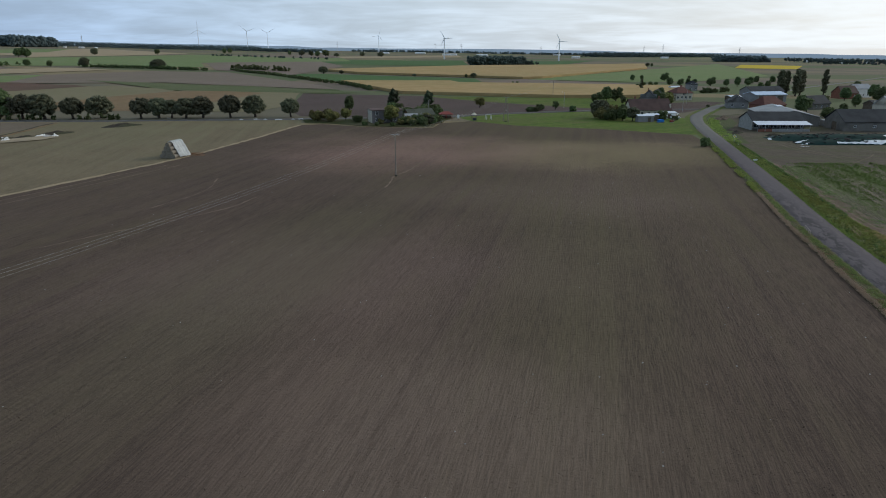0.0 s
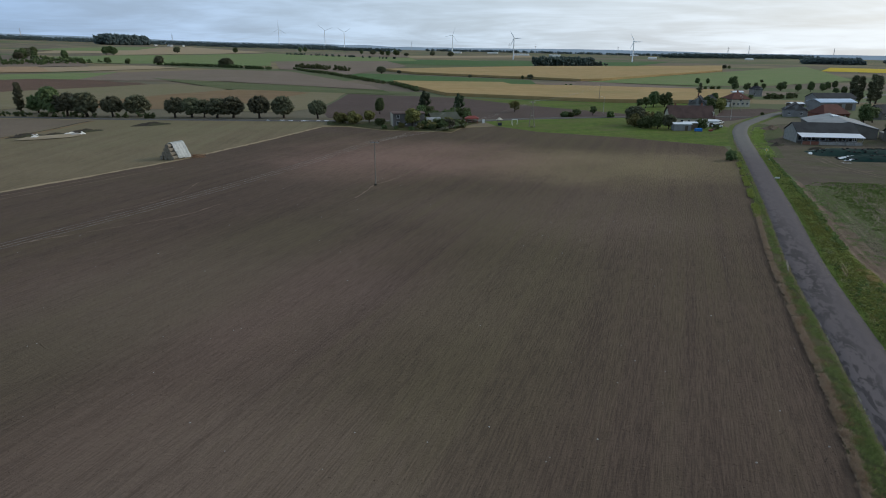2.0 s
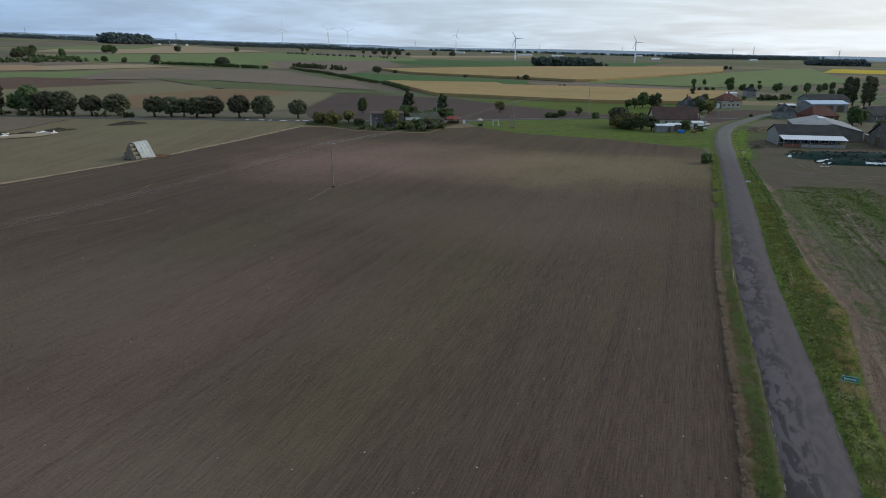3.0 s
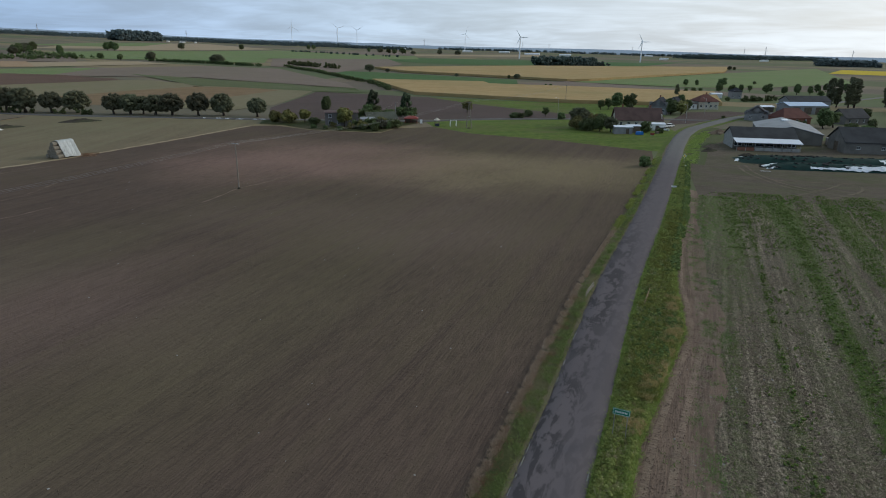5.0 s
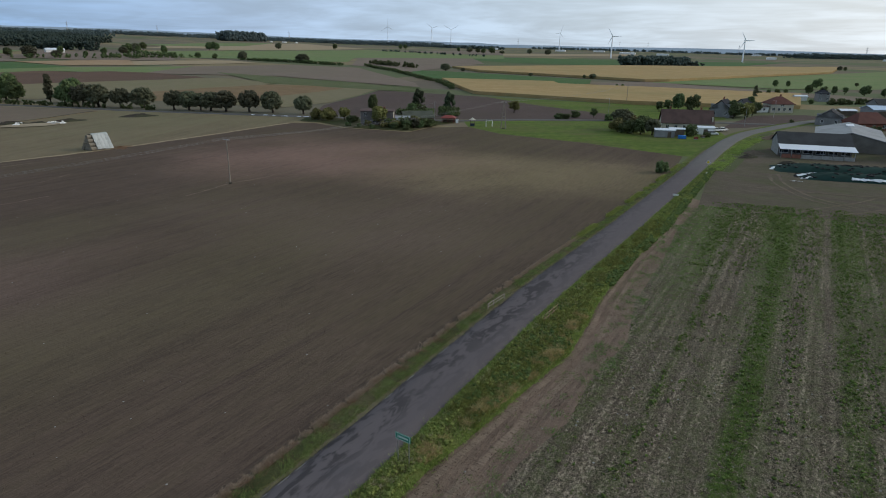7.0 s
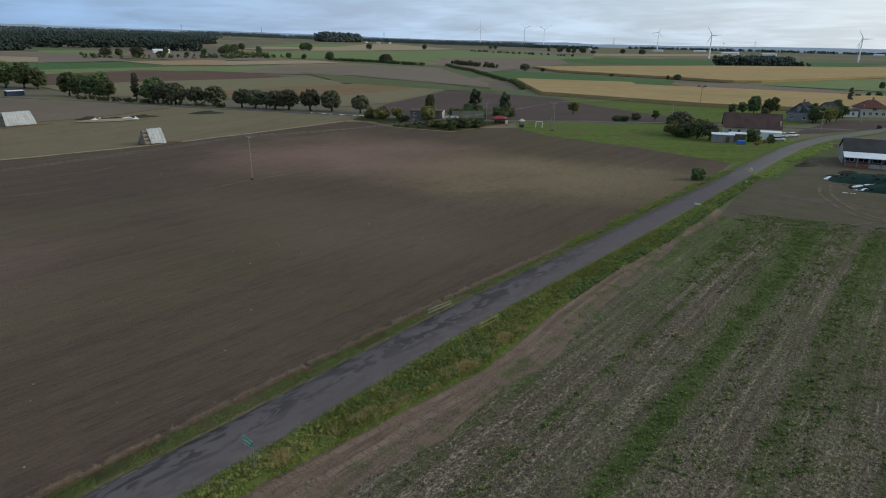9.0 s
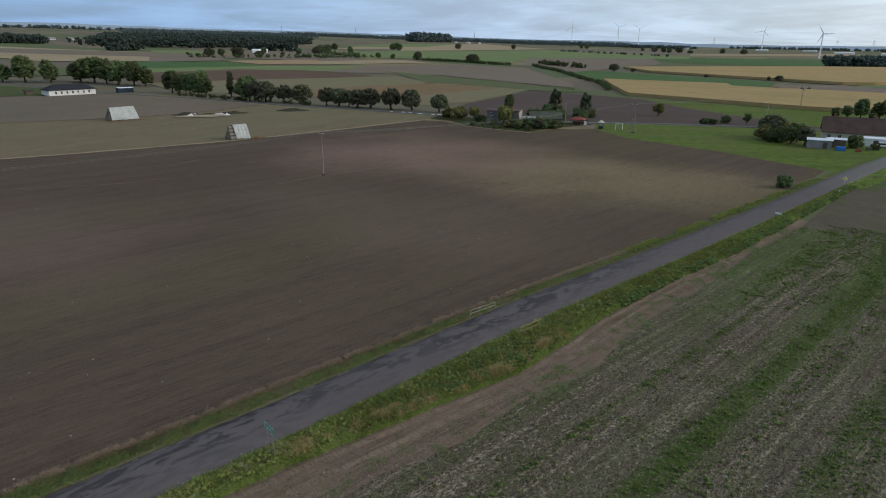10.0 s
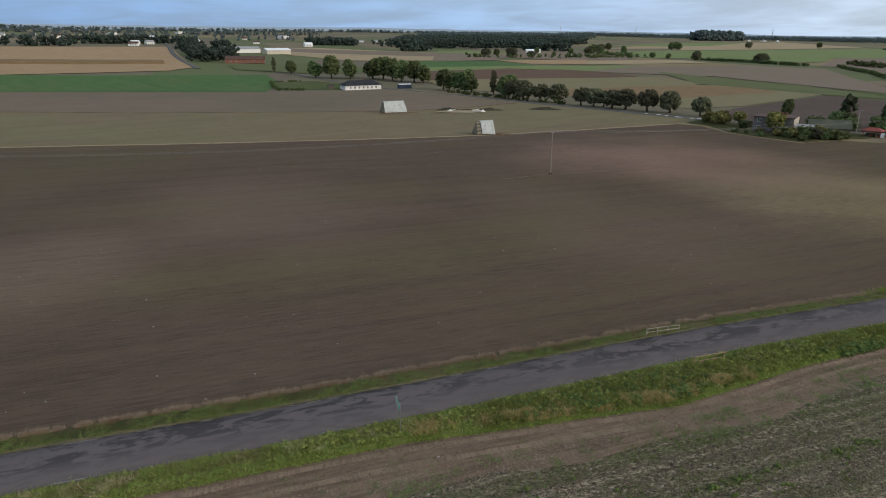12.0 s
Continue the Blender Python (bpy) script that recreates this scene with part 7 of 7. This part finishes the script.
def car(x, y, turn, body_material, label):
    root = thing("car", label, "car", pose(x, y, land(x, y) + 0.03, 0, 0, turn))
    bm = bmesh.new()
    prism(bm, [(-2.05, 0.35), (-2.1, 0.75), (-1.9, 0.95), (0.85, 1.0), (2.0, 0.82), (2.1, 0.4), (1.9, 0.28), (-1.9, 0.28)], -0.85, 0.85)
    bmesh.ops.bevel(bm, geom=bm.edges[:], offset=0.06, segments=1, affect="EDGES")
    body = part("body", bm, body_material, root)
    bm = bmesh.new()
    prism(bm, [(-1.75, 0.95), (-1.45, 1.42), (0.15, 1.46), (0.95, 0.99)], -0.74, 0.74)
    part("windows", bm, GLASS, root)
    bm = bmesh.new()
    prism(bm, [(-1.5, 1.42), (-1.4, 1.47), (0.1, 1.5), (0.2, 1.45)], -0.76, 0.76)
    part("roof", bm, body_material, root)
    for u in (-1.3, 1.3):
        for v in (-0.78, 0.78):
            bm = bmesh.new()
            tube(bm, (u, v - 0.1, 0.31), (u, v + 0.1, 0.31), 0.31, 0.31, 14)
            wheel = part("wheel", bm, BLACK, root)
            bm = bmesh.new()
            tube(bm, (u, v - 0.11, 0.31), (u, v + 0.11, 0.31), 0.18, 0.18, 10)
            part("rim", bm, METAL, wheel)
    return root


car(101.2, 290.5, 40, WHITE_PAINT, "white car parked beside the farmhouse")
car(103.8, 293.0, 50, WHITE_PAINT, "white estate car parked by the farmhouse gate")
car(98.5, 279.0, 10, WHITE_PAINT, "white car parked in front of the lean-to")
trailer = thing("tarp_stack", "stack under a bright blue tarpaulin", "stack", pose(87.3, 264.8, 0, 0, 0, 5))
bm = bmesh.new()
box(bm, (0, 0, 0.6), (2.6, 1.6, 1.2))
bmesh.ops.bevel(bm, geom=bm.edges[:], offset=0.15, segments=2, affect="EDGES")
part("cover", bm, BLUE_SHEET, trailer)
bm = bmesh.new()
box(bm, (0, 0, 0.06), (2.9, 1.9, 0.12))
part("pallet", bm, BOARDS, trailer)
for x, y, turn, mat, lab in ((91.8, 264.5, 0, RED_PAINT, "small red cart in the farmhouse yard"), (94.5, 270, 30, BOARDS, "wooden crate in the farmhouse yard"), (146.5, 246, 80, ROOF_WHITE, "white container beside the hall"), (147.5, 252, 80, ROOF_GREY, "grey container beside the hall")):
    crate = thing("crate" if mat is BOARDS else "cart" if mat is RED_PAINT else "container", lab, "container", pose(x, y, 0, 0, 0, turn))
    bm = bmesh.new()
    big = mat in (ROOF_WHITE, ROOF_GREY)
    box(bm, (0, 0, 1.2 if big else 0.55), (5, 2.3, 2.4) if big else (1.4, 0.9, 0.7))
    bmesh.ops.bevel(bm, geom=bm.edges[:], offset=0.04, segments=1, affect="EDGES")
    part("body", bm, mat, crate)
    bm = bmesh.new()
    box(bm, (0, 0, 0.1), (4.6, 1.9, 0.2) if big else (1.2, 0.7, 0.4))
    part("skid", bm, METAL, crate)

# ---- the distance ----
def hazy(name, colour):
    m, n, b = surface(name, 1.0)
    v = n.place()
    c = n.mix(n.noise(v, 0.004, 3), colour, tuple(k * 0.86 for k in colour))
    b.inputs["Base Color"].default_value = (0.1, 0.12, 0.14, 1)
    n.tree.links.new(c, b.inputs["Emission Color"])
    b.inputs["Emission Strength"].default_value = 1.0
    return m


# haze painted as emission: an added strip that glows along the horizon
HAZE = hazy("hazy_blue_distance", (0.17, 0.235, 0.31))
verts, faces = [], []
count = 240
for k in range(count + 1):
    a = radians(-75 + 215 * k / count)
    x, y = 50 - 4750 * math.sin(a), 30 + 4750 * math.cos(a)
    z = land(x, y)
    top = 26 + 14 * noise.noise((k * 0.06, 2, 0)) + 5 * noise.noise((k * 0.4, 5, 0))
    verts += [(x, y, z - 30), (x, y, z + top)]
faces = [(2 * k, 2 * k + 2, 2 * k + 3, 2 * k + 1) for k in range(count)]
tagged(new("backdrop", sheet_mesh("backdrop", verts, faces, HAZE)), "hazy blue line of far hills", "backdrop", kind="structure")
